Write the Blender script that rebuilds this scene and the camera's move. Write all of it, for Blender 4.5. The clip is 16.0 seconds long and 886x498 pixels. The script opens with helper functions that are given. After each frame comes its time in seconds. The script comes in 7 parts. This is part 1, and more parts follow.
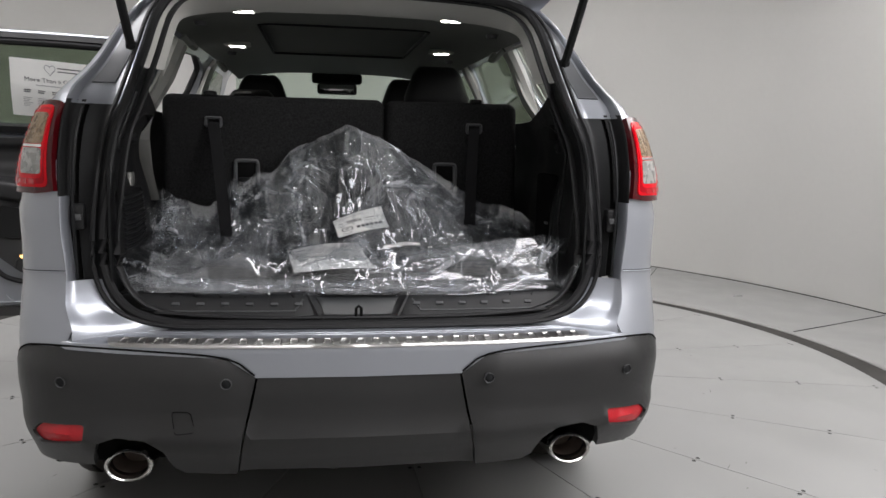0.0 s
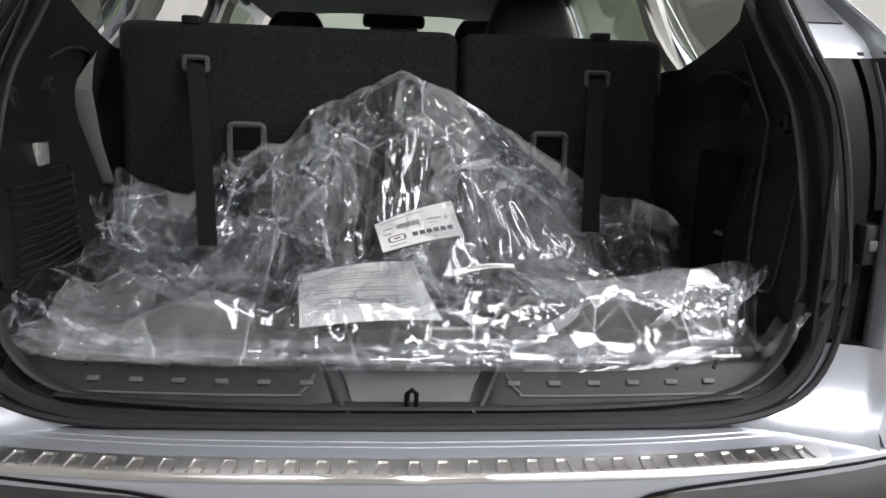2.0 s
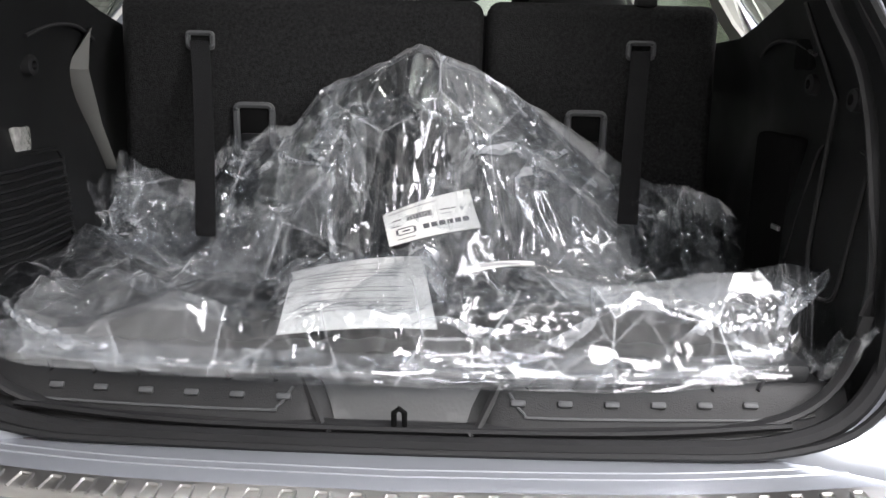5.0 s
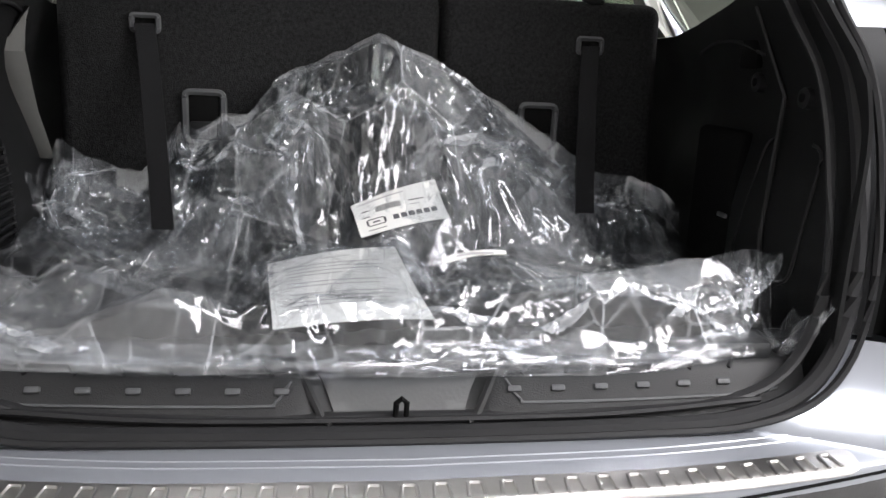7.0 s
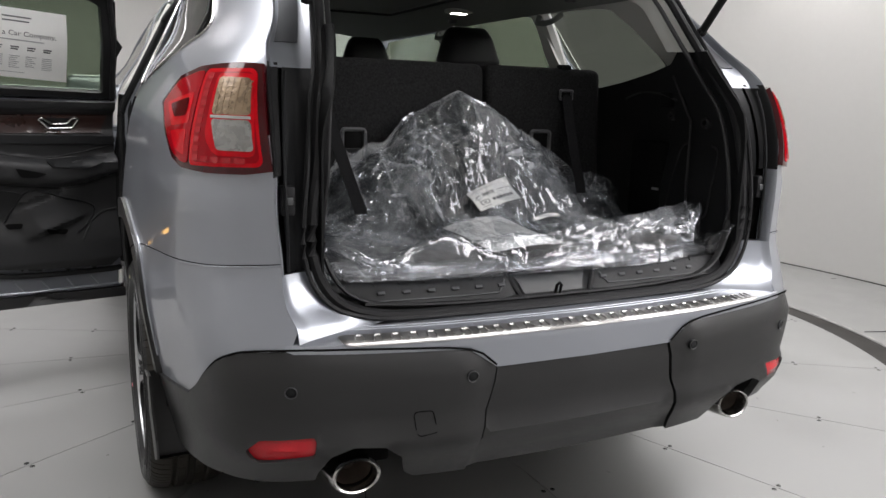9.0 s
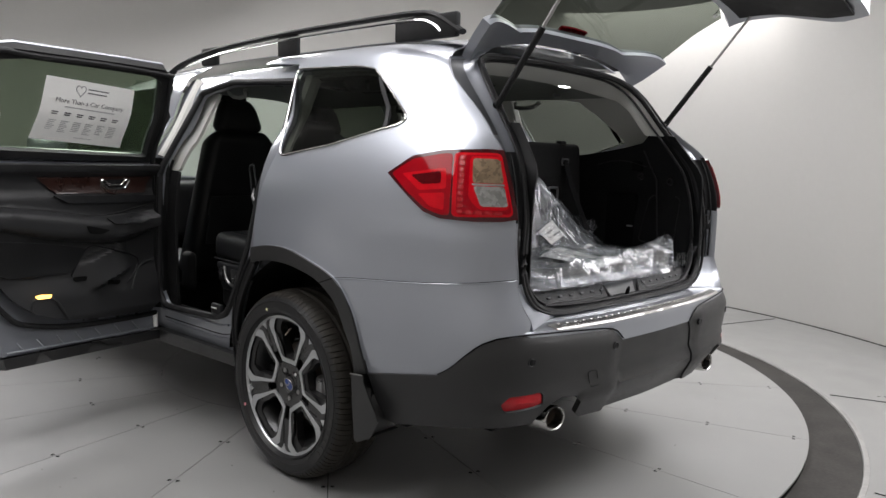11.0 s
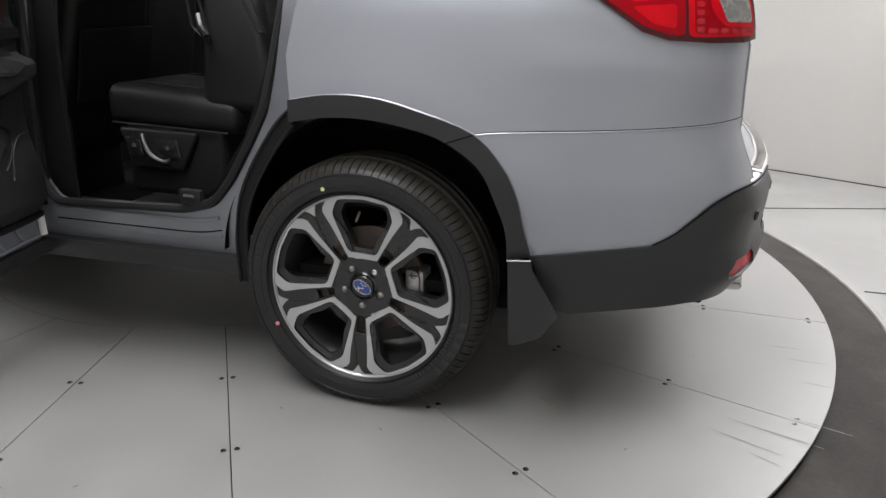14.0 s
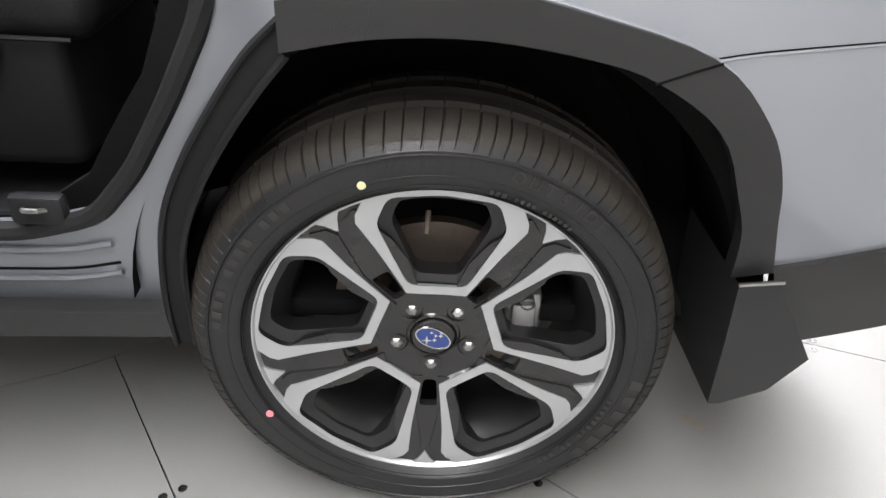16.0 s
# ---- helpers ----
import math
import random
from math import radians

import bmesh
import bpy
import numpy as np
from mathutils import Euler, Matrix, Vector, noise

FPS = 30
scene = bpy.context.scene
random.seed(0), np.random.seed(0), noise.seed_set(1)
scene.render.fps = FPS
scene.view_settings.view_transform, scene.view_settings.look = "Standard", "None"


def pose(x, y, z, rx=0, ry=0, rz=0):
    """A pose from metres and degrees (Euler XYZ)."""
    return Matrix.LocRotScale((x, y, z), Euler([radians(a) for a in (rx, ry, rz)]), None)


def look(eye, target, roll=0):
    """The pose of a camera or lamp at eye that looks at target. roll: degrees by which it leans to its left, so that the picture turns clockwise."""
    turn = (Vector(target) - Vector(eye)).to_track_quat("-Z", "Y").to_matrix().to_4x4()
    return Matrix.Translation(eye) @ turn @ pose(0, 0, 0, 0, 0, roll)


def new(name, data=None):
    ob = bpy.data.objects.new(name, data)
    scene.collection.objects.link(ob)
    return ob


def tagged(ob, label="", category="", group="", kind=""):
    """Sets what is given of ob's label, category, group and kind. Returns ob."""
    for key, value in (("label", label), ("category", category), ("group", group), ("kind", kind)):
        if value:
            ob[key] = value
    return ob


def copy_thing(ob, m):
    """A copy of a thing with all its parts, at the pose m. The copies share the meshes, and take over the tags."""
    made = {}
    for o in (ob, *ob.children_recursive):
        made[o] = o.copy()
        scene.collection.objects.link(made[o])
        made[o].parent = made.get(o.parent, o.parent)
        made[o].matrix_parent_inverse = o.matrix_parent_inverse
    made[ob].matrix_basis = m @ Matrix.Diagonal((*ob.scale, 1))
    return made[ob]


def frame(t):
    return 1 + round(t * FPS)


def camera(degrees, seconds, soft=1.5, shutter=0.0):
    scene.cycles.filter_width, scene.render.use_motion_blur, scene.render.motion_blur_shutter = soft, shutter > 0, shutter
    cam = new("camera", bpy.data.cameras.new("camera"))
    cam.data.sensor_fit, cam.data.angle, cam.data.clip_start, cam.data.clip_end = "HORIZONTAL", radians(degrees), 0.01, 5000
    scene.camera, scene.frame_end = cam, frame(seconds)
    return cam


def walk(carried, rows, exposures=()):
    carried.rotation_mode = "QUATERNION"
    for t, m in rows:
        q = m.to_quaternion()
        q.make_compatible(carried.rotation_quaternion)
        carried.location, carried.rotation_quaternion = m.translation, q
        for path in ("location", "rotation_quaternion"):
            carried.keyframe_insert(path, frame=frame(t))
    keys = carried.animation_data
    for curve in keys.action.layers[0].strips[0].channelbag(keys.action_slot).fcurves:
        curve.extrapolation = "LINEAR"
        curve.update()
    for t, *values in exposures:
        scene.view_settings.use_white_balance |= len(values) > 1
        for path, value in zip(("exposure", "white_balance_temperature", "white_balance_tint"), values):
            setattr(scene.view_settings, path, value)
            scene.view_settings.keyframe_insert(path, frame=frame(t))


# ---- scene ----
cam = camera(60.0, 16.0)
PATH = [
    (0, (-0.099, -2.978, 1.25), (0.215, -1.023, 0.973), 1.4),
    (0.5, (-0.11, -2.74, 1.245), (0.213, -0.79, 0.94), 1.8),
    (1, (-0.044, -2.517, 1.255), (0.254, -0.567, 0.924), 2.1),
    (1.5, (-0.071, -2.244, 1.258), (0.169, -0.292, 0.894), 2.1),
    (2, (-0.052, -2.058, 1.237), (0.113, -0.101, 0.858), 2.0),
    (2.5, (0.009, -1.96, 1.239), (0.11, -0.004, 0.831), 2.0),
    (3, (0.033, -1.952, 1.245), (0.087, 0.004, 0.83), 1.8),
    (3.5, (0.044, -1.962, 1.245), (0.067, -0.007, 0.826), 1.7),
    (4, (0.047, -1.954, 1.243), (0.051, 0.0, 0.818), 1.5),
    (4.5, (0.054, -1.942, 1.245), (0.04, 0.01, 0.813), 1.3),
    (5, (0.067, -1.911, 1.241), (0.036, 0.039, 0.798), 1.4),
    (5.2, (0.074, -1.888, 1.233), (0.031, 0.06, 0.784), 1.5),
    (7.5, (-0.271, -1.942, 1.251), (0.163, -0.045, 0.79), 2.5),
    (8, (-0.517, -2.161, 1.261), (0.072, -0.296, 0.841), 1.8),
    (8.5, (-0.746, -2.406, 1.266), (-0.01, -0.591, 0.863), 1.7),
    (9, (-1.109, -2.571, 1.258), (-0.249, -0.805, 0.884), 1.6),
    (9.2, (-1.248, -2.636, 1.267), (-0.339, -0.89, 0.913), 1.6),
    (11.3, (-2.83, -2.459, 1.313), (-1.342, -1.146, 1.069), 1.6),
    (11.5, (-2.918, -2.374, 1.323), (-1.398, -1.1, 1.068), 1.5),
    (12, (-3.171, -2.123, 1.31), (-1.553, -0.98, 1.033), 1.5),
    (12.5, (-3.256, -1.855, 1.282), (-1.566, -0.845, 0.927), 1.7),
    (13, (-3.207, -1.566, 1.261), (-1.467, -0.688, 0.813), 1.6),
    (13.5, (-3.103, -1.16, 1.233), (-1.308, -0.448, 0.713), 1.5),
    (14, (-2.877, -0.838, 1.184), (-1.056, -0.288, 0.566), 1.4),
    (14.5, (-2.656, -0.512, 1.127), (-0.826, -0.143, 0.409), 1.5),
    (15, (-2.337, -0.258, 1.168), (-0.572, -0.055, 0.25), 1.4),
    (15.5, (-2.047, -0.133, 1.179), (-0.335, -0.057, 0.148), 1.6),
    (16, (-1.847, 0.004, 1.173), (-0.192, -0.022, 0.05), 2.1),
]
EXPOSURE = [(0, 0.10), (1, 0.26), (2, 0.72), (3.5, 0.98), (5, 1.06), (7.5, 0.72), (8.0, 0.46), (8.5, 0.28), (9.2, 0.18), (11.3, 0.04), (13, 0.13), (14, 0.42), (15, 0.88), (16, 1.30)]
walk(cam, [(t, look(eye, target, roll)) for t, eye, target, roll in PATH], EXPOSURE)

# ---- light: a closed white photo booth with soft panels overhead ----
CX, CY = 0.26, 1.25          # middle of the turntable
world = bpy.data.worlds.new("world")
scene.world = world
world.use_nodes = True
world.node_tree.nodes["Background"].inputs[0].default_value = (0.9, 0.92, 1.0, 1)
world.node_tree.nodes["Background"].inputs[1].default_value = 0.05


def area(name, x, y, z, sx, sy, watts, aim, color=(1.0, 0.98, 1.0)):
    data = bpy.data.lights.new(name, "AREA")
    data.shape, data.size, data.size_y, data.energy, data.color = "RECTANGLE", sx, sy, watts, color
    ob = new(name, data)
    ob.matrix_world = look((x, y, z), aim)
    return ob


area("ceiling_panel_light", CX + .7, CY - 3.5, 3.38, 3.0, 1.6, 132, (CX + 0.3, CY - 2.0, 0.5))
# added fill at the right rear, for the load bay; no such panel is known
area("unseen_fill_light", CX + 2.6, CY - 3.9, 2.3, 1.8, 1.4, 62, (CX - 0.5, CY - 2.0, 0.9))
area("ceiling_panel_light", CX - 2.3, CY - .7, 3.6, 1.5, 4.4, 150, (CX - 2.4, CY - .7, 0))
area("ceiling_panel_light", CX + 2.4, CY, 3.6, 2.4, 4.8, 190, (CX + 0.8, CY, 0))
area("ceiling_panel_light", CX, CY + 3.4, 3.6, 3.4, 1.3, 190, (CX, CY + 1.4, 0))

# ---- materials ----
def material(name, color, rough=0.5, metal=0.0, coat=0.0, bump=0.0, bump_scale=200.0, vary=0.06, vary_scale=3.0,
             rough_vary=0.08, spec=0.5, emit=None, emit_power=0.0, sheen=0.0):
    """A surface with colour variation at two scales, uneven gloss and fine relief."""
    m = bpy.data.materials.new(name)
    m.use_nodes = True
    n, l = m.node_tree.nodes, m.node_tree.links
    b = n["Principled BSDF"]
    co = n.new("ShaderNodeTexCoord")
    big, fine = n.new("ShaderNodeTexNoise"), n.new("ShaderNodeTexNoise")
    big.inputs["Scale"].default_value, big.inputs["Detail"].default_value = vary_scale, 5
    fine.inputs["Scale"].default_value, fine.inputs["Detail"].default_value = bump_scale, 3
    l.new(co.outputs["Object"], big.inputs["Vector"])
    l.new(co.outputs["Object"], fine.inputs["Vector"])
    mul = n.new("ShaderNodeMath")
    mul.operation = "ADD"
    l.new(big.outputs["Fac"], mul.inputs[0])
    half = n.new("ShaderNodeMath")
    half.operation = "MULTIPLY"
    half.inputs[1].default_value = 0.35
    l.new(fine.outputs["Fac"], half.inputs[0])
    l.new(half.outputs[0], mul.inputs[1])
    ramp = n.new("ShaderNodeMapRange")
    ramp.inputs["From Min"].default_value, ramp.inputs["From Max"].default_value = 0.35, 1.0
    ramp.inputs["To Min"].default_value, ramp.inputs["To Max"].default_value = 1 - vary, 1 + vary
    l.new(mul.outputs[0], ramp.inputs["Value"])
    tint = n.new("ShaderNodeVectorMath")
    tint.operation = "SCALE"
    tint.inputs[0].default_value = color
    l.new(ramp.outputs[0], tint.inputs["Scale"])
    l.new(tint.outputs[0], b.inputs["Base Color"])
    rr = n.new("ShaderNodeMapRange")
    rr.inputs["From Min"].default_value, rr.inputs["From Max"].default_value = 0.3, 0.7
    rr.inputs["To Min"].default_value = max(0.02, rough - rough_vary)
    rr.inputs["To Max"].default_value = min(1.0, rough + rough_vary)
    l.new(big.outputs["Fac"], rr.inputs["Value"])
    l.new(rr.outputs[0], b.inputs["Roughness"])
    b.inputs["Metallic"].default_value = metal
    b.inputs["Coat Weight"].default_value = coat
    b.inputs["Coat Roughness"].default_value = 0.04
    b.inputs["Specular IOR Level"].default_value = spec
    b.inputs["Sheen Weight"].default_value = sheen
    if bump:
        bp = n.new("ShaderNodeBump")
        bp.inputs["Strength"].default_value, bp.inputs["Distance"].default_value = bump, 0.002
        l.new(fine.outputs["Fac"], bp.inputs["Height"])
        l.new(bp.outputs[0], b.inputs["Normal"])
    if emit:
        b.inputs["Emission Color"].default_value = (*emit, 1)
        b.inputs["Emission Strength"].default_value = emit_power
    return m


def grazing(n, l, least):
    """How much a thin clear sheet mirrors: least seen square on, all at a grazing angle."""
    lw, pw, mr = n.new("ShaderNodeLayerWeight"), n.new("ShaderNodeMath"), n.new("ShaderNodeMapRange")
    pw.operation = "POWER"
    pw.inputs[1].default_value = 5
    l.new(lw.outputs["Facing"], pw.inputs[0])
    lw.inputs["Blend"].default_value = 0.5
    mr.inputs["To Min"].default_value = least
    l.new(pw.outputs[0], mr.inputs["Value"])
    return mr.outputs[0]


def glass(name, tint, rough=0.0, least=0.022):
    """Thin pane: tinted see-through with a sharp reflection."""
    m = bpy.data.materials.new(name)
    m.use_nodes = True
    n, l = m.node_tree.nodes, m.node_tree.links
    n.remove(n["Principled BSDF"])
    clear, gloss, mix = n.new("ShaderNodeBsdfTransparent"), n.new("ShaderNodeBsdfGlossy"), n.new("ShaderNodeMixShader")
    clear.inputs[0].default_value = (*tint, 1)
    gloss.inputs["Roughness"].default_value = rough
    l.new(grazing(n, l, least), mix.inputs[0])
    l.new(clear.outputs[0], mix.inputs[1])
    l.new(gloss.outputs[0], mix.inputs[2])
    l.new(mix.outputs[0], n["Material Output"].inputs["Surface"])
    return m


def plastic_film(name, thin, thick, least=0.05):
    """Clear polythene: see-through and glossy, crinkled into flat facets, milky in some of them and along the creases."""
    m = bpy.data.materials.new(name)
    m.use_nodes = True
    n, l = m.node_tree.nodes, m.node_tree.links
    n.remove(n["Principled BSDF"])
    clear, gloss, milk = n.new("ShaderNodeBsdfTransparent"), n.new("ShaderNodeBsdfGlossy"), n.new("ShaderNodeBsdfDiffuse")
    clear.inputs[0].default_value = (0.96, 0.97, 0.98, 1)
    gloss.inputs["Roughness"].default_value = 0.08
    gloss.inputs["Color"].default_value = (0.98, 0.98, 1, 1)
    milk.inputs["Color"].default_value = (0.74, 0.76, 0.79, 1)

    def calc(op, a, b):
        q = n.new("ShaderNodeMath")
        q.operation = op
        for k, v in enumerate((a, b)):
            if isinstance(v, float):
                q.inputs[k].default_value = v
            else:
                l.new(v, q.inputs[k])
        return q.outputs[0]

    def ranged(v, a, b, c, d):
        q = n.new("ShaderNodeMapRange")
        for k, x in zip(("From Min", "From Max", "To Min", "To Max"), (a, b, c, d)):
            q.inputs[k].default_value = x
        l.new(v, q.inputs["Value"])
        return q.outputs[0]

    co, place, geo = n.new("ShaderNodeTexCoord"), n.new("ShaderNodeTexNoise"), n.new("ShaderNodeNewGeometry")
    place.inputs["Scale"].default_value, place.inputs["Detail"].default_value = 6, 3
    l.new(co.outputs["Object"], place.inputs["Vector"])
    haze = ranged(place.outputs["Fac"], 0.42, 0.60, 0.45, 1.0)
    # facets of the crinkled film at two sizes, longer than wide
    tilt, lines, cells = geo.outputs["Normal"], None, None
    for size, turn, lean, bright in ((7.0, 0.6, 0.26, 0.30), (19.0, 0.9, 0.20, 0.14)):
        mp, cell, edge = n.new("ShaderNodeMapping"), n.new("ShaderNodeTexVoronoi"), n.new("ShaderNodeTexVoronoi")
        mp.inputs["Rotation"].default_value = (0.5, 0.3, turn)
        mp.inputs["Scale"].default_value = (1.0, 0.30, 0.75)
        l.new(co.outputs["Object"], mp.inputs["Vector"])
        edge.feature = "DISTANCE_TO_EDGE"
        for q in (cell, edge):
            q.inputs["Scale"].default_value = size
            l.new(mp.outputs[0], q.inputs["Vector"])
        line = ranged(edge.outputs["Distance"], 0.0, 0.0022 * size, bright, 0.0)
        lines = line if lines is None else calc("ADD", lines, line)
        sub, scl, add = n.new("ShaderNodeVectorMath"), n.new("ShaderNodeVectorMath"), n.new("ShaderNodeVectorMath")
        sub.operation, scl.operation = "SUBTRACT", "SCALE"
        sub.inputs[1].default_value = (0.5, 0.5, 0.5)
        scl.inputs["Scale"].default_value = lean
        l.new(cell.outputs["Color"], sub.inputs[0])
        l.new(sub.outputs[0], scl.inputs[0])
        l.new(tilt, add.inputs[0])
        l.new(scl.outputs[0], add.inputs[1])
        tilt = add.outputs[0]
        if cells is None:
            red = n.new("ShaderNodeSeparateColor")
            l.new(cell.outputs["Color"], red.inputs[0])
            cells = ranged(red.outputs[0], 0.40, 0.95, thin, thick)
    unit = n.new("ShaderNodeVectorMath")
    unit.operation = "NORMALIZE"
    l.new(tilt, unit.inputs[0])
    l.new(unit.outputs[0], gloss.inputs["Normal"])
    crease = ranged(geo.outputs["Pointiness"], 0.52, 0.60, 0.0, 0.32)
    both = calc("ADD", calc("ADD", calc("MULTIPLY", cells, haze), calc("MULTIPLY", lines, haze)), crease)
    shine = grazing(n, l, least)
    m1, m2 = n.new("ShaderNodeMixShader"), n.new("ShaderNodeMixShader")
    l.new(both, m1.inputs[0])
    l.new(clear.outputs[0], m1.inputs[1])
    l.new(milk.outputs[0], m1.inputs[2])
    l.new(shine, m2.inputs[0])
    l.new(m1.outputs[0], m2.inputs[1])
    l.new(gloss.outputs[0], m2.inputs[2])
    l.new(m2.outputs[0], n["Material Output"].inputs["Surface"])
    return m


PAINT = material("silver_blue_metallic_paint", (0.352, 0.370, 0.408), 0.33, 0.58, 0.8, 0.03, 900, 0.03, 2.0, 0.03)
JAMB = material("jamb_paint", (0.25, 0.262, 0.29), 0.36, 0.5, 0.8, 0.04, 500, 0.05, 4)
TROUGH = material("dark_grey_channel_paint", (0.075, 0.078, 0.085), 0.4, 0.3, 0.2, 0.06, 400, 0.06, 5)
CLAD = material("grained_black_plastic", (0.0175, 0.0175, 0.0178), 0.38, 0, 0, 0.3, 700, 0.12, 5, 0.06, spec=0.55)
TRIM = material("matte_black_trim", (0.013, 0.013, 0.0135), 0.6, 0, 0, 0.3, 600, 0.15, 6, spec=0.18)
TIP = material("polished_exhaust_steel", (0.52, 0.515, 0.50), 0.22, 1.0, 0, 0.05, 300, 0.08, 20, 0.06)
SILL = material("grained_sill_plastic", (0.021, 0.021, 0.022), 0.5, 0, 0, 0.35, 500, 0.12, 7, spec=0.26)
SATIN = material("satin_charcoal_paint", (0.015, 0.0155, 0.0165), 0.42, 0.0, 0.0, 0.1, 500, 0.1, 6, spec=0.16)
TREAD = material("brown_grey_tread", (0.029, 0.026, 0.0215), 0.62, 0, 0, 0.4, 260, 0.3, 9, 0.1, spec=0.25)
RUBBER = material("rubber_seal", (0.014, 0.014, 0.015), 0.55, 0, 0, 0.15, 300, 0.1, 8, spec=0.25)
TYRE = material("tyre_rubber", (0.017, 0.017, 0.0174), 0.42, 0, 0, 0.25, 260, 0.25, 7, 0.1, spec=0.38)
LINER = material("felt_wheel_liner", (0.010, 0.010, 0.010), 0.95, 0, 0, 0.5, 300, 0.2, 8, spec=0.05)
CARPET = material("black_seat_back_carpet", (0.0175, 0.0175, 0.018), 0.95, 0, 0, 1.0, 420, 0.7, 170, 0.03, spec=0.1)
CARGO = material("cargo_side_plastic", (0.0105, 0.0108, 0.0112), 0.5, 0, 0, 0.3, 500, 0.1, 6, spec=0.12)
DOORTRIM = material("grained_door_lining", (0.021, 0.0214, 0.0225), 0.46, 0, 0, 0.35, 450, 0.12, 7, spec=0.42)
LEATHER = material("black_leather", (0.011, 0.0115, 0.012), 0.40, 0, 0, 0.4, 350, 0.12, 8, spec=0.28)
HEADLINER = material("grey_headliner_cloth", (0.20, 0.21, 0.195), 0.95, 0, 0, 0.4, 500, 0.05, 5)
PILLAR = material("light_grey_pillar_trim", (0.50, 0.50, 0.47), 0.6, 0, 0, 0.15, 500, 0.04, 5)
WOOD = material("dark_wood_trim", (0.030, 0.012, 0.009), 0.3, 0, 0.5, 0.1, 80, 0.4, 14)
CHROME = material("chrome", (0.78, 0.78, 0.78), 0.12, 1.0, 0, 0, 200, 0.04, 5, 0.05)
STEEL = material("brushed_steel", (0.34, 0.337, 0.33), 0.42, 1.0, 0, 0.2, 400, 0.08, 8, 0.08)
PLATESTEEL = material("brushed_plate_steel", (0.52, 0.51, 0.50), 0.34, 1.0, 0, 0.15, 500, 0.06, 8, 0.06)
ALLOY = material("machined_alloy", (0.56, 0.57, 0.58), 0.34, 0.80, 0.3, 0.1, 700, 0.05, 9, 0.05)
RIMBLACK = material("dark_grey_rim_paint", (0.014, 0.0137, 0.0137), 0.28, 0.0, 0.4, 0.05, 500, 0.1, 8)
RIMSATIN = material("black_rim_paint", (0.010, 0.010, 0.0105), 0.35, 0.0, 0.15, 0.05, 500, 0.1, 8)
CAST = material("cast_caliper", (0.45, 0.45, 0.45), 0.5, 0.7, 0, 0.4, 200, 0.15, 15)
RUST = material("brake_disc_iron", (0.16, 0.13, 0.11), 0.5, 0.6, 0, 0.3, 90, 0.3, 12)
REDLENS = material("red_lamp_lens", (0.33, 0.002, 0.008), 0.06, 0, 0.0, 0.03, 120, 0.15, 20, 0.02, spec=0.12)
LAMPRIM = material("dark_lamp_housing", (0.055, 0.002, 0.004), 0.08, 0, 0.0, 0.03, 120, 0.15, 20, 0.02, spec=0.4)
DARKRED = material("dark_red_lamp_lens", (0.085, 0.002, 0.004), 0.06, 0, 0.0, 0.1, 160, 0.2, 40, 0.02, spec=0.12)
CLEARLENS = material("clear_lamp_lens", (0.32, 0.315, 0.30), 0.28, 0.4, 0.2, 0.9, 90, 0.25, 40, 0.08, spec=0.25)
AMBERLENS = material("amber_bulb_lens", (0.29, 0.21, 0.135), 0.28, 0.4, 0.2, 0.9, 90, 0.3, 40, 0.08, spec=0.25)
BRIGHTRED = material("bright_red_light_guide", (0.60, 0.004, 0.012), 0.08, 0, 0.0, 0.1, 160, 0.15, 30, 0.02, spec=0.15)
REFLECTOR = material("red_reflector", (0.46, 0.006, 0.014), 0.15, 0, 0.25, 0.5, 300, 0.1, 30, 0.04)
BLUE = material("blue_enamel", (0.02, 0.05, 0.22), 0.2, 0.2, 0.8, 0, 200, 0.05, 5)
PAPER = material("white_paper", (0.78, 0.78, 0.76), 0.8, 0, 0, 0.1, 60, 0.03, 6)
INK = material("grey_print", (0.10, 0.10, 0.11), 0.8, 0, 0, 0, 60, 0.1, 6)
FAINT = material("faint_print", (0.38, 0.38, 0.39), 0.8, 0, 0, 0, 60, 0.1, 6)
MAT = material("rubber_floor_mat", (0.022, 0.023, 0.0245), 0.5, 0, 0, 0.3, 250, 0.15, 10, spec=0.4)
WEBBING = material("black_webbing", (0.011, 0.011, 0.012), 0.8, 0, 0, 0.9, 600, 0.1, 8, spec=0.15)
BUCKLE = material("grey_buckle_plastic", (0.075, 0.077, 0.08), 0.5, 0, 0, 0.1, 300, 0.05, 8, spec=0.3)
GREYWEB = material("grey_belt_webbing", (0.16, 0.16, 0.15), 0.8, 0, 0, 0.9, 600, 0.1, 8)
LAMPGLOW = material("lit_cabin_lamp", (0.9, 0.9, 0.88), 0.4, 0, 0, 0, 60, 0.0, 6, 0.0, 0.5, (1.0, 0.98, 0.92), 9.0)
AMBERGLOW = material("lit_door_lamp", (0.9, 0.5, 0.2), 0.4, 0, 0, 0, 60, 0.0, 6, 0.0, 0.5, (1.0, 0.55, 0.12), 3.0)
FLOORPAINT = material("grey_painted_floor", (0.235, 0.235, 0.228), 0.38, 0, 0, 0.12, 200, 0.09, 1.8, 0.12)
TABLEPAINT = material("grey_painted_deck_panel", (0.245, 0.245, 0.238), 0.38, 0, 0, 0.12, 240, 0.12, 2.2, 0.12)
RINGPAINT = material("dark_grey_ring", (0.045, 0.043, 0.040), 0.85, 0, 0, 0.4, 60, 0.4, 5, 0.05, spec=0.12)
WALLPAINT = material("white_booth_wall", (0.74, 0.73, 0.70), 0.7, 0, 0, 0.03, 20, 0.03, 0.6, 0.05)
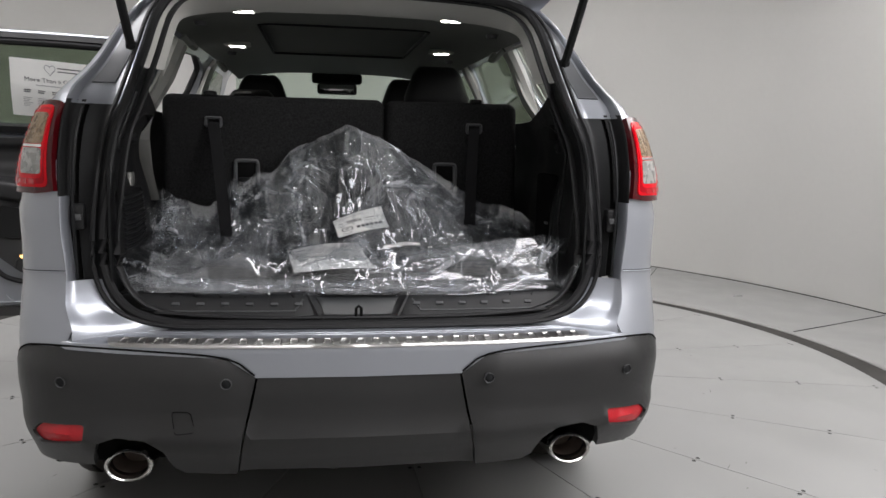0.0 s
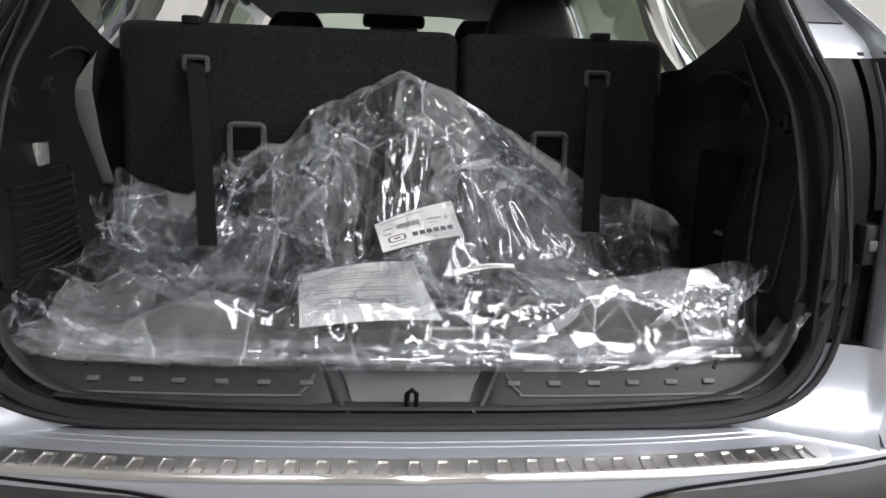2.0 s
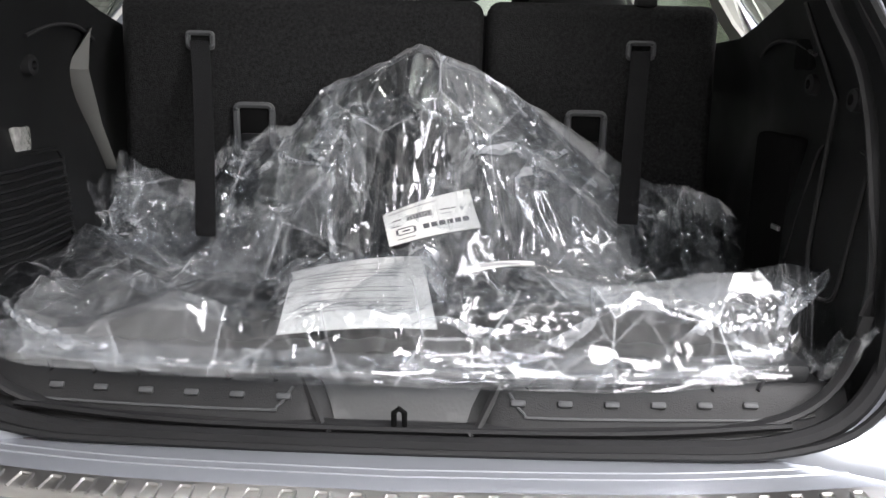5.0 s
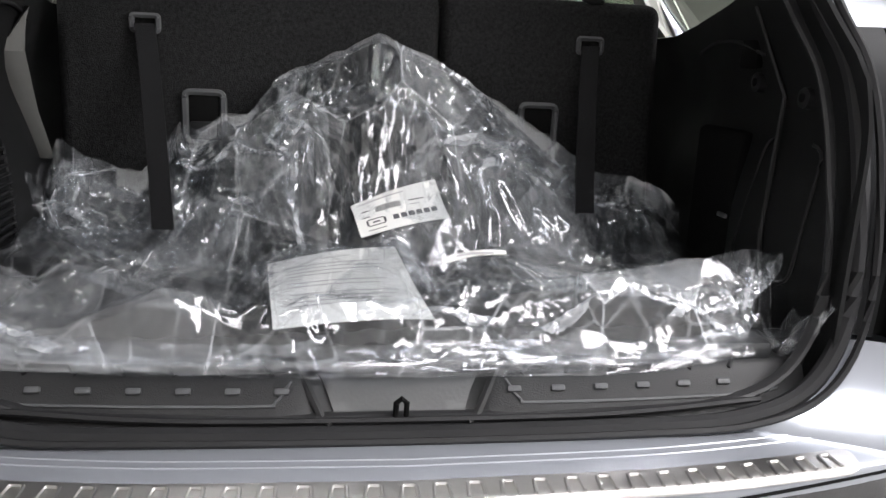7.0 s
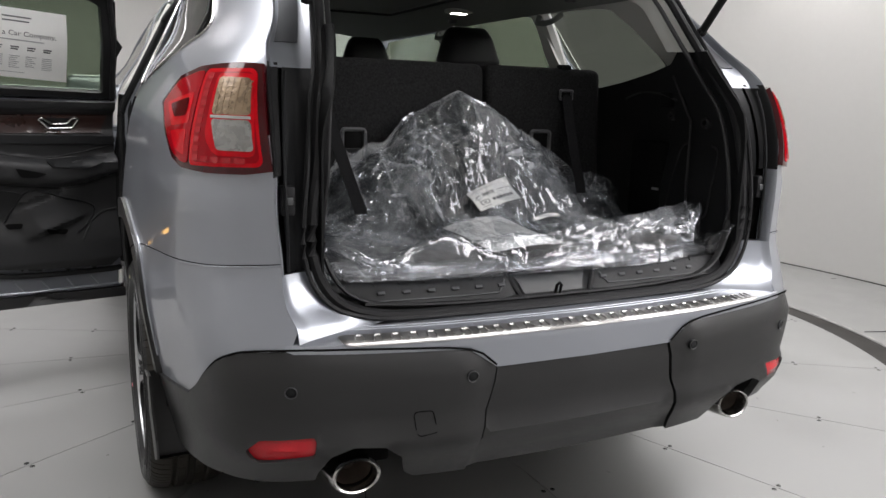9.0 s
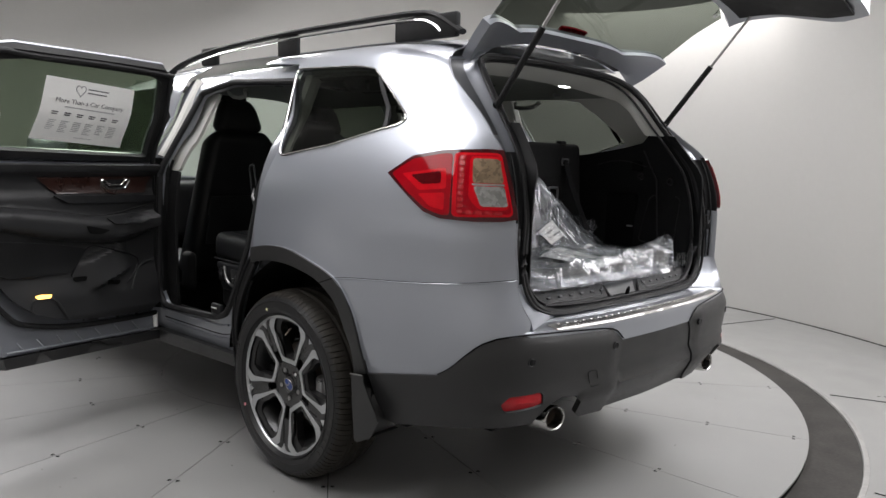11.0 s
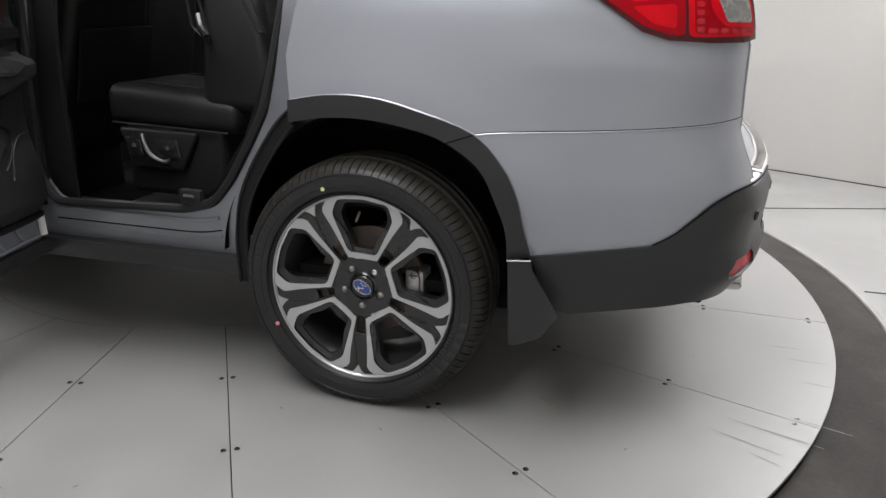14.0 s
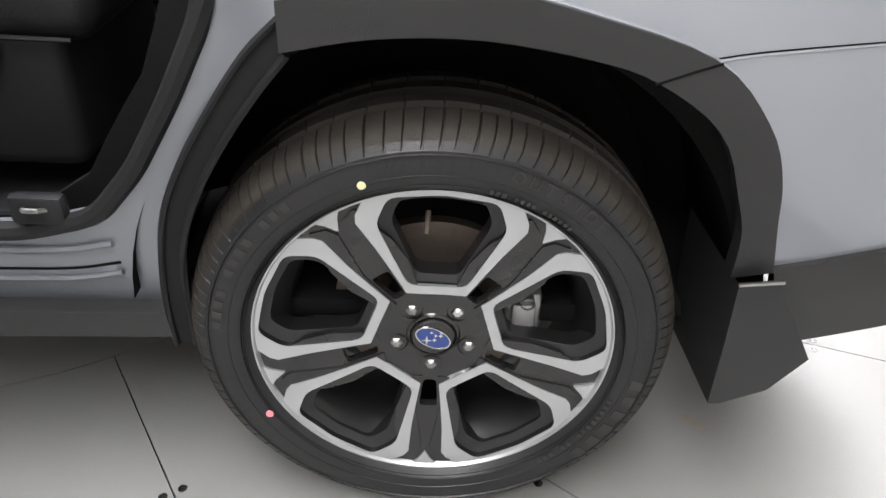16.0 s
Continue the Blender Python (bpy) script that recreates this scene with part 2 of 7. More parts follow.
EDGEPAINT = material("worn_pale_edge", (0.26, 0.255, 0.245), 0.6, 0, 0, 0.3, 60, 0.3, 9)
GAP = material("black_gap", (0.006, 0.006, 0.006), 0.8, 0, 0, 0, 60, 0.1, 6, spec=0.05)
YELLOWDOT = material("yellow_paint_dot", (0.75, 0.72, 0.42), 0.6, 0, 0, 0, 60, 0.1, 6)
PINKDOT = material("pink_paint_dot", (0.80, 0.28, 0.33), 0.6, 0, 0, 0, 60, 0.1, 6)
CLEARLAMP = material("clear_faceted_lamp", (0.55, 0.55, 0.53), 0.12, 0.6, 0.3, 0.9, 160, 0.6, 60, 0.08)
TINTED = glass("dark_tinted_glass", (0.15, 0.165, 0.145), least=0.009)
CLEARGLASS = glass("green_tinted_glass", (0.86, 0.92, 0.87))
DOORGLASS = glass("door_glass", (0.46, 0.51, 0.44))
FILM = plastic_film("clear_polythene", 0.008, 0.19, 0.085)
FOLD = plastic_film("folded_polythene", 0.04, 0.17, 0.060)


# ---- mesh helpers ----
def part(name, bm, mat, parent=None, label="", smooth=35, kind=""):
    """Links a bmesh as one mesh object."""
    me = bpy.data.meshes.new(name)
    bmesh.ops.recalc_face_normals(bm, faces=bm.faces)
    bm.to_mesh(me)
    bm.free()
    for p in me.polygons:
        p.use_smooth = smooth > 0
    if smooth > 0:
        me.set_sharp_from_angle(angle=radians(smooth))
    for one in (mat if isinstance(mat, (list, tuple)) else [mat]):
        me.materials.append(one)
    ob = new(name, me)
    ob.parent = parent
    if label or kind:
        tagged(ob, label, kind=kind)
    return ob


def thing(name, label, category, group="", at=(0, 0, 0)):
    ob = new(name)
    ob.empty_display_size = 0.05
    ob.location = at
    return tagged(ob, label, category, group)


def box(x0, x1, y0, y1, z0, z1, bevel=0.006, seg=2, bm=None):
    own = bm is None
    bm = bm or bmesh.new()
    made = bmesh.ops.create_cube(bm, size=1, matrix=Matrix.LocRotScale(
        ((x0 + x1) / 2, (y0 + y1) / 2, (z0 + z1) / 2), None, (x1 - x0, y1 - y0, z1 - z0)))
    if bevel:
        vs = set(made["verts"])
        bmesh.ops.bevel(bm, geom=[e for e in bm.edges if e.verts[0] in vs], offset=bevel, segments=seg,
                        affect="EDGES", profile=0.5)
    return bm


def lathe(profile, n=64, axis="X", centre=(0, 0, 0), bm=None, close=False):
    """Turns (along, radius) pairs about an axis."""
    bm = bm or bmesh.new()
    rings = []
    for a, r in profile:
        ring = []
        for k in range(n):
            th = 2 * math.pi * k / n
            c, s = r * math.cos(th), r * math.sin(th)
            p = {"X": (a, c, s), "Y": (c, a, s), "Z": (c, s, a)}[axis]
            ring.append(bm.verts.new(Vector(p) + Vector(centre)))
        rings.append(ring)
    pairs = list(zip(rings, rings[1:])) + ([(rings[-1], rings[0])] if close else [])
    for r0, r1 in pairs:
        for k in range(n):
            bm.faces.new((r0[k], r0[(k + 1) % n], r1[(k + 1) % n], r1[k]))
    return bm


def tube(points, r, n=8, bm=None, closed=False, flat=1.0, cap=True):
    """A round or flattened section swept along points."""
    bm = bm or bmesh.new()
    pts = [Vector(p) for p in points]
    rings = []
    up = Vector((0, 0, 1))
    for i, p in enumerate(pts):
        a = pts[i - 1] if (i or closed) else p
        b = pts[(i + 1) % len(pts)] if (i < len(pts) - 1 or closed) else p
        t = (b - a).normalized()
        side = t.cross(up)
        side = side.normalized() if side.length > 0.05 else Vector((1, 0, 0))
        nor = side.cross(t).normalized()
        rr = r[i] if isinstance(r, (list, tuple)) else r
        rings.append([bm.verts.new(p + side * (rr * math.cos(2 * math.pi * k / n)) + nor * (rr * flat * math.sin(2 * math.pi * k / n)))
                      for k in range(n)])
    for i in range(len(rings) - (0 if closed else 1)):
        r0, r1 = rings[i], rings[(i + 1) % len(rings)]
        for k in range(n):
            bm.faces.new((r0[k], r0[(k + 1) % n], r1[(k + 1) % n], r1[k]))
    if cap and not closed:
        bm.faces.new(rings[0])
        bm.faces.new(rings[-1][::-1])
    return bm


def inside(p, poly):
    x, y, hit = p[0], p[1], False
    for (x0, y0), (x1, y1) in zip(poly, poly[1:] + poly[:1]):
        if (y0 > y) != (y1 > y) and x < (x1 - x0) * (y - y0) / (y1 - y0) + x0:
            hit = not hit
    return hit


def dense(poly, step):
    out = []
    for a, b in zip(poly, poly[1:] + poly[:1]):
        k = max(1, int(math.hypot(b[0] - a[0], b[1] - a[1]) / step))
        out += [(a[0] + (b[0] - a[0]) * i / k, a[1] + (b[1] - a[1]) * i / k) for i in range(k)]
    return out


def rounded(poly, r, n=4):
    """The polygon with its corners rounded off."""
    out, k = [], len(poly)
    for i in range(k):
        p, a, b = Vector(poly[i]), Vector(poly[i - 1]), Vector(poly[(i + 1) % k])
        da, db = a - p, b - p
        q = min(r, da.length * 0.45, db.length * 0.45)
        s, e = p + da.normalized() * q, p + db.normalized() * q
        for j in range(n + 1):
            t = j / n
            out.append(tuple((s * (1 - t) ** 2 + p * 2 * t * (1 - t) + e * t * t)))
    return out


from mathutils.geometry import delaunay_2d_cdt


def thicken(bm, thick, core):
    """Gives an open sheet a back, on the side of the point core."""
    bm.normal_update()
    if sum((core - v.co).dot(v.normal) for v in bm.verts) > 0:
        bmesh.ops.reverse_faces(bm, faces=bm.faces)
        bm.normal_update()
    faces, rims = bm.faces[:], [e for e in bm.edges if len(e.link_faces) == 1]
    loops = [(l.vert, l.link_loop_next.vert) for e in rims for l in e.link_loops]
    back = {v: bm.verts.new(v.co - v.normal * thick) for v in bm.verts[:]}
    for f in faces:
        bm.faces.new([back[v] for v in reversed(f.verts)])
    for a, b in loops:
        bm.faces.new((b, a, back[a], back[b]))


def sheet(outline, fn, step=0.03, holes=(), thick=0.0, bm=None, step_edge=None, core=(0, 0.6, 0.9)):
    """A sheet cut to an outline in two parameters and laid on the surface fn(u, v), with a thickness behind it."""
    loops = [dense(list(p), step_edge or step) for p in (outline, *holes)]
    pts, edges = [], []
    for lp in loops:
        k0 = len(pts)
        pts += lp
        edges += [(k0 + i, k0 + (i + 1) % len(lp)) for i in range(len(lp))]
    us, vs = [p[0] for p in outline], [p[1] for p in outline]
    u = min(us) + step * 0.5
    while u < max(us):
        v = min(vs) + step * 0.5
        while v < max(vs):
            if inside((u, v), loops[0]) and not any(inside((u, v), h) for h in loops[1:]):
                if min((u - p[0]) ** 2 + (v - p[1]) ** 2 for p in pts[:sum(map(len, loops))]) > (0.45 * step) ** 2:
                    pts.append((u, v))
            v += step
        u += step
    vo, _, fo, _, _, _ = delaunay_2d_cdt([Vector(p) for p in pts], edges, [], 0, 1e-6)
    own = bmesh.new()
    bvs = [own.verts.new(fn(p.x, p.y)) for p in vo]
    for f in fo:
        c = sum((vo[i] for i in f), Vector((0, 0))) / len(f)
        if inside(c, loops[0]) and not any(inside(c, h) for h in loops[1:]):
            own.faces.new([bvs[i] for i in f])
    bmesh.ops.dissolve_degenerate(own, dist=0.0004, edges=own.edges)
    bmesh.ops.delete(own, geom=[v for v in own.verts if not v.link_faces], context="VERTS")
    bmesh.ops.recalc_face_normals(own, faces=own.faces)
    if thick:
        thicken(own, thick, Vector(core))
    if bm is None:
        return own
    return merge(bm, own)


def merge(bm, other):
    me = bpy.data.meshes.new("tmp")
    other.to_mesh(me)
    other.free()
    bm.from_mesh(me)
    bpy.data.meshes.remove(me)
    return bm


def flipped(bm):
    """The mirror image across the car's middle."""
    out = bm.copy()
    for v in out.verts:
        v.co.x = -v.co.x
    bmesh.ops.reverse_faces(out, faces=out.faces)
    return out


def moved(bm, m):
    bmesh.ops.transform(bm, matrix=m, verts=bm.verts)
    return bm


def letters(text, size, mat_depth=0.0, align="CENTER"):
    """Raised letters in the built-in font, lying in the x-y plane."""
    cu = bpy.data.curves.new("letters", "FONT")
    cu.body, cu.size, cu.align_x, cu.align_y, cu.extrude, cu.resolution_u = text, size, align, "CENTER", mat_depth, 2
    ob = bpy.data.objects.new("letters", cu)
    scene.collection.objects.link(ob)
    bpy.context.view_layer.update()
    me = ob.evaluated_get(bpy.context.evaluated_depsgraph_get()).to_mesh()
    bm = bmesh.new()
    bm.from_mesh(me)
    bpy.data.objects.remove(ob)
    bpy.data.curves.remove(cu)
    return bm


def smooth_line(points, n=6, closed=False):
    """Catmull-Rom through points of any dimension."""
    p = [np.array(q, float) for q in points]
    out, k = [], len(p)
    for i in range(k if closed else k - 1):
        a, b, c, d = (p[(i - 1) % k] if closed or i else 2 * p[0] - p[1]), p[i], p[(i + 1) % k], (
            p[(i + 2) % k] if closed or i < k - 2 else 2 * p[-1] - p[-2])
        for j in range(n):
            t = j / n
            out.append(tuple(0.5 * (2 * b + (c - a) * t + (2 * a - 5 * b + 4 * c - d) * t * t + (3 * b - a - 3 * c + d) * t ** 3)))
    if not closed:
        out.append(tuple(p[-1]))
    return out

# ---- the booth: turntable, ring, floor, egg-shaped wall, ceiling ----
R_TABLE, R_RING, DROP = 2.74, 2.97, -0.035


def wall_point(th, r=0.0):
    """A point of the wall's foot: round on one side, longer towards the front, wider where the camera stands."""
    c, s = math.cos(th), math.sin(th)
    ax = 4.2 if c > 0 else 5.6
    ay = 5.3 if s > 0 else 4.2 + 1.5 * max(0.0, -c) + 1.7 * min(1.0, max(0.0, (-s - 0.55) / 0.35))
    return CX + (ax + r) * c, CY + (ay + r) * s


N = 128
bm = bmesh.new()
inner = [bm.verts.new((CX + R_RING * math.cos(2 * math.pi * k / N), CY + R_RING * math.sin(2 * math.pi * k / N), DROP + 0.008)) for k in range(N)]
outer = [bm.verts.new((*wall_point(2 * math.pi * k / N, 0.05), DROP + 0.008)) for k in range(N)]
for k in range(N):
    bm.faces.new((inner[k], outer[k], outer[(k + 1) % N], inner[(k + 1) % N]))
thicken(bm, 0.06, Vector((0, 0, -9)))
tagged(part("floor", bm, FLOORPAINT, smooth=30), "light grey painted floor around the turntable", "floor", kind="structure")

bm = lathe([(DROP, R_TABLE - 0.05), (DROP, R_RING + 0.01), (DROP - 0.05, R_RING + 0.01), (DROP - 0.05, R_TABLE - 0.05)], N, "Z", (CX, CY, 0), close=True)
tagged(part("floor_ring", bm, RINGPAINT, smooth=30), "dark grey ring round the turntable", "floor ring", kind="structure")
bm = lathe([(DROP + 0.003, R_RING - 0.004), (DROP + 0.011, R_RING), (DROP + 0.011, R_RING + 0.022), (DROP + 0.005, R_RING + 0.026)], N, "Z", (CX, CY, 0))
tagged(part("floor_edge_strip", bm, EDGEPAINT, smooth=30), "worn pale painted edge strip", "edge strip", kind="structure")

bm = bmesh.new()
prev = None
for h, inset in [(0.0, 0), (0.1, 0), (0.8, 0), (1.6, 0), (2.4, 0.0), (2.9, 0.06), (3.3, 0.25), (3.6, 0.6), (3.75, 1.0)]:
    ring = [bm.verts.new((*wall_point(2 * math.pi * k / N, -inset), DROP + 0.006 + h)) for k in range(N)]
    if prev:
        for k in range(N):
            bm.faces.new((prev[k], prev[(k + 1) % N], ring[(k + 1) % N], ring[k]))
    prev = ring
bmesh.ops.solidify(bm, geom=bm.faces[:], thickness=0.06)
tagged(part("wall_curved", bm, WALLPAINT, smooth=40), "smooth off-white curved booth wall", "wall", kind="structure")
bm = bmesh.new()
bm.faces.new([bm.verts.new((*wall_point(2 * math.pi * k / N, -0.98), DROP + 3.755)) for k in range(N)])
thicken(bm, 0.05, Vector((0, 0, 99)))
tagged(part("ceiling", bm, WALLPAINT), "off-white booth ceiling", "ceiling", kind="structure")
bm = tube([(*wall_point(2 * math.pi * k / N, -0.012), DROP + 0.010) for k in range(N)], 0.006, 5, closed=True)
tagged(part("baseboard", bm, RINGPAINT), "thin dark joint at the wall's foot", "baseboard", kind="structure")

# ---- the car: body surface ----
def spline(xs, ys):
    """Monotone cubic through the given values."""
    xs, ys = np.array(xs, float), np.array(ys, float)
    h = np.diff(xs)
    d = np.diff(ys) / h
    m = np.zeros(len(xs))
    m[0], m[-1] = d[0], d[-1]
    for i in range(1, len(xs) - 1):
        if d[i - 1] * d[i] > 0:
            m[i] = (h[i - 1] + h[i]) * 3 / ((2 * h[i] + h[i - 1]) / d[i - 1] + (h[i] + 2 * h[i - 1]) / d[i])
    xs, ys, h, m = xs.tolist(), ys.tolist(), h.tolist(), m.tolist()

    def f(x):
        x = min(max(x, xs[0]), xs[-1])
        i = 0
        while i < len(h) - 1 and x > xs[i + 1]:
            i += 1
        t = (x - xs[i]) / h[i]
        return ((2 * t ** 3 - 3 * t * t + 1) * ys[i] + (t ** 3 - 2 * t * t + t) * h[i] * m[i]
                + (-2 * t ** 3 + 3 * t * t) * ys[i + 1] + (t ** 3 - t * t) * h[i] * m[i + 1])
    return f


# plan of one half at belt height, from the middle of the tail round to the middle of the nose
PLAN_X = [0, .3, .55, .74, .83, .885, .915, .935, .945, .948, .95, .95, .94, .925, .87, .74, .45, 0]
PLAN_Y = [-1.07, -1.06, -1.03, -.985, -.92, -.80, -.62, -.4, -.1, .3, .9, 2.0, 2.9, 3.3, 3.58, 3.72, 3.82, 3.86]
arc = [0.0]
for i in range(1, len(PLAN_X)):
    arc.append(arc[-1] + math.hypot(PLAN_X[i] - PLAN_X[i - 1], PLAN_Y[i] - PLAN_Y[i - 1]))
plan_x, plan_y = spline(arc, PLAN_X), spline(arc, PLAN_Y)
NOSE = arc[-1]
width_at = spline([.2, .40, .55, .75, .9, 1.05, 1.15, 1.25, 1.33, 1.455, 1.608, 1.70, 1.76],
                  [.93, .965, .99, 1.0, 1.0, .995, .985, .957, .92, .83, .77, .70, .55])
lean_at = spline([.2, .4, .7, .8, .9, 1.1, 1.33, 1.455, 1.608, 1.7, 1.76],
                 [.0, -.02, -.055, -.03, 0, 0, .045, .15, .32, .42, .47])


def smooth01(a, b, x):
    t = min(max((x - a) / (b - a), 0), 1)
    return t * t * (3 - 2 * t)


def roof_drop(y):
    return -0.075 * max(0, (y - 0.7) / 1.6) ** 2 - 0.02 * max(0, (0.1 - y) / 0.7) ** 2


def skin(s, z, off=0.0):
    """A point of the outer skin. s runs from the middle of the tail along the left side (positive) or the right (negative)."""
    a = abs(s)
    x, y = width_at(z) * plan_x(a), plan_y(a)
    y += lean_at(z) * smooth01(0.1, 0.85, -y)
    # soft shoulder below the lamp
    x += 0.007 * math.exp(-((z - 1.055) / (.022 if z > 1.055 else .07)) ** 2) * smooth01(.72, .82, a) * smooth01(1.5, 1.1, a)
    # flared haunch over the rear wheel and a soft shoulder
    r = math.hypot(y, (z - 0.42) * 1.05)
    x += 0.016 * math.exp(-((r - 0.52) / 0.13) ** 2) * smooth01(0.45, 0.8, z)
    zz = z + roof_drop(y) * smooth01(1.3, 1.75, z)
    if off:
        e = 0.004
        p0, pu, pv = skin(s, z), skin(s + e, z), skin(s, z + e)
        n = (pu - p0).cross(pv - p0).normalized()
        return p0 + n * -off
    return Vector((-x if s >= 0 else x, y, zz))


def on(off):
    return lambda s, z: skin(s, z, off)


car = thing("car", "silver-blue estate car with tailgate and rear door open", "car")

GATE = [(.70, .775), (.722, .83), (.727, .92), (.738, 1.0), (.745, 1.11), (.80, 1.325), (.828, 1.38), (.85, 1.50), (.86, 1.6), (.84, 1.68), (.80, 1.74)]
WINDOW = rounded([(1.905, 1.285), (2.045, 1.655), (1.64, 1.645), (1.44, 1.63), (1.285, 1.565), (1.185, 1.438), (1.245, 1.41), (1.34, 1.395), (1.60, 1.335)], 0.03, 3)
ARCH_OUT = smooth_line([(1.319, .53), (1.345, .62), (1.362, .69), (1.395, .775), (1.468, .855), (1.617, .905), (1.745, .932), (1.873, .932), (1.985, .912)], 4)
ARCH_IN = smooth_line([(1.375, .52), (1.385, .60), (1.41, .67), (1.452, .765), (1.535, .828), (1.617, .855), (1.745, .875), (1.873, .873), (1.985, .853)], 4)
LAMP = [(1.235, 1.238), (1.128, 1.298), (1.0, 1.318), (.851, 1.325), (.80, 1.322), (.772, 1.22), (.747, 1.108), (.80, 1.10), (.894, 1.098), (1.0, 1.102), (1.064, 1.12), (1.149, 1.178)]
BUMPER_TOP = [(1.319, .53), (1.03, .585), (.985, .615), (.94, .66), (.895, .70), (.85, .720), (.81, .730), (.72, .735), (.50, .728), (.325, .714), (.258, .672)]

# rear quarter panel: tail edge, lamp recess, window and wheel arch cut out
quarter = ([(.70, .775)] + GATE[1:] + [(1.30, 1.745), (1.9, 1.745), (2.35, 1.745), (2.35, 1.70), (2.07, 1.68), (2.045, 1.655), (1.93, 1.30), (1.975, 1.15), (2.0, 1.03), (1.985, .912)]
           + ARCH_OUT[::-1][1:] + BUMPER_TOP[1:8])
quarter_bm = sheet(quarter, skin, 0.03, [WINDOW[:], LAMP], 0.004)
part("rear_quarter_panel", flipped(quarter_bm), PAINT, car)
part("rear_quarter_panel", quarter_bm, PAINT, car, smooth=40)

pane = sheet(WINDOW, on(-0.006), 0.03)
part("quarter_window", flipped(pane), TINTED, car).visible_shadow = False
part("quarter_window", pane, TINTED, car, "dark tinted rear side window").visible_shadow = False
rim = tube([skin(s, z, 0.002) for s, z in WINDOW], 0.0042, 6, closed=True)
part("window_trim", flipped(rim), TIP, car)
part("window_trim", rim, TIP, car, "thin chrome window surround")
divider = sheet([(1.40, 1.615), (1.36, 1.60), (1.30, 1.48), (1.31, 1.41), (1.335, 1.40), (1.33, 1.48)], on(0.001), 0.03, thick=0.006)
part("window_divider", flipped(divider), RUBBER, car)
part("window_divider", divider, RUBBER, car)

arch = sheet(ARCH_OUT + ARCH_IN[::-1], on(0.014), 0.025, thick=0.03)
part("wheel_arch_trim", flipped(arch), CLAD, car)
part("wheel_arch_trim", arch, CLAD, car, "grained black wheel arch cladding")

bead = tube([skin(s, z, .0015) for s, z in ARCH_OUT[2:]], .003, 6)
part("arch_edge", flipped(bead), PAINT, car)
part("arch_edge", bead, PAINT, car, "folded silver edge over the wheel arch")
joint = tube([skin(s, z, .0145) for s, z in ((1.462, .852), (1.50, .840), (1.538, .826))], .0018, 5)
part("trim_joint", flipped(joint), GAP, car)
part("trim_joint", joint, GAP, car)

# crease seam between quarter panel and bumper cover
seam = tube([skin(s, z, 0.0006) for s, z in smooth_line([(1.47, .853), (1.40, .862), (1.25, .872), (1.128, .880), (.95, .895), (.80, .908), (.727, .912)], 5)], 0.0010, 5)
part("panel_gap", flipped(seam), GAP, car)
part("panel_gap", seam, GAP, car)
fold = tube([skin(s, z - .0034, 0.0004) for s, z in smooth_line([(1.47, .853), (1.40, .862), (1.25, .872), (1.128, .880), (.95, .895), (.80, .908), (.727, .912)], 5)], 0.0024, 6)
part("panel_edge", flipped(fold), PAINT, car)
part("panel_edge", fold, PAINT, car, "rolled silver edge of the bumper cover")

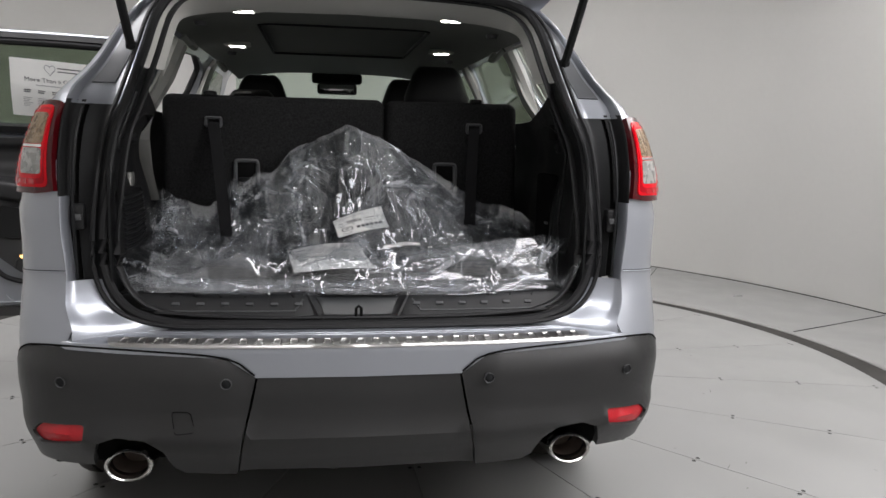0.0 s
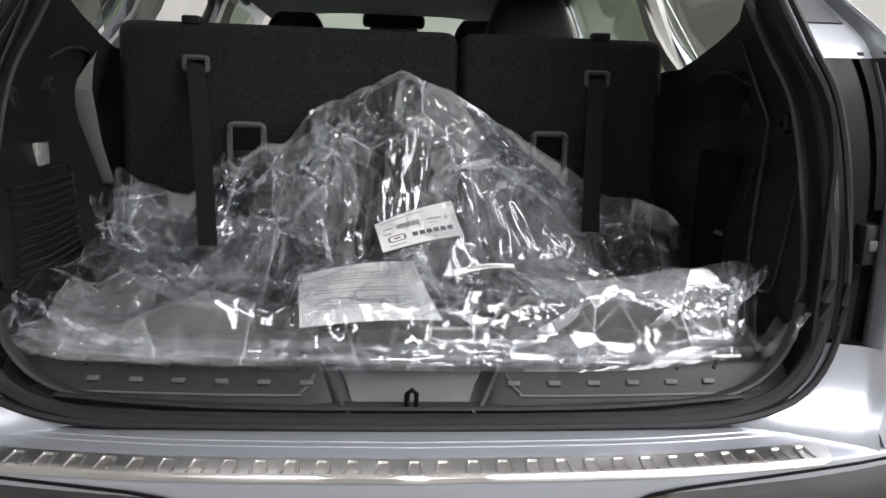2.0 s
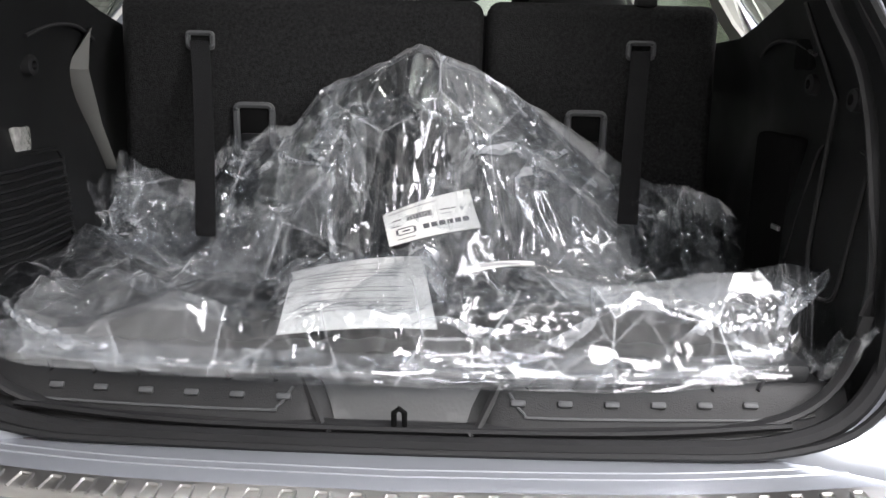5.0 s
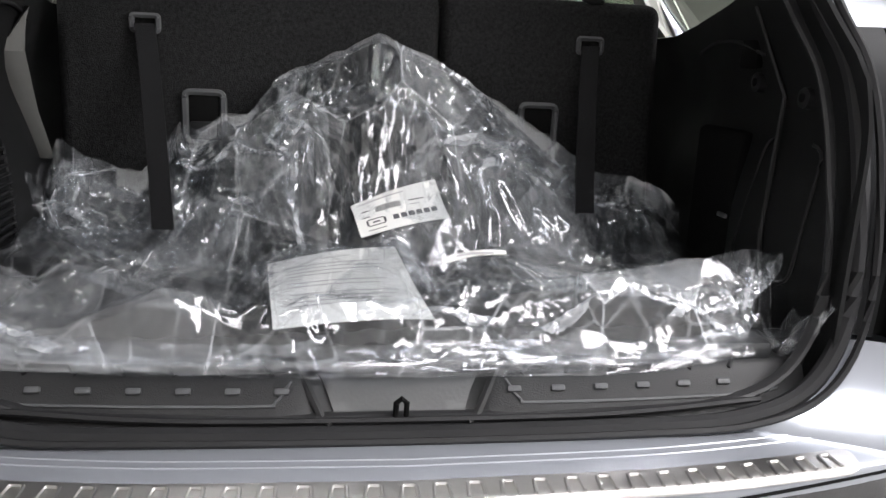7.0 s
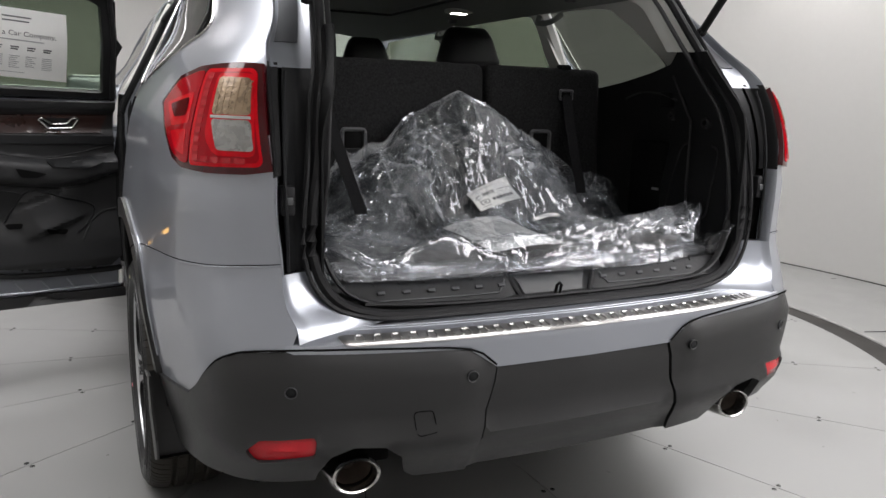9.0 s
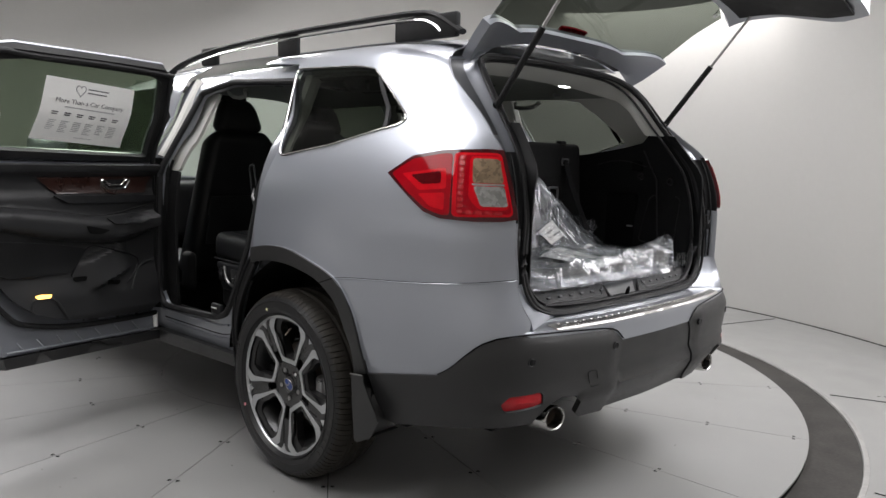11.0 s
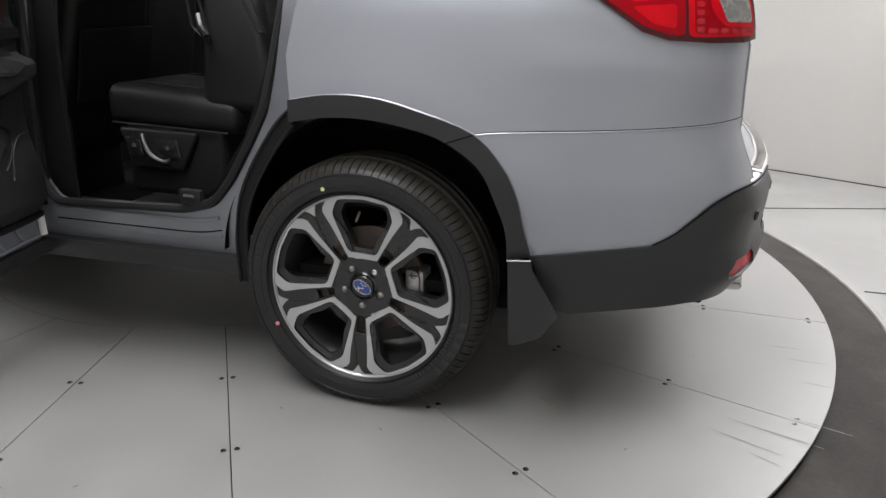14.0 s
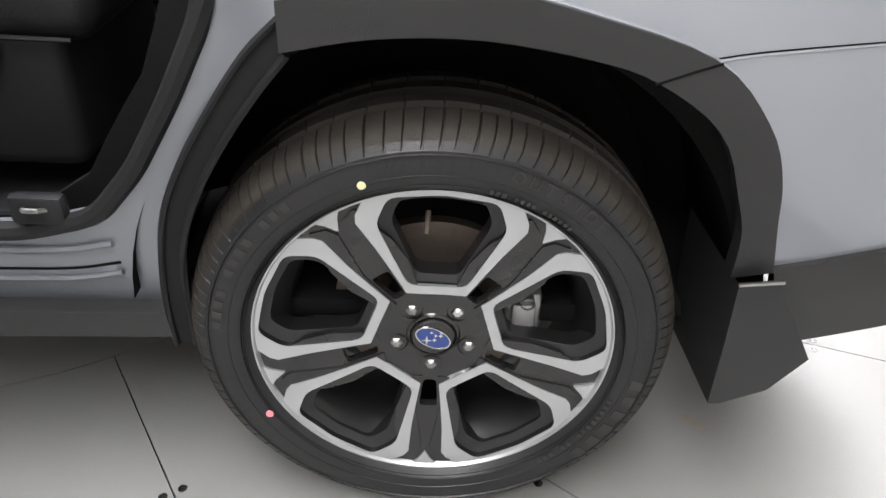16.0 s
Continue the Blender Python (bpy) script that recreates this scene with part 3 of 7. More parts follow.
# tail lamps on the body: swept red housing, dark panel, bead rows, bright bezel round two bulb windows
def tail_lamp(mirror):
    keep = (lambda b: flipped(b)) if mirror else (lambda b: b)
    lamp = part("tail_lamp", keep(sheet(LAMP, on(0.014), 0.025, thick=0.022)), LAMPRIM, car, "red tail lamp with clear bulb windows")

    def plate(name, outline, off, mat, label="", thick=.003, r=.010):
        return part(name, keep(sheet(rounded(outline, r), on(off + .008), .018, thick=thick)), mat, lamp, label)

    plate("lens_field", [(1.214, 1.238), (1.120, 1.288), (1.0, 1.306), (.965, 1.307), (.965, 1.113), (1.0, 1.114), (1.06, 1.132), (1.142, 1.184)], .0072, REDLENS, "clear red lens over the wing", r=.012)
    plate("light_guide", [(1.165, 1.238), (.985, 1.262), (.98, 1.196), (1.085, 1.186)], .0078, BRIGHTRED, "bright red light panel")
    plate("lens_panel", [(1.125, 1.234), (1.003, 1.250), (1.001, 1.212), (1.075, 1.206)], .0090, DARKRED, "dark inner lens panel")
    plate("light_guide", [(1.09, 1.176), (.985, 1.184), (.985, 1.128), (1.04, 1.138)], .0078, BRIGHTRED)
    plate("light_guide", [(.960, 1.310), (.808, 1.311), (.764, 1.116), (.957, 1.110)], .0080, BRIGHTRED, "bright red frame round the bulbs", r=.018)
    plate("lens_band", [(.946, 1.302), (.813, 1.303), (.771, 1.124), (.943, 1.118)], .0092, REDLENS, "deep red lens round the bulbs", r=.016)
    plate("bulb_bezel", [(.907, 1.300), (.806, 1.299), (.779, 1.135), (.872, 1.135), (.907, 1.17)], .0100, BRIGHTRED, "bright red bezel round the bulb windows", r=.018)
    plate("bulb_window", [(.897, 1.292), (.813, 1.290), (.799, 1.216), (.895, 1.216)], .0112, AMBERLENS, "ribbed pale amber bulb window")
    plate("bulb_window", [(.893, 1.206), (.797, 1.206), (.784, 1.146), (.866, 1.146)], .0112, CLEARLENS, "clear reversing bulb window")
    plate("lens_bar", [(.897, 1.214), (.799, 1.214), (.797, 1.208), (.895, 1.208)], .0118, CHROME, r=.001)
    for k in range(10):
        z = 1.122 + k * .0185
        plate("lens_bead", [(.940, z), (.922, z), (.922, z + .012), (.940, z + .012)], .0102, REFLECTOR, r=.004)
    for k in range(4):
        s = .800 + k * .030
        plate("lens_bead", [(s + .022, 1.121), (s, 1.121), (s, 1.132), (s + .022, 1.132)], .0102, REFLECTOR, r=.003)
    for k in range(7):
        z = 1.222 + k * .0098
        part("lens_rib", keep(sheet([(.892, z), (.808, z), (.808, z + .0030), (.892, z + .0030)], on(.0206), .03, thick=.002)), AMBERLENS, lamp)
    for k in range(5):
        s = .818 + k * .016
        part("lens_rib", keep(sheet([(s, 1.219), (s + .002, 1.219), (s + .002, 1.287), (s, 1.287)], on(.0204), .03, thick=.002)), AMBERLENS, lamp)
    return lamp


tail_lamp(False)
tail_lamp(True)

# ---- rear bumper ----
bumper_top = spline([p[0] for p in BUMPER_TOP[::-1]], [p[1] for p in BUMPER_TOP[::-1]])


def bumper_skin(off=0.0):
    def f(s, z):
        top = bumper_top(abs(s)) - z
        p = skin(s, z, off + .005 - .008 * smooth01(.042, .0, top) * smooth01(.95, .80, abs(s)))
        # a chamfered top edge and a shelf half way down, the lower half proud
        tail = smooth01(-0.75, -1.0, p.y)
        p.y += tail * (-0.022 * smooth01(0.556, 0.520, z) + 0.045 * smooth01(0.515, 0.40, z))
        p.y -= tail * 0.010 * smooth01(0.020, 0.032, top) * smooth01(.29, .32, abs(s))
        return p
    return f


corner = BUMPER_TOP[:10] + [(.257, .668), (.272, .60), (.290, .53), (.318, .405), (.45, .408)]
cut = [(.475, .425), (.49, .48), (.53, .513), (.60, .52), (.65, .50), (.675, .45), (.68, .425)]
corner += cut + [(.72, .425), (.90, .418), (1.05, .395), (1.20, .365), (1.24, .370), (1.285, .44), (1.312, .522)]
refl = rounded([(.675, .545), (.685, .50), (.815, .485), (.835, .515), (.80, .54)], .012)
piece = sheet(corner, bumper_skin(0.004), 0.03, [refl], 0.02)
for k in (1, -1):
    bump = part("bumper_corner", piece.copy() if k > 0 else flipped(piece), CLAD, car, "grained black plastic bumper corner")
    keep = (lambda b: b) if k > 0 else flipped
    part("reflector", keep(sheet(refl, bumper_skin(-0.004), 0.02, thick=0.01)), REFLECTOR, bump, "red rear reflector")
    for s, z in ((.325, .658), (.725, .652)):
        p, q = bumper_skin(0.004)(s, z), bumper_skin(0.03)(s, z)
        m = Matrix.Translation(p) @ (q - p).to_track_quat("Z", "Y").to_matrix().to_4x4()
        b = lathe([(-.004, .0135), (.0025, .0135), (.003, .0115), (.001, .0105), (.0015, .0095), (.003, .006), (.0032, .0002)], 20, "Z")
        eye = part("parking_sensor", keep(moved(b, m)), SATIN, bump, "round parking sensor")
        ring = lathe([(.0030, .0140), (.0042, .0130), (.0030, .0118)], 24, "Z", close=False)
        part("sensor_ring", keep(moved(ring, m)), BUCKLE, eye, "grey ring")
piece.free()
cover = sheet([(.251, .669), (.266, .60), (.284, .53), (.312, .41), (0, .408), (-.312, .41), (-.284, .53), (-.266, .60), (-.251, .669), (0, .675)],
              bumper_skin(0.0), 0.03, thick=0.02)
part("bumper_centre", cover, CLAD, car, "grained black bumper centre section")
line = smooth_line([(s, z + .002) for s, z in BUMPER_TOP[1:11]], 3)
gap = tube([skin(s, z, .004) for s, z in line], .0026, 5)
part("bumper_gap", flipped(gap), GAP, car)
part("bumper_gap", gap, GAP, car)
hatch = tube([bumper_skin(0.0046)(s, z) for s, z in smooth_line(rounded([(.46, .585), (.415, .585), (.405, .535), (.455, .53)], .01), 1, True)], 0.0012, 4, closed=True)
part("tow_eye_cover", hatch, GAP, car)

# painted upper part of the bumper with the loading ledge, one continuous section
def ledge(u, v):
    """u along the tail, v down the section: sill, ledge and face."""
    sec_d = spline([0, .06, .12, .20, .23, .26, .34], [.142, .105, .080, .016, .004, .0, .0])
    sec_z = spline([0, .06, .12, .20, .23, .26, .34], [.758, .757, .756, .749, .745, .731, .665])
    p = skin(u, .70)
    q = skin(u, .70, -1.0)
    d = (q - p)
    d.z = 0
    d.normalize()
    out = p + d * (sec_d(v) + .006 * smooth01(.725, .745, abs(u)))
    out.z = sec_z(v)
    return out


tail = sheet([(.735, .0), (.735, .18), (.735, .245), (.735, .305), (.325, .300), (.262, .338), (-.262, .338), (-.325, .300), (-.735, .305), (-.735, .245), (-.735, .18), (-.735, 0)], ledge, 0.02, thick=0.006)
part("bumper_painted_top", tail, PAINT, car, "silver painted bumper ledge")
plate = sheet(rounded([(.625, .166), (.605, .248), (-.605, .248), (-.625, .166)], .02), lambda u, v: ledge(u, v) + Vector((0, -0.002, 0.003)), 0.02, thick=0.003)
plate_ob = part("bumper_step_plate", plate, PLATESTEEL, car, "brushed steel bumper protector with notched edge")
notch = tube([ledge(0, v) + Vector((u, -.002, .0045)) for u, v in rounded([(.0105, .222), (.0085, .177), (-.0085, .177), (-.0105, .222)], .004, 3)[3:-3]], .0026, 6)
for k in range(29):
    u = -.574 + k * .041
    p0, p1 = ledge(0, .17), ledge(u, .17)
    ang = math.atan2(ledge(u + .01, .17).y - ledge(u - .01, .17).y, ledge(u + .01, .17).x - ledge(u - .01, .17).x)
    b = notch.copy()
    moved(b, Matrix.Translation(p1) @ Matrix.Rotation(ang + math.pi, 4, "Z") @ Matrix.Translation(-p0))
    part("plate_tread", b, PLATESTEEL, plate_ob)
notch.free()

for v in (.098, .128):
    part("ledge_crease", tube([ledge(u, v) + Vector((0, 0, -.0006)) for u in [-.70 + .035 * k for k in range(41)]], .0022, 6), PAINT, car)

# ---- tail opening: seal, shut faces ----
SEAL = [(0, -.986, .766), (.30, -.983, .768), (.48, -.976, .774), (.59, -.965, .815), (.64, -.954, .92), (.632, -.947, 1.10), (.616, -.915, 1.25), (.592, -.86, 1.345),
        (.57, -.765, 1.47), (.545, -.665, 1.60), (.49, -.60, 1.665), (.35, -.575, 1.69), (0, -.565, 1.70)]
loop = SEAL + [(-x, y, z) for x, y, z in SEAL[-2:0:-1]]
loop = smooth_line(loop, 5, True)
part("tail_seal", tube(loop, 0.013, 8, closed=True), RUBBER, car, "black rubber seal round the tail opening")
part("opening_lip", tube([(x * .955, y + .022, z + .016 if z < .9 else z * .992) for x, y, z in loop], .011, 8, closed=True, flat=.5), SILL, car, "grey plastic lip inside the seal")
part("tail_seal", tube([(x * 1.035, y - 0.012, z - 0.004 if z < 1 else z) for x, y, z in loop], 0.006, 6, closed=True), RUBBER, car)


def shut_face(z0, z1, mat, name, label="", dip=0.035, a0=0.0, a1=1.0, sink=0.0):
    """The channel between the skin's edge and the seal."""
    edge_s = spline([z for s, z in GATE], [s for s, z in GATE])
    half = [(x, y, z) for x, y, z in SEAL[2:12]]
    sx, sy = spline([p[2] for p in half], [p[0] for p in half]), spline([p[2] for p in half], [p[1] for p in half])

    def f(a, z):
        a = a0 + (a1 - a0) * a
        e = skin(edge_s(z), z, 0.001)
        i = Vector((-sx(z), sy(z), z))
        deep = Vector((0, dip * smooth01(.742, .80, z) * smooth01(0.0, 0.15, a) * smooth01(1.0, 0.6, a), 0))
        return e.lerp(i, a) + deep + Vector((0, sink, 0))
    bm = bmesh.new()
    nz = max(6, int((z1 - z0) / .012))
    grid = [[bm.verts.new(f(i / 16, z0 + (z1 - z0) * j / nz)) for i in range(17)] for j in range(nz + 1)]
    for r0, r1 in zip(grid, grid[1:]):
        for i in range(16):
            bm.faces.new((r0[i], r0[i + 1], r1[i + 1], r1[i]))
    bmesh.ops.recalc_face_normals(bm, faces=bm.faces)
    thicken(bm, .004, Vector((0, 0.6, 0.9)))
    part(name, flipped(bm), mat, car, label)
    part(name, bm, mat, car, label)


shut_face(.885, 1.325, SATIN, "pillar_cover", "satin black pillar cover beside the tail opening", a0=.34)
shut_face(.885, 1.325, GAP, "pillar_groove", a0=.10, a1=.36, sink=.014)
shut_face(1.095, 1.335, TRIM, "lamp_housing", "black side of the tail lamp housing", a1=.26)
shut_face(.885, 1.095, PAINT, "pillar_flange", "painted flange below the tail lamp", a1=.12)
for k in (1, -1):
    edge = [Vector((-k * x, y, z)) for x, y, z in ((.700, -.972, .89), (.702, -.972, 1.0), (.705, -.966, 1.12), (.700, -.945, 1.24), (.690, -.918, 1.315))]
    part("cover_edge", tube(smooth_line(edge, 4), .004, 6), SATIN, car)
shut_face(.742, .885, PAINT, "pillar_channel", dip=.012)
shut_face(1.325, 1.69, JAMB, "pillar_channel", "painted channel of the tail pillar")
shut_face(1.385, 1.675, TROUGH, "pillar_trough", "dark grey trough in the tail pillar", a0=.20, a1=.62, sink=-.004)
for k in (1, -1):
    p = Vector((-.697 * k, -.955, 1.043))
    stop = part("gate_bumper", box(p.x - .016, p.x + .016, p.y - .012, p.y + .02, p.z - .032, p.z + .032, .006), RUBBER, car, "small black gate stop block")
    part("stop_clip", box(p.x - .010, p.x + .010, p.y - .016, p.y - .010, p.z - .008, p.z + .008, .002), BUCKLE, stop)

# ---- roof ----
def roof(x, y):
    z = 1.76 + 0.045 * (1 - (x / .53) ** 2)
    z -= 0.03 * smooth01(-.30, -.62, y)
    return Vector((x, y, z + roof_drop(y)))


edge_y = -.60
part("roof", sheet([(-.53, -.54), (-.3, -.585), (0, edge_y), (.3, -.585), (.53, -.54), (.53, 2.0), (.4, 2.12), (0, 2.18), (-.4, 2.12), (-.53, 2.0)], roof, 0.08, thick=0.004), PAINT, car)
for k in (1, -1):
    x = -.60 * k
    rail = part("roof_rail", tube([(x, y, z) for y, z in smooth_line([(1.62, 1.715), (1.45, 1.765), (1.1, 1.81), (.5, 1.835), (0, 1.84), (-.36, 1.838), (-.48, 1.815), (-.60, 1.75)], 4)], 0.02, 8, flat=0.6), TRIM, car, "black raised roof rail")
    part("rail_strip", tube([(x - .012 * k, y, z - .012) for y, z in smooth_line([(1.5, 1.738), (1.1, 1.794), (.5, 1.82), (0, 1.825), (-.36, 1.822), (-.46, 1.80), (-.50, 1.77)], 4)], .006, 6), CHROME, rail)
    for y0, y1 in ((-.58, -.25), (.40, .55), (1.1, 1.25)):
        part("rail_foot", box(x - .014, x + .014, y0, y1, 1.735, 1.825, .01), TRIM, rail)
fin = bmesh.new()
pts = [(0, .28, 1.80), (-.035, .05, 1.79), (.035, .05, 1.79), (0, .06, 1.865), (0, .03, 1.79)]
pts = [(x, y - .55, z) for x, y, z in pts]
bmesh.ops.convex_hull(fin, input=[fin.verts.new(p) for p in pts])
part("antenna_fin", fin, PAINT, car, "shark fin antenna")

TYREMARK = material("moulded_tyre_mark", (0.036, 0.035, 0.034), 0.55, 0, 0, 0.2, 260, 0.2, 9, spec=0.3)

# ---- wheels ----
def wheel_plane(x, dish):
    """Maps the wheel face's own (across, up) onto the left side of the car; the face is dished towards the hub."""
    def f(u, v):
        r = math.hypot(u, v)
        return Vector((x + dish * (1 - min(r / .28, 1)) ** 1.3, -u, v))
    return f


def turned_poly(poly, deg):
    c, s = 1.055 * math.cos(radians(deg)), 1.055 * math.sin(radians(deg))
    return [(u * c - v * s, u * s + v * c) for u, v in poly]


def make_wheel(name):
    """Tyre, dark rim with five machined frames, cap, nuts, brake. Centre at the origin, outer face towards -x."""
    wheel = new(name)
    prof = [(.100, .270), (.112, .278), (.119, .292), (.1215, .305), (.1215, .325), (.118, .338), (.1165, .3395), (.112, .349), (.103, .358), (.085, .3665), (.055, .3705), (.05, .362), (.04, .362), (.036, .3715), (.012, .372), (.008, .363), (-.003, .363), (-.006, .372)]
    prof = [(-a, r) for a, r in prof]
    full = prof + [(-p[0], p[1]) for p in prof[::-1]][1:]
    random.seed(31)
    pitch = [random.choice((.85, 1.0, 1.15)) for k in range(98)]
    total, angle, turns = sum(pitch), 0.0, []
    for one in pitch:
        turns += [(angle + one * f, .82 < f < .92) for f in (0.0, .05, .80, .84, .90, .95)]
        angle += one
    bm = bmesh.new()
    rings = []
    for a, r in full:
        ring = []
        for q, (at, groove) in enumerate(turns):
            th = 2 * math.pi * (at + .14 * (r - .35) / .02) / total
            rr = r
            if groove and abs(a) > .058 and r > .336:
                rr -= .010 if r > .36 else .006 if r > .345 else .0015
            if groove and .02 < abs(a) < .058 and r > .366 and (q // 6) % 2 == 0:
                rr -= .004
            rr *= 1.03
            ring.append(bm.verts.new((a, rr * math.cos(th), max(rr * math.sin(th), -.3715))))
        rings.append(ring)
    n = len(turns)
    for i, (r0, r1) in enumerate(zip(rings, rings[1:])):
        for k in range(n):
            fc = bm.faces.new((r0[k], r0[(k + 1) % n], r1[(k + 1) % n], r1[k]))
            fc.material_index = 1 if min(full[i][1], full[i + 1][1]) > .3485 else 0
    part("tyre", bm, [TYRE, TREAD], wheel, "black all-season tyre with fine tread", smooth=24)
    # raised sidewall rings and lettering
    part("sidewall_ring", lathe([(-.1165, .349), (-.1185, .3475), (-.1175, .346)], 96), TYRE, wheel)
    part("sidewall_ring", lathe([(-.1125, .286), (-.1145, .2875), (-.1165, .289)], 96), TYRE, wheel)
    for r in (.2925, .2955, .3135, .3435):
        side = .1215 if r > .304 else .1185
        part("sidewall_ring", lathe([(-side + .002, r - .0014), (-side - .0010, r), (-side + .002, r + .0014)], 96), TYRE, wheel)

    def ring_word(text, size, radius, start, step, depth=0.0012, bars=False):
        """Moulded characters round the sidewall."""
        word = bmesh.new()
        for i, ch in enumerate(text):
            if ch == " ":
                continue
            g = box(-size * .3, size * .3, -size * .35, size * .35, -depth, depth, 0) if bars else letters(ch, size, depth)
            a = radians(start - i * step)
            tang, rad = Vector((0, -math.sin(a), -math.cos(a))), Vector((0, -math.cos(a), math.sin(a)))
            rot = Matrix(((tang.x, rad.x, -1, 0), (tang.y, rad.y, 0, 0), (tang.z, rad.z, 0, 0), (0, 0, 0, 1)))
            merge(word, moved(g, Matrix.Translation((-.1220, -radius * math.cos(a), radius * math.sin(a))) @ rot))
        part("sidewall_word", word, TYREMARK, wheel, smooth=0, kind="stuff")
    ring_word("OUTSIDE", .027, .330, 71, 4.1)
    ring_word("xxxx xxxx xxx", .020, .330, 172, 3.6, bars=True)
    ring_word("xxxxxx", .030, .330, -10, 6.0, bars=True)
    ring_word("xxxxxxxx xx xxx", .012, .303, -18, 2.4, bars=True)
    ring_word("xxx xxxx xxxxxx", .008, .299, 76, 1.7, bars=True)
    for a, r, mat, nm in ((109, .312, YELLOWDOT, "yellow_dot"), (208, .300, PINKDOT, "pink_dot")):
        c = (-.121, -r * math.cos(radians(a)), r * math.sin(radians(a)))
        part(nm, lathe([(-.0016, .0001), (-.0016, .006), (.002, .0065)], 14, centre=c), mat, wheel)

    face = -.096
    # local frame of one window, upwards; sizes in metres
    hole = rounded([(-.058, .238), (0, .245), (.058, .238), (.070, .204), (.031, .110), (-.031, .110), (-.070, .204)], .012, 3)
    pocket = rounded([(-.074, .249), (0, .2575), (.074, .249), (.089, .206), (.041, .099), (-.041, .099), (-.089, .206)], .013, 3)
    half = [(.043, .084), (.064, .122), (.087, .162), (.104, .188), (.116, .206), (.116, .219), (.1065, .2422)]
    top = [(.2645 * math.sin(radians(23.7 * k / 6)), .2645 * math.cos(radians(23.7 * k / 6))) for k in range(5, -6, -1)]
    frame_out = half + top + [(-u, v) for u, v in half[::-1]]
    angles = [-2 + 72 * k for k in range(5)]
    disc = [(.279 * math.cos(2 * math.pi * k / 90), .279 * math.sin(2 * math.pi * k / 90)) for k in range(90)]
    slots = [turned_poly(rounded([(-.010, .088), (.010, .088), (.015, .140), (-.015, .140)], .006, 2), a + 36) for a in angles]
    base = sheet(disc, wheel_plane(face, .026), .02, [turned_poly(pocket, a) for a in angles] + slots, .016, core=(1, 0, 0))
    rim = part("rim", base, RIMBLACK, wheel, "dark grey alloy rim with five openings")
    for a in angles:
        part("machined_frame", sheet(turned_poly(frame_out, a), wheel_plane(face - .005, .026), .014, [turned_poly(pocket, a)], .006, core=(1, 0, 0)), ALLOY, rim, "bright machined spoke frame")
        wall = bmesh.new()
        steps = []
        for poly, d in ((pocket, -.004), (pocket, .006), (hole, .013), (hole, .016), (hole, .045)):
            steps.append([wall.verts.new(wheel_plane(face + d, .026)(u, v)) for u, v in turned_poly(poly, a)])
        for r0, r1 in zip(steps, steps[1:]):
            for k in range(len(r0)):
                wall.faces.new((r0[k], r0[(k + 1) % len(r0)], r1[(k + 1) % len(r0)], r1[k]))
        part("opening_wall", wall, RIMSATIN, rim)
        tooth = turned_poly([(-.021, .2635), (-.010, .2645), (.010, .2645), (.021, .2635), (.010, .252), (0, .2345), (-.010, .252)], a + 36)
        part("machined_tooth", sheet(tooth, wheel_plane(face - .004, .026), .012, (), .005, core=(1, 0, 0)), ALLOY, rim)
        for side in (1, -1):
            arm = turned_poly([(side * .012, .080), (side * .030, .080), (side * .050, .140), (side * .052, .185), (side * .044, .215), (side * .046, .243), (side * .036, .253), (side * .014, .2455), (side * .005, .230), (side * .0185, .152)], a + 36)
            part("spoke_web", sheet(arm, lambda u, v: wheel_plane(face - .003, .026)(u, v), .014, (), .006, core=(1, 0, 0)), RIMBLACK, rim)
        c = radians(a + 36 + 90)
        u, v = .061 * math.cos(c), .061 * math.sin(c)
        part("lug_well", lathe([(face + .018, .0175), (face + .022, .0155), (face + .04, .0145)], 18, centre=(0, -u, v)), GAP, rim)
        nut = lathe([(face + .04, .0105), (face + .018, .0105), (face + .015, .0085), (face + .013, .005), (face + .013, .0002)], 6, centre=(0, -u, v))
        part("lug_nut", nut, STEEL if abs((a % 360) - 286) > 1 else CHROME, rim, smooth=20)
    flange = lathe([(face + .004, .275), (face - .006, .2775), (face - .010, .280), (face - .010, .2835), (face + .004, .2845), (face + .02, .275), (.09, .255), (.10, .27)], 120)
    part("rim_flange", flange, ALLOY, rim, "bright machined rim edge")
    barrel = lathe([(face + .02, .258), (face + .05, .235), (.06, .228), (.10, .25)], 72)
    part("rim_barrel", barrel, RIMSATIN, rim)
    part("centre_boss", lathe([(face + .034, .050), (face + .021, .044), (face + .017, .038), (face + .021, .035)], 40), RIMBLACK, rim)
    cap = part("centre_cap", lathe([(face + .022, .0345), (face + .015, .0340), (face + .013, .0315), (face + .013, .0002)], 32), RIMBLACK, wheel)
    oval = moved(lathe([(face + .0130, .021), (face + .0114, .0205), (face + .011, .0001)], 32), Matrix.Rotation(radians(28), 4, "X") @ Matrix.Diagonal((1, 1.38, .86, 1)))
    part("cap_emblem", oval, BLUE, cap, "blue oval emblem")
    edge = moved(lathe([(face + .0125, .0225), (face + .0108, .022), (face + .0108, .0205), (face + .012, .020)], 32), Matrix.Rotation(radians(28), 4, "X") @ Matrix.Diagonal((1, 1.38, .86, 1)))
    part("cap_emblem_edge", edge, CHROME, cap)
    star = bmesh.new()
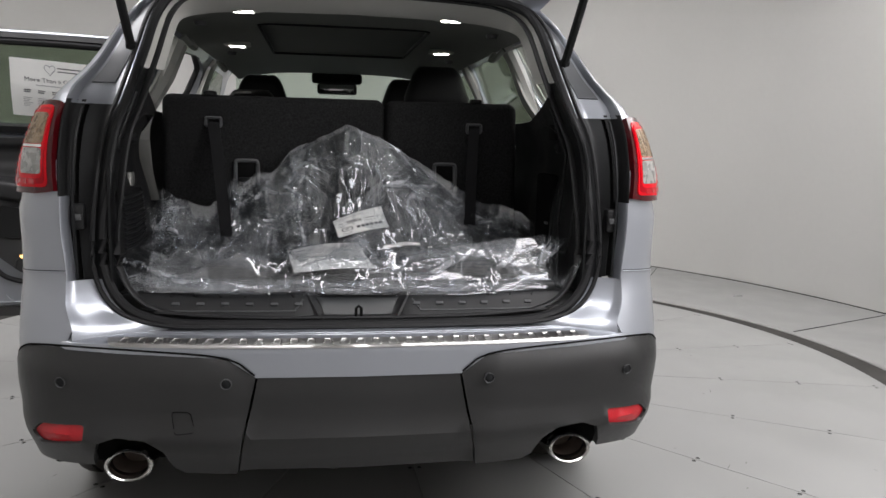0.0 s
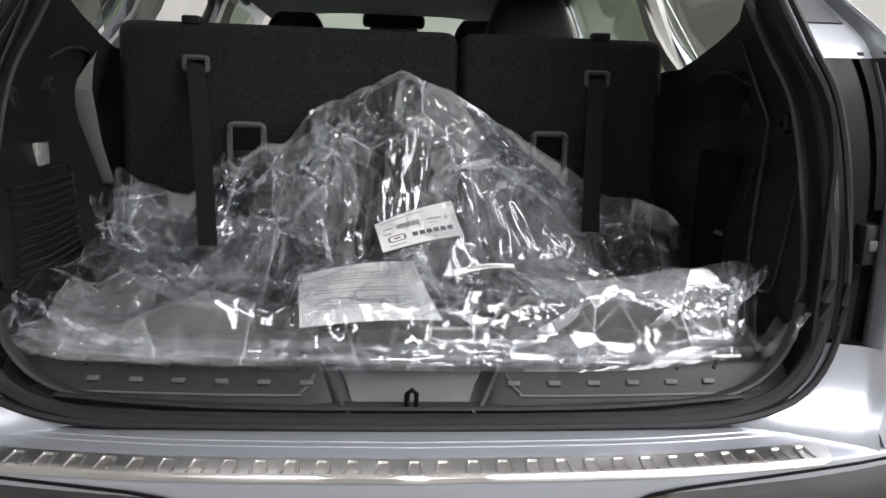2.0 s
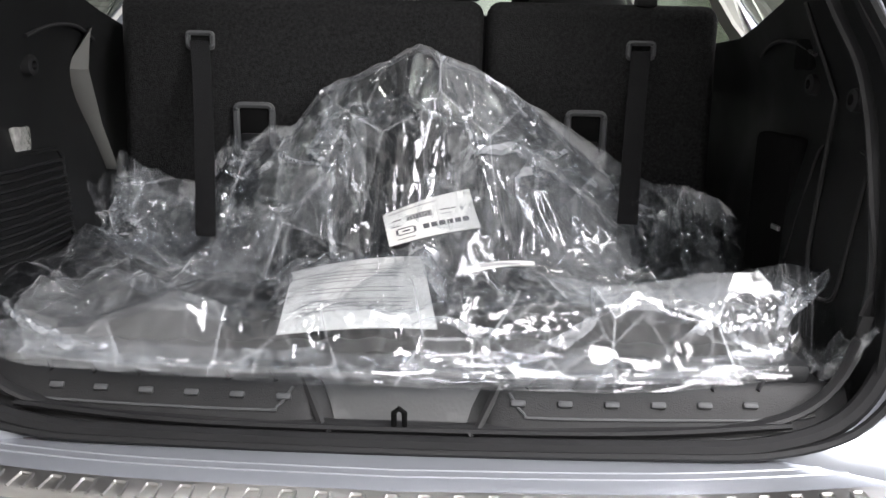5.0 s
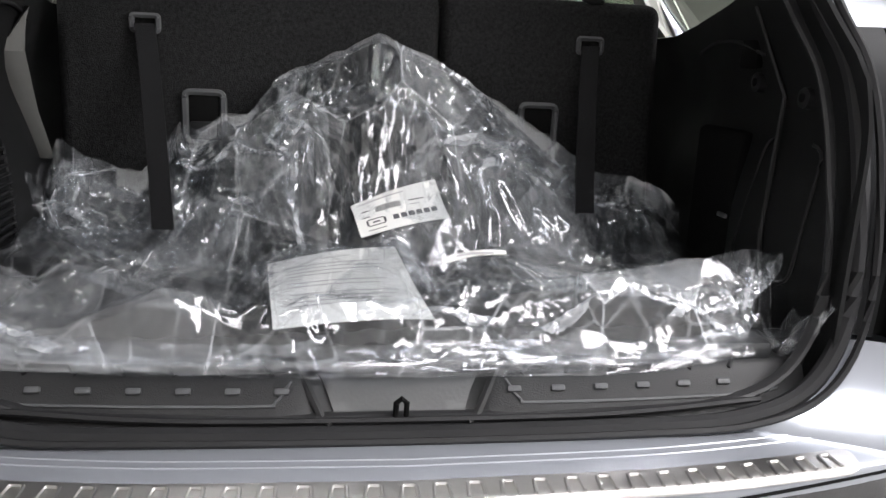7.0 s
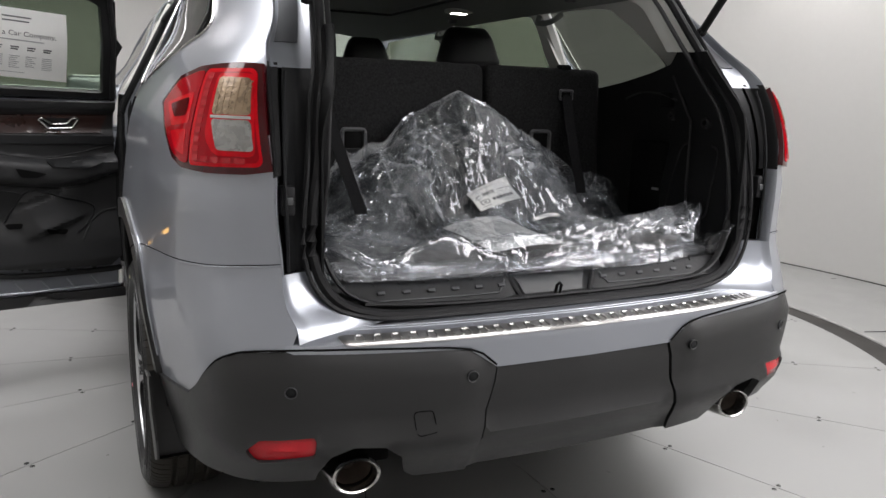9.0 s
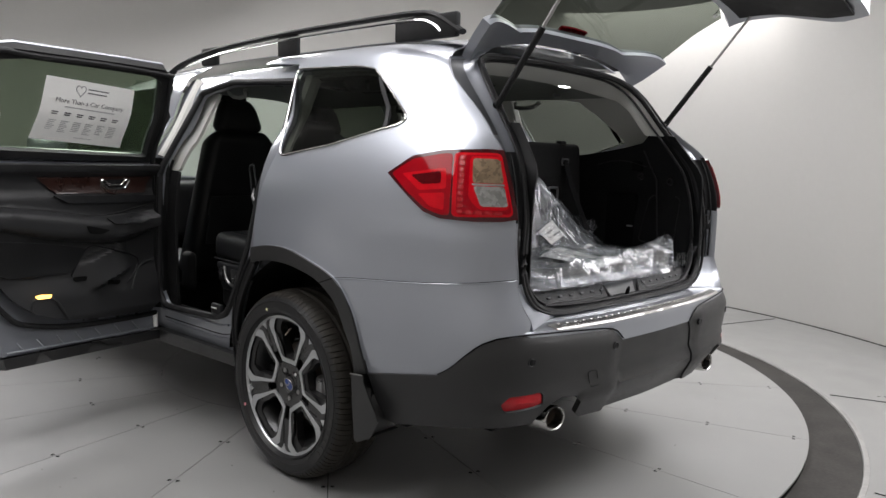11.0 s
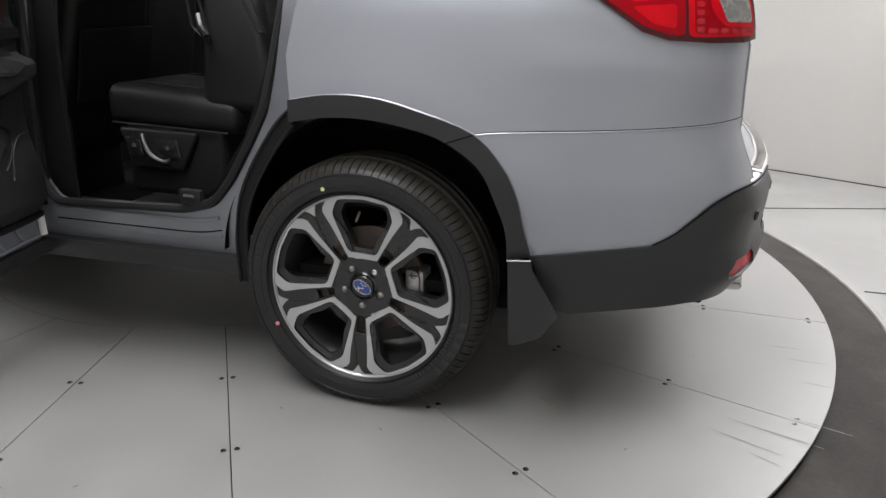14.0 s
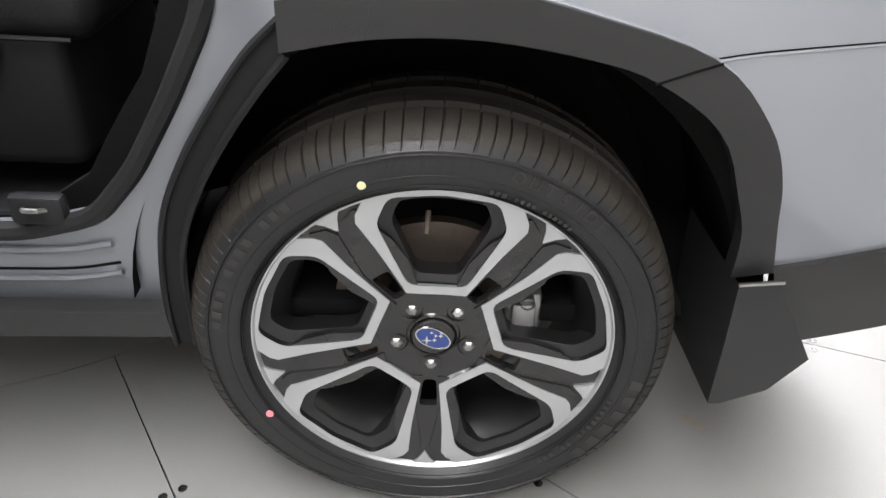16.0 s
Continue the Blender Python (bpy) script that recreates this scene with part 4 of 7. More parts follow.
    for (y, z, r) in ((.010, -.004, .009), (-.004, .006, .0045), (-.012, .006, .0045), (-.002, -.003, .0045), (-.013, .012, .004), (.002, .012, .004)):
        bm4 = bmesh.new()
        vs = [bm4.verts.new((face + .0102, y + (r if k % 2 == 0 else r * .3) * math.cos(k * math.pi / 4), z + (r if k % 2 == 0 else r * .3) * math.sin(k * math.pi / 4))) for k in range(8)]
        bm4.faces.new(vs)
        merge(star, bm4)
    part("cap_emblem_mark", star, CHROME, cap, smooth=0)
    # valve, brake disc and caliper
    part("valve", tube([(face + .03, .012, .225), (face + .006, .014, .200)], .004, 8), RUST, wheel)
    part("brake_disc", lathe([(.0, .06), (.0, .165), (.02, .165), (.02, .06)], 64, close=True), RUST, wheel)
    part("hub_carrier", lathe([(.03, .09), (-.05, .075), (-.055, .0001)], 32), TRIM, wheel)
    cal = box(-.035, .045, -.175, -.115, -.045, .055, .012)
    box(-.045, -.03, -.165, -.125, -.03, .04, .008, bm=cal)
    for z in (-.035, .045):
        merge(cal, lathe([(-.05, .012), (.03, .012)], 12, centre=(0, -.15, z)))
    part("brake_caliper", cal, CAST, wheel, "cast silver brake caliper")
    return wheel


WX = -.835
rear_left = make_wheel("wheel")
rear_left.parent = car
rear_left.matrix_basis = pose(WX, 0, .372)
tagged(rear_left, "dark alloy wheel with machined faces")
for x, y, turn in ((-WX, 0, 180), (WX, 2.89, 0), (-WX, 2.89, 180)):
    w = copy_thing(rear_left, pose(x, y, .372, 0, 0, turn))
    w.parent = car

# wheel housings: felt liners
for k in (1, -1):
    for y0, pair in ((0, True), (2.89, False)):
        bm = bmesh.new()
        rows = []
        for j in range(33):
            a = radians(4 + 172 * j / 32)
            lip = .462 + .043 * smooth01(.55, -.1, math.cos(a))
            rows.append([bm.verts.new((-k * x, y0 + r * math.cos(a), .40 + r * math.sin(a))) for x, r in ((.915, lip), (.88, min(lip, .47)), (.60, .47), (.55, .40), (.55, .1))])
        for r0, r1 in zip(rows, rows[1:]):
            for i in range(4):
                bm.faces.new((r0[i], r0[i + 1], r1[i + 1], r1[i]))
        part("wheel_liner", bm, LINER, car, "black felt wheel housing liner")

# mud flap behind the rear wheel: outer face and a wide inner wall behind the tyre
for k in (1, -1):
    face = [(-.440, .520), (-.504, .527), (-.508, .50), (-.548, .44), (-.585, .378), (-.540, .305), (-.470, .272), (-.452, .272), (-.446, .40)]
    ring = [Vector((-.957 + .010 * smooth01(.45, .28, z), y, z)) for y, z in face]
    deep = [Vector((-.735, y + .012, max(z, .215 + .4 * abs(y + .46)))) for y, z in face]
    bm = bmesh.new()
    outer, mid, inner_ring = [bm.verts.new(p) for p in ring], [bm.verts.new(p + Vector((.006, .0, 0))) for p in ring], [bm.verts.new(p) for p in deep]
    bm.faces.new(outer)
    n = len(face)
    for r0, r1 in ((outer, mid),):
        for i in range(n):
            bm.faces.new((r0[i], r0[(i + 1) % n], r1[(i + 1) % n], r1[i]))
    for i in (6, 7, 8):
        j = (i + 1) % n
        bm.faces.new((mid[i], mid[j], inner_ring[j], inner_ring[i]))
    bmesh.ops.delete(bm, geom=[v for v in bm.verts if not v.link_faces], context="VERTS")
    flap = part("mud_flap", bm if k > 0 else flipped(bm), CLAD, car, "moulded black mud flap", smooth=28)
    trim = tube([(-.9595, y, z) for y, z in ((-.438, .521), (-.47, .5245), (-.503, .528))], .0028, 6)
    part("flap_edge", trim if k > 0 else flipped(trim), STEEL, flap, "bright upper edge of the flap")

# solid black blocks that stand for the shade behind the exhaust tips
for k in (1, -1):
    part("exhaust_recess_shade", box(min(k * .45, k * .78), max(k * .45, k * .78), -.955, -.86, .40, .545, .01), GAP, car)

# exhausts
for k in (1, -1):
    c = Vector((-.572 * k, -1.058, .430))
    bm = lathe([(.006, .0410), (-.002, .0425), (-.005, .0465), (-.002, .0500), (.004, .0515), (.03, .0515), (.20, .049), (.20, .041), (.02, .041), (.006, .0410)], 40, "Y")
    moved(bm, Matrix.Translation(c) @ Matrix.Rotation(radians(-6), 4, "X") @ Matrix.Diagonal((1.15, 1, .81, 1)))
    ex = part("exhaust_tip", bm, TIP, car, "oval polished exhaust tip")
    part("exhaust_pipe", tube([c + Vector((0, .10, .0)), c + Vector((0, .34, .01))], .036, 16), RUST, ex)
    part("exhaust_inside", moved(lathe([(.03, .0405), (.19, .0405), (.19, .0002)], 24, "Y"), Matrix.Translation(c) @ Matrix.Diagonal((1.13, 1, .79, 1))), RUST, ex)

# ---- cargo bay and cabin ----
bay = box(-.66, .66, -.895, -.30, .80, .838, .004)
part("cargo_floor", bay, CARPET, car, "black carpeted cargo floor")
# sill trim: a shelf behind the seal, a raised panel with pads on each side of the latch recess
def sill(u, v):
    """u across, v from the seal up and inwards (0 to .12)."""
    t = v / .12
    curve = .030 * (u / .6) ** 2
    dip = smooth01(.130, .100, abs(u)) * smooth01(.15, .4, t)
    step = .006 * smooth01(.150, .165, abs(u) + .25 * v) * smooth01(.020, .030, v) * smooth01(.60, .57, abs(u))
    return Vector((u, -.984 + curve + .055 * t + .010 * dip, .772 + .062 * smooth01(0, .9, t) - .010 * dip + step))


sill_ob = part("sill_trim", sheet([(-.61, 0), (.61, 0), (.61, .20), (-.61, .20)], sill, .012, (), .004, core=(0, 0, .5)), SILL, car, "black plastic sill trim with raised pads")
for k in (-1, 1):
    for i in range(6):
        u = k * (.157 + i * .063)
        p = sill(u, .060)
        part("sill_pad", moved(box(-.010, .010, -.0045, .0045, -.003, .005, .0025), Matrix.Translation(p) @ Matrix.Rotation(radians(48), 4, "X")), BUCKLE, sill_ob)
        g = tube([sill(u + k * .012, .082) + Vector((0, 0, .001)), sill(u + k * .024, .112) + Vector((0, 0, .001))], .0035, 6)
        part("sill_rib", g, SILL, sill_ob)
    part("sill_edge", tube([sill(k * u, v) + Vector((0, -.001, .001)) for u, v in smooth_line([(.56, .046), (.50, .040), (.20, .040), (.165, .046), (.145, .075)], 4)], .0022, 6), BUCKLE, sill_ob)
    lip = [sill(k * u, v) + Vector((0, -.002, .002)) for u, v in ((.138, .118), (.104, .030), (.090, .016))]
    part("recess_wall", tube(lip, .006, 6), SILL, sill_ob)
rec = sheet([(-.082, .022), (.082, .022), (.112, .116), (-.112, .116)], lambda u, v: sill(u, v) + Vector((0, -.0035, .002)), .015, (), .003, core=(0, 0, .5))
part("latch_recess", rec, material("grey_latch_cover", (0.058, 0.059, 0.060), .5, bump=.2), sill_ob, "grey latch cover")
part("seal_lip", tube(smooth_line([(x, y + .012, z + .012) for x, y, z in ((-.52, -.972, .785), (-.30, -.984, .772), (0, -.988, .770), (.30, -.984, .772), (.52, -.972, .785))], 5), .005, 6), RUBBER, car)
lo = tube([(-.007, -.972, .778), (-.007, -.980, .808), (0, -.982, .815), (.007, -.980, .808), (.007, -.972, .778)], .004, 8)
part("latch_striker", lo, GAP, car, "black latch striker loop")

# cargo side trims: lower hard plastic with shelf, upper light pillar
trim_x = spline([-.96, -.90, -.70, -.45, -.25], [.618, .632, .648, .668, .69])
def cargo_side(y, z):
    x = trim_x(y) - .035 * smooth01(1.24, 1.0, z) * smooth01(-.95, -.75, y) - .07 * smooth01(1.15, 1.45, z)
    return Vector((-x, y + .55 * max(0, z - 1.27) * smooth01(-.5, -.95, y), z))


low = [(-.965, .80), (.06, .80), (.06, 1.322), (-.25, 1.328), (-.40, 1.345), (-.56, 1.37), (-.70, 1.395), (-.76, 1.43), (-.93, 1.425), (-.965, 1.25)]
ct = sheet(low, cargo_side, .03, (), .006, core=(-2, 0, 1))
cargo_right = part("cargo_side_trim", flipped(ct), CARGO, car, "black plastic cargo side trim")
cargo_left = part("cargo_side_trim", ct, CARGO, car, "black plastic cargo side trim")
# light trim arch round the upper opening
arch_pts = [p for p in smooth_line(SEAL, 6) if p[2] > 1.425]
arch_pts = [(x, y, z) for x, y, z in arch_pts] + [(-x, y, z) for x, y, z in arch_pts[-2::-1]]
bm = bmesh.new()
rows = []
for x, y, z in arch_pts:
    sx, up = x / .6, smooth01(1.55, 1.70, z)
    row = []
    for a, f in ((0, 0), (.012, .02), (.03, .07), (.045, .12), (.05, .17)):
        row.append(bm.verts.new((x - a * sx * (1 - up * .5), y + f * (.5 + .5 * up), z - a * up)))
    rows.append(row)
for r0, r1 in zip(rows, rows[1:]):
    for j in range(4):
        bm.faces.new((r0[j], r1[j], r1[j + 1], r0[j + 1]))
bmesh.ops.recalc_face_normals(bm, faces=bm.faces)
thicken(bm, .005, Vector((0, -.6, 9)))
part("opening_trim", bm, PILLAR, car, "light grey trim arch round the tail opening")
for i in range(11):
    z = .945 + i * .0135
    part("vent_slat", tube([cargo_side(y, z) + Vector((.004, 0, 0)) for y in (-.84, -.75, -.66, -.58)], .005, 6, flat=.6), SATIN, cargo_left)
part("vent_frame", tube([cargo_side(y, z) + Vector((.003, 0, 0)) for y, z in rounded([(-.88, 1.10), (-.57, 1.10), (-.57, .93), (-.88, .93)], .02)], .004, 6, closed=True), CARGO, cargo_left)
p = cargo_side(-.695, 1.125)
part("cargo_lamp", box(p.x - .004, p.x + .008, p.y - .024, p.y + .024, p.z - .02, p.z + .02, .005), CLEARLAMP, cargo_left, "small clear cargo lamp")
def trim_line(points, r, mat, mirror, name, parent, lift=.004):
    """A thin bead or groove along the side trim."""
    side = -1 if mirror else 1
    pts = [cargo_side(y, z) + Vector((lift, 0, 0)) for y, z in points]
    part(name, tube([(p.x * side, p.y, p.z) for p in pts], r, 6), mat, parent)


for mirror, side_ob in ((False, cargo_left), (True, cargo_right)):
    trim_line(smooth_line([(-.40, 1.29), (-.50, 1.31), (-.60, 1.306), (-.68, 1.285)], 4), .0035, SILL, mirror, "trim_bead", side_ob)
    trim_line(rounded([(-.70, 1.155), (-.66, .93), (-.84, .93), (-.86, 1.15)], .03) if mirror else [(-.93, .92), (-.90, .91), (-.55, .905)], .003, RUBBER, mirror, "trim_seam", side_ob)
    trim_line([(-.70, 1.36), (-.73, 1.22), (-.76, 1.0), (-.78, .86)] if mirror else [(-.885, 1.36), (-.90, 1.2), (-.905, .95)], .004, SILL, mirror, "trim_bead", side_ob)
q = cargo_side(-.56, 1.05)
# proud black blocks: the shade of the recess and hook pocket as colour
part("cargo_recess_shade", box(-q.x - .012, -q.x + .02, -.635, -.47, .90, 1.155, .012), GAP, cargo_right, "black block for the shade of a recess in the side trim")
part("recess_clip", box(-q.x - .016, -q.x - .010, -.625, -.595, .996, 1.004, .001), STEEL, cargo_right)
p = cargo_side(-.635, 1.30)
part("hook_pocket_shade", box(-p.x - .006, -p.x + .01, p.y - .028, p.y + .028, 1.262, 1.312, .006), GAP, cargo_right)
for y, z in ((-.645, 1.24), (-.80, 1.22)):
    p = cargo_side(y, z)
    part("bag_hook", lathe([(.0, .018), (.012, .016), (.014, .008), (.0, .007)], 20, centre=(p.x, p.y, p.z)), RUBBER, cargo_left)
    part("bag_hook", lathe([(.0, .018), (-.012, .016), (-.014, .008), (.0, .007)], 20, centre=(-p.x, p.y, p.z)), RUBBER, car)
part("belt_guide", tube([cargo_side(y, z) + Vector((.01, 0, 0)) for y, z in ((-.45, 1.31), (-.465, 1.235), (-.41, 1.13), (-.375, 1.04))], .02, 6, flat=.12), GREYWEB, car, "grey seat belt strap")
lining_side = sheet([(.90, 1.345), (1.15, 1.30), (1.6, 1.27), (2.02, 1.27), (2.075, 1.66), (.90, 1.66)], lambda s, z: skin(s, z, -.045), .05, [WINDOW[:]], .01)
part("quarter_lining", flipped(lining_side), PILLAR, car)
part("quarter_lining", lining_side, PILLAR, car, "pale grey trim round the rear side window")

# third row seat backs
def seat_back(x0, x1, name):
    bm = box(x0, x1, -.345, -.235, .90, 1.385, .028, 4)
    for v in bm.verts:
        v.co.y += .07 * (v.co.z - 1.3)
    ob = part(name, bm, CARPET, car, "charcoal carpeted third-row seat back")
    return ob


left_back, right_back = seat_back(-.613, .112, "third_row_seat_back"), seat_back(.118, .575, "third_row_seat_back")
part("seat_back_filler", box(.06, .17, -.30, -.24, .90, 1.36, .01), TRIM, left_back)


def back_y(z):
    return -.347 + .07 * (z - 1.3)


for x, ob, lean, drop, out in ((-.447, left_back, .062, .35, .20), (.420, right_back, -.04, .312, .17)):
    y = back_y(1.30)
    bk = tube([(x + u, y - .006, 1.298 + v) for u, v in rounded([(-.024, -.016), (-.024, .012), (.024, .012), (.024, -.016)], .006)], .0055, 6, closed=True)
    part("strap_buckle", bk, BUCKLE, ob, "grey plastic strap buckle")
    bm = bmesh.new()
    rows = []
    for i in range(15):
        t = i / 14
        c = Vector((x + lean * t, y - .012 - out * t ** 1.15, 1.295 - drop * t))
        rows.append([bm.verts.new(c + Vector((dx, dz, 0))) for dx, dz in ((-.0185, .0015), (.0185, .0015), (.0185, -.0015), (-.0185, -.0015))])
    for r0, r1 in zip(rows, rows[1:]):
        for j in range(4):
            bm.faces.new((r0[j], r0[(j + 1) % 4], r1[(j + 1) % 4], r1[j]))
    bm.faces.new(rows[0])
    bm.faces.new(rows[-1][::-1])
    part("pull_strap", bm, WEBBING, ob, "black webbing pull strap", smooth=20)
for x, ob in ((-.342, left_back), (.320, right_back)):
    y = back_y(1.14)
    fr = tube([(x + u, y - .003, 1.125 + v) for u, v in rounded([(-.036, -.05), (-.036, .048), (.036, .048), (.036, -.05)], .012)], .007, 6, closed=True)
    part("release_handle", fr, BUCKLE, ob, "grey release handle frame")
    part("handle_cup", box(x - .03, x + .03, y - .004, y + .006, 1.08, 1.168, .004), GAP, ob)
    part("handle_grip", box(x - .028, x + .028, y - .008, y + .002, 1.085, 1.118, .006), SATIN, ob)
for x in (-.46, .43):
    part("top_latch", box(x - .02, x + .02, -.335, -.30, 1.38, 1.397, .005), TRIM, left_back if x < 0 else right_back)

# cabin seats
def seat(x, y, lean=8, top=1.56, name="seat", w=.25, z0=.50):
    ob = new(name)
    ob.parent = car
    ob.matrix_basis = Matrix.Translation((x, y, 0))
    bm = box(-w, w, -.02, .50, z0 + .06, z0 + .20, .05, 4)
    part("seat_cushion", bm, LEATHER, ob)
    part("seat_base", box(-w + .03, w - .03, .0, .46, .36, z0 + .08, .03, 3), TRIM, ob)
    bm = box(-w + .01, w - .01, -.09, .05, z0 + .12, top - .17, .065, 6)
    for v in bm.verts:
        t = (v.co.z - z0) / .8
        v.co.y -= .16 * t
        v.co.x *= 1 - .16 * t * t - .18 * smooth01(top - .34, top - .17, v.co.z) ** 2
        v.co.y -= .02 * math.cos(v.co.x / w * 1.5) * (1 if v.co.y < -.05 else 0)
    part("backrest", bm, LEATHER, ob)
    bm = box(-.14, .14, -.245, -.135, top - .185, top, .052, 6)
    for v in bm.verts:
        v.co.x *= 1 - .30 * smooth01(top - .15, top, v.co.z)
        v.co.y += .02 * smooth01(top - .1, top, v.co.z)
    part("headrest", bm, LEATHER, ob)
    for dx in (-.06, .06):
        part("headrest_post", tube([(dx, -.18, top - .26), (dx, -.19, top - .15)], .006, 8), STEEL, ob)
    return ob


tagged(seat(.385, .50, top=1.565, name="second_row_seat"), "black leather second-row seat")


def slid_seat(x, y):
    """Second-row captain's seat, slid forward with its back upright; origin under the rear of the cushion."""
    ob = new("second_row_seat")
    ob.parent = car
    ob.matrix_basis = Matrix.Translation((x, y, 0))
    bm = box(-.25, .25, -.02, .51, .735, .875, .05, 5)
    for v in bm.verts:
        u = (v.co.y + .02) / .53
        v.co.z += (.012 * smooth01(.3, .9, u) - .020 * smooth01(.6, .0, u)) * (1 if v.co.z > .80 else .3)
        v.co.z -= .028 * math.exp(-(v.co.x / .16) ** 4) * (1 if v.co.z > .84 else 0)
        v.co.y += .02 * (1 - (v.co.x / .25) ** 2) * (1 if v.co.y > .4 else 0)
    part("seat_cushion", bm, LEATHER, ob)
    base = box(-.235, .235, .05, .45, .50, .76, .03, 3)
    part("seat_base", base, TRIM, ob)
    bm = box(-.245, .245, -.18, .13, .80, 1.30, .06, 5)
    for v in bm.verts:
        t = (v.co.z - .80) / .5
        v.co.y = .02 + (v.co.y - .02) * (1 - .40 * smooth01(.45, 1, t)) + .035 * t
        v.co.x *= 1 - .10 * t * t - .16 * smooth01(.7, 1, t) ** 2
    part("backrest", bm, LEATHER, ob)
    bm = box(-.135, .135, -.035, .065, 1.275, 1.455, .048, 6)
    for v in bm.verts:
        v.co.x *= 1 - .30 * smooth01(1.30, 1.455, v.co.z)
        v.co.y -= .05 * smooth01(1.27, 1.45, v.co.z)
    part("headrest", bm, LEATHER, ob)
    for dx in (-.06, .06):
        part("headrest_post", tube([(dx, .015, 1.22), (dx, .01, 1.30)], .006, 8), STEEL, ob)
    side = box(-.262, -.238, .14, .45, .600, .738, .012, 3)
    for v in side.verts:
        v.co.y -= .05 * smooth01(.70, .60, v.co.z) * (1 if v.co.y > .3 else -1.2)
    panel = part("seat_side_panel", side, SATIN, ob)
    for a, b in ((.205, .300), (.355, .420)):
        sw = box(-.2685, -.258, a, b, .640, .712, .008)
        for v in sw.verts:
            v.co.y += .22 * (v.co.z - .675)
        part("seat_switch", sw, RIMBLACK, panel)
        part("switch_mark", box(-.2705, -.2675, (a + b) / 2 - .008, (a + b) / 2 + .008, .672, .686, .001), BUCKLE, panel)
    part("seat_lever", tube(smooth_line([(-.27, .350, .722), (-.276, .335, .68), (-.276, .31, .648), (-.272, .27, .632), (-.27, .245, .636)], 4), .0075, 8), STEEL, ob, "grey seat lever")
    for k in (-1, 1):
        part("cushion_seam", tube([(k * .165, .02, .868), (k * .170, .25, .880), (k * .160, .46, .884), (k * .155, .515, .84)], .0035, 6), SATIN, ob)
    part("cushion_piping", tube([(-.250, .02, .742), (-.255, .25, .748), (-.252, .48, .752)], .0045, 6), SATIN, ob)
    guide = part("belt_guide", tube([(-.248, u, z) for u, z in rounded([(.065, 1.030), (.130, 1.080), (.155, 1.230), (.120, 1.240)], .015)], .006, 6, closed=True), SATIN, ob, "black guide frame on the seat side")
    part("recline_lever", tube([(-.252, .10, 1.12), (-.272, .085, 1.085), (-.272, .065, 1.055)], .013, 8), RIMBLACK, guide)
    part("back_slot", tube([(-.247, u, z) for u, z in rounded([(-.135, 1.075), (-.110, 1.070), (-.055, 1.17), (-.080, 1.18)], .008)], .004, 6, closed=True), SATIN, ob)
    return ob


two = tagged(slid_seat(-.40, .57), "black leather second-row seat slid forward")
tagged(seat(-.41, 1.42, top=1.575, name="front_seat", w=.28), "black leather front seat")
tagged(seat(.385, 1.72, top=1.60, name="front_seat"), "black leather front seat")
# cover low on the side of the front seat, pocket on its back
lobe = box(-.715, -.665, 1.195, 1.305, .56, .765, .030, 4)
part("recline_cover", lobe, TRIM, car, "rounded black cover at the front seat's hinge")
pocket = box(-.60, -.21, -.008, .004, .80, 1.06, .006, 2)
for v in pocket.verts:
    v.co.y += 1.302 - .16 * (v.co.z - .50) / .8 + .01 * math.cos((v.co.x + .405) / .195 * 1.4) * -1
part("seat_pocket", pocket, LEATHER, car, "leather pocket on the front seat's back")
part("floor_carpet", box(-.86, .86, -.25, 2.9, .36, .40, .01), LINER, car, "black cabin floor carpet")
part("floor_mat", box(-.80, -.25, .45, 1.15, .40, .418, .008), MAT, car, "ribbed black cabin mat")

# headliner with sunroof shade, lamps and grab handles
def liner(x, y):
    return Vector((x, y, 1.668 - .055 * (abs(x) / .60) ** 4 + roof_drop(y) * .25))


shade = rounded([(-.33, .0), (.31, .0), (.31, 1.0), (-.33, 1.0)], .04)
part("headliner", sheet([(-.60, -.46), (.60, -.46), (.60, 2.0), (-.60, 2.0)], liner, .07, [shade], .012, core=(0, .6, 3)), HEADLINER, car, "grey cloth headliner")
part("sunroof_shade", sheet(shade, lambda x, y: liner(x, y) + Vector((0, 0, .012)), .08, (), .006, core=(0, .6, 3)), HEADLINER, car, "grey sunroof shade")
part("shade_edge", tube([liner(x, y) for x, y in shade], .006, 6, closed=True), TRIM, car)
for x, y in ((-.345, -.40), (.325, -.40), (-.455, .50), (.43, .50)):
    p = liner(x, y)
    lamp = part("cabin_lamp", box(x - .055, x + .055, y - .032, y + .032, p.z - .016, p.z + .002, .006), PILLAR, car, "lit rectangular cabin lamp")
    part("lamp_lens", box(x - .032, x + .032, y - .018, y + .018, p.z - .020, p.z - .015, .003), LAMPGLOW, lamp)
for k in (1, -1):
    for y in (.02, .95):
        h = tube([(k * .585, y - .08, 1.60), (k * .565, y - .06, 1.575), (k * .56, y, 1.568), (k * .565, y + .06, 1.575), (k * .585, y + .08, 1.60)], .011, 8)
        part("grab_handle", h, HEADLINER, car)
        part("coat_hook", lathe([(0, .022), (-.014, .018), (-.015, .001)], 16, "Z", (k * .50, y - .25, 1.63)), BUCKLE, car)
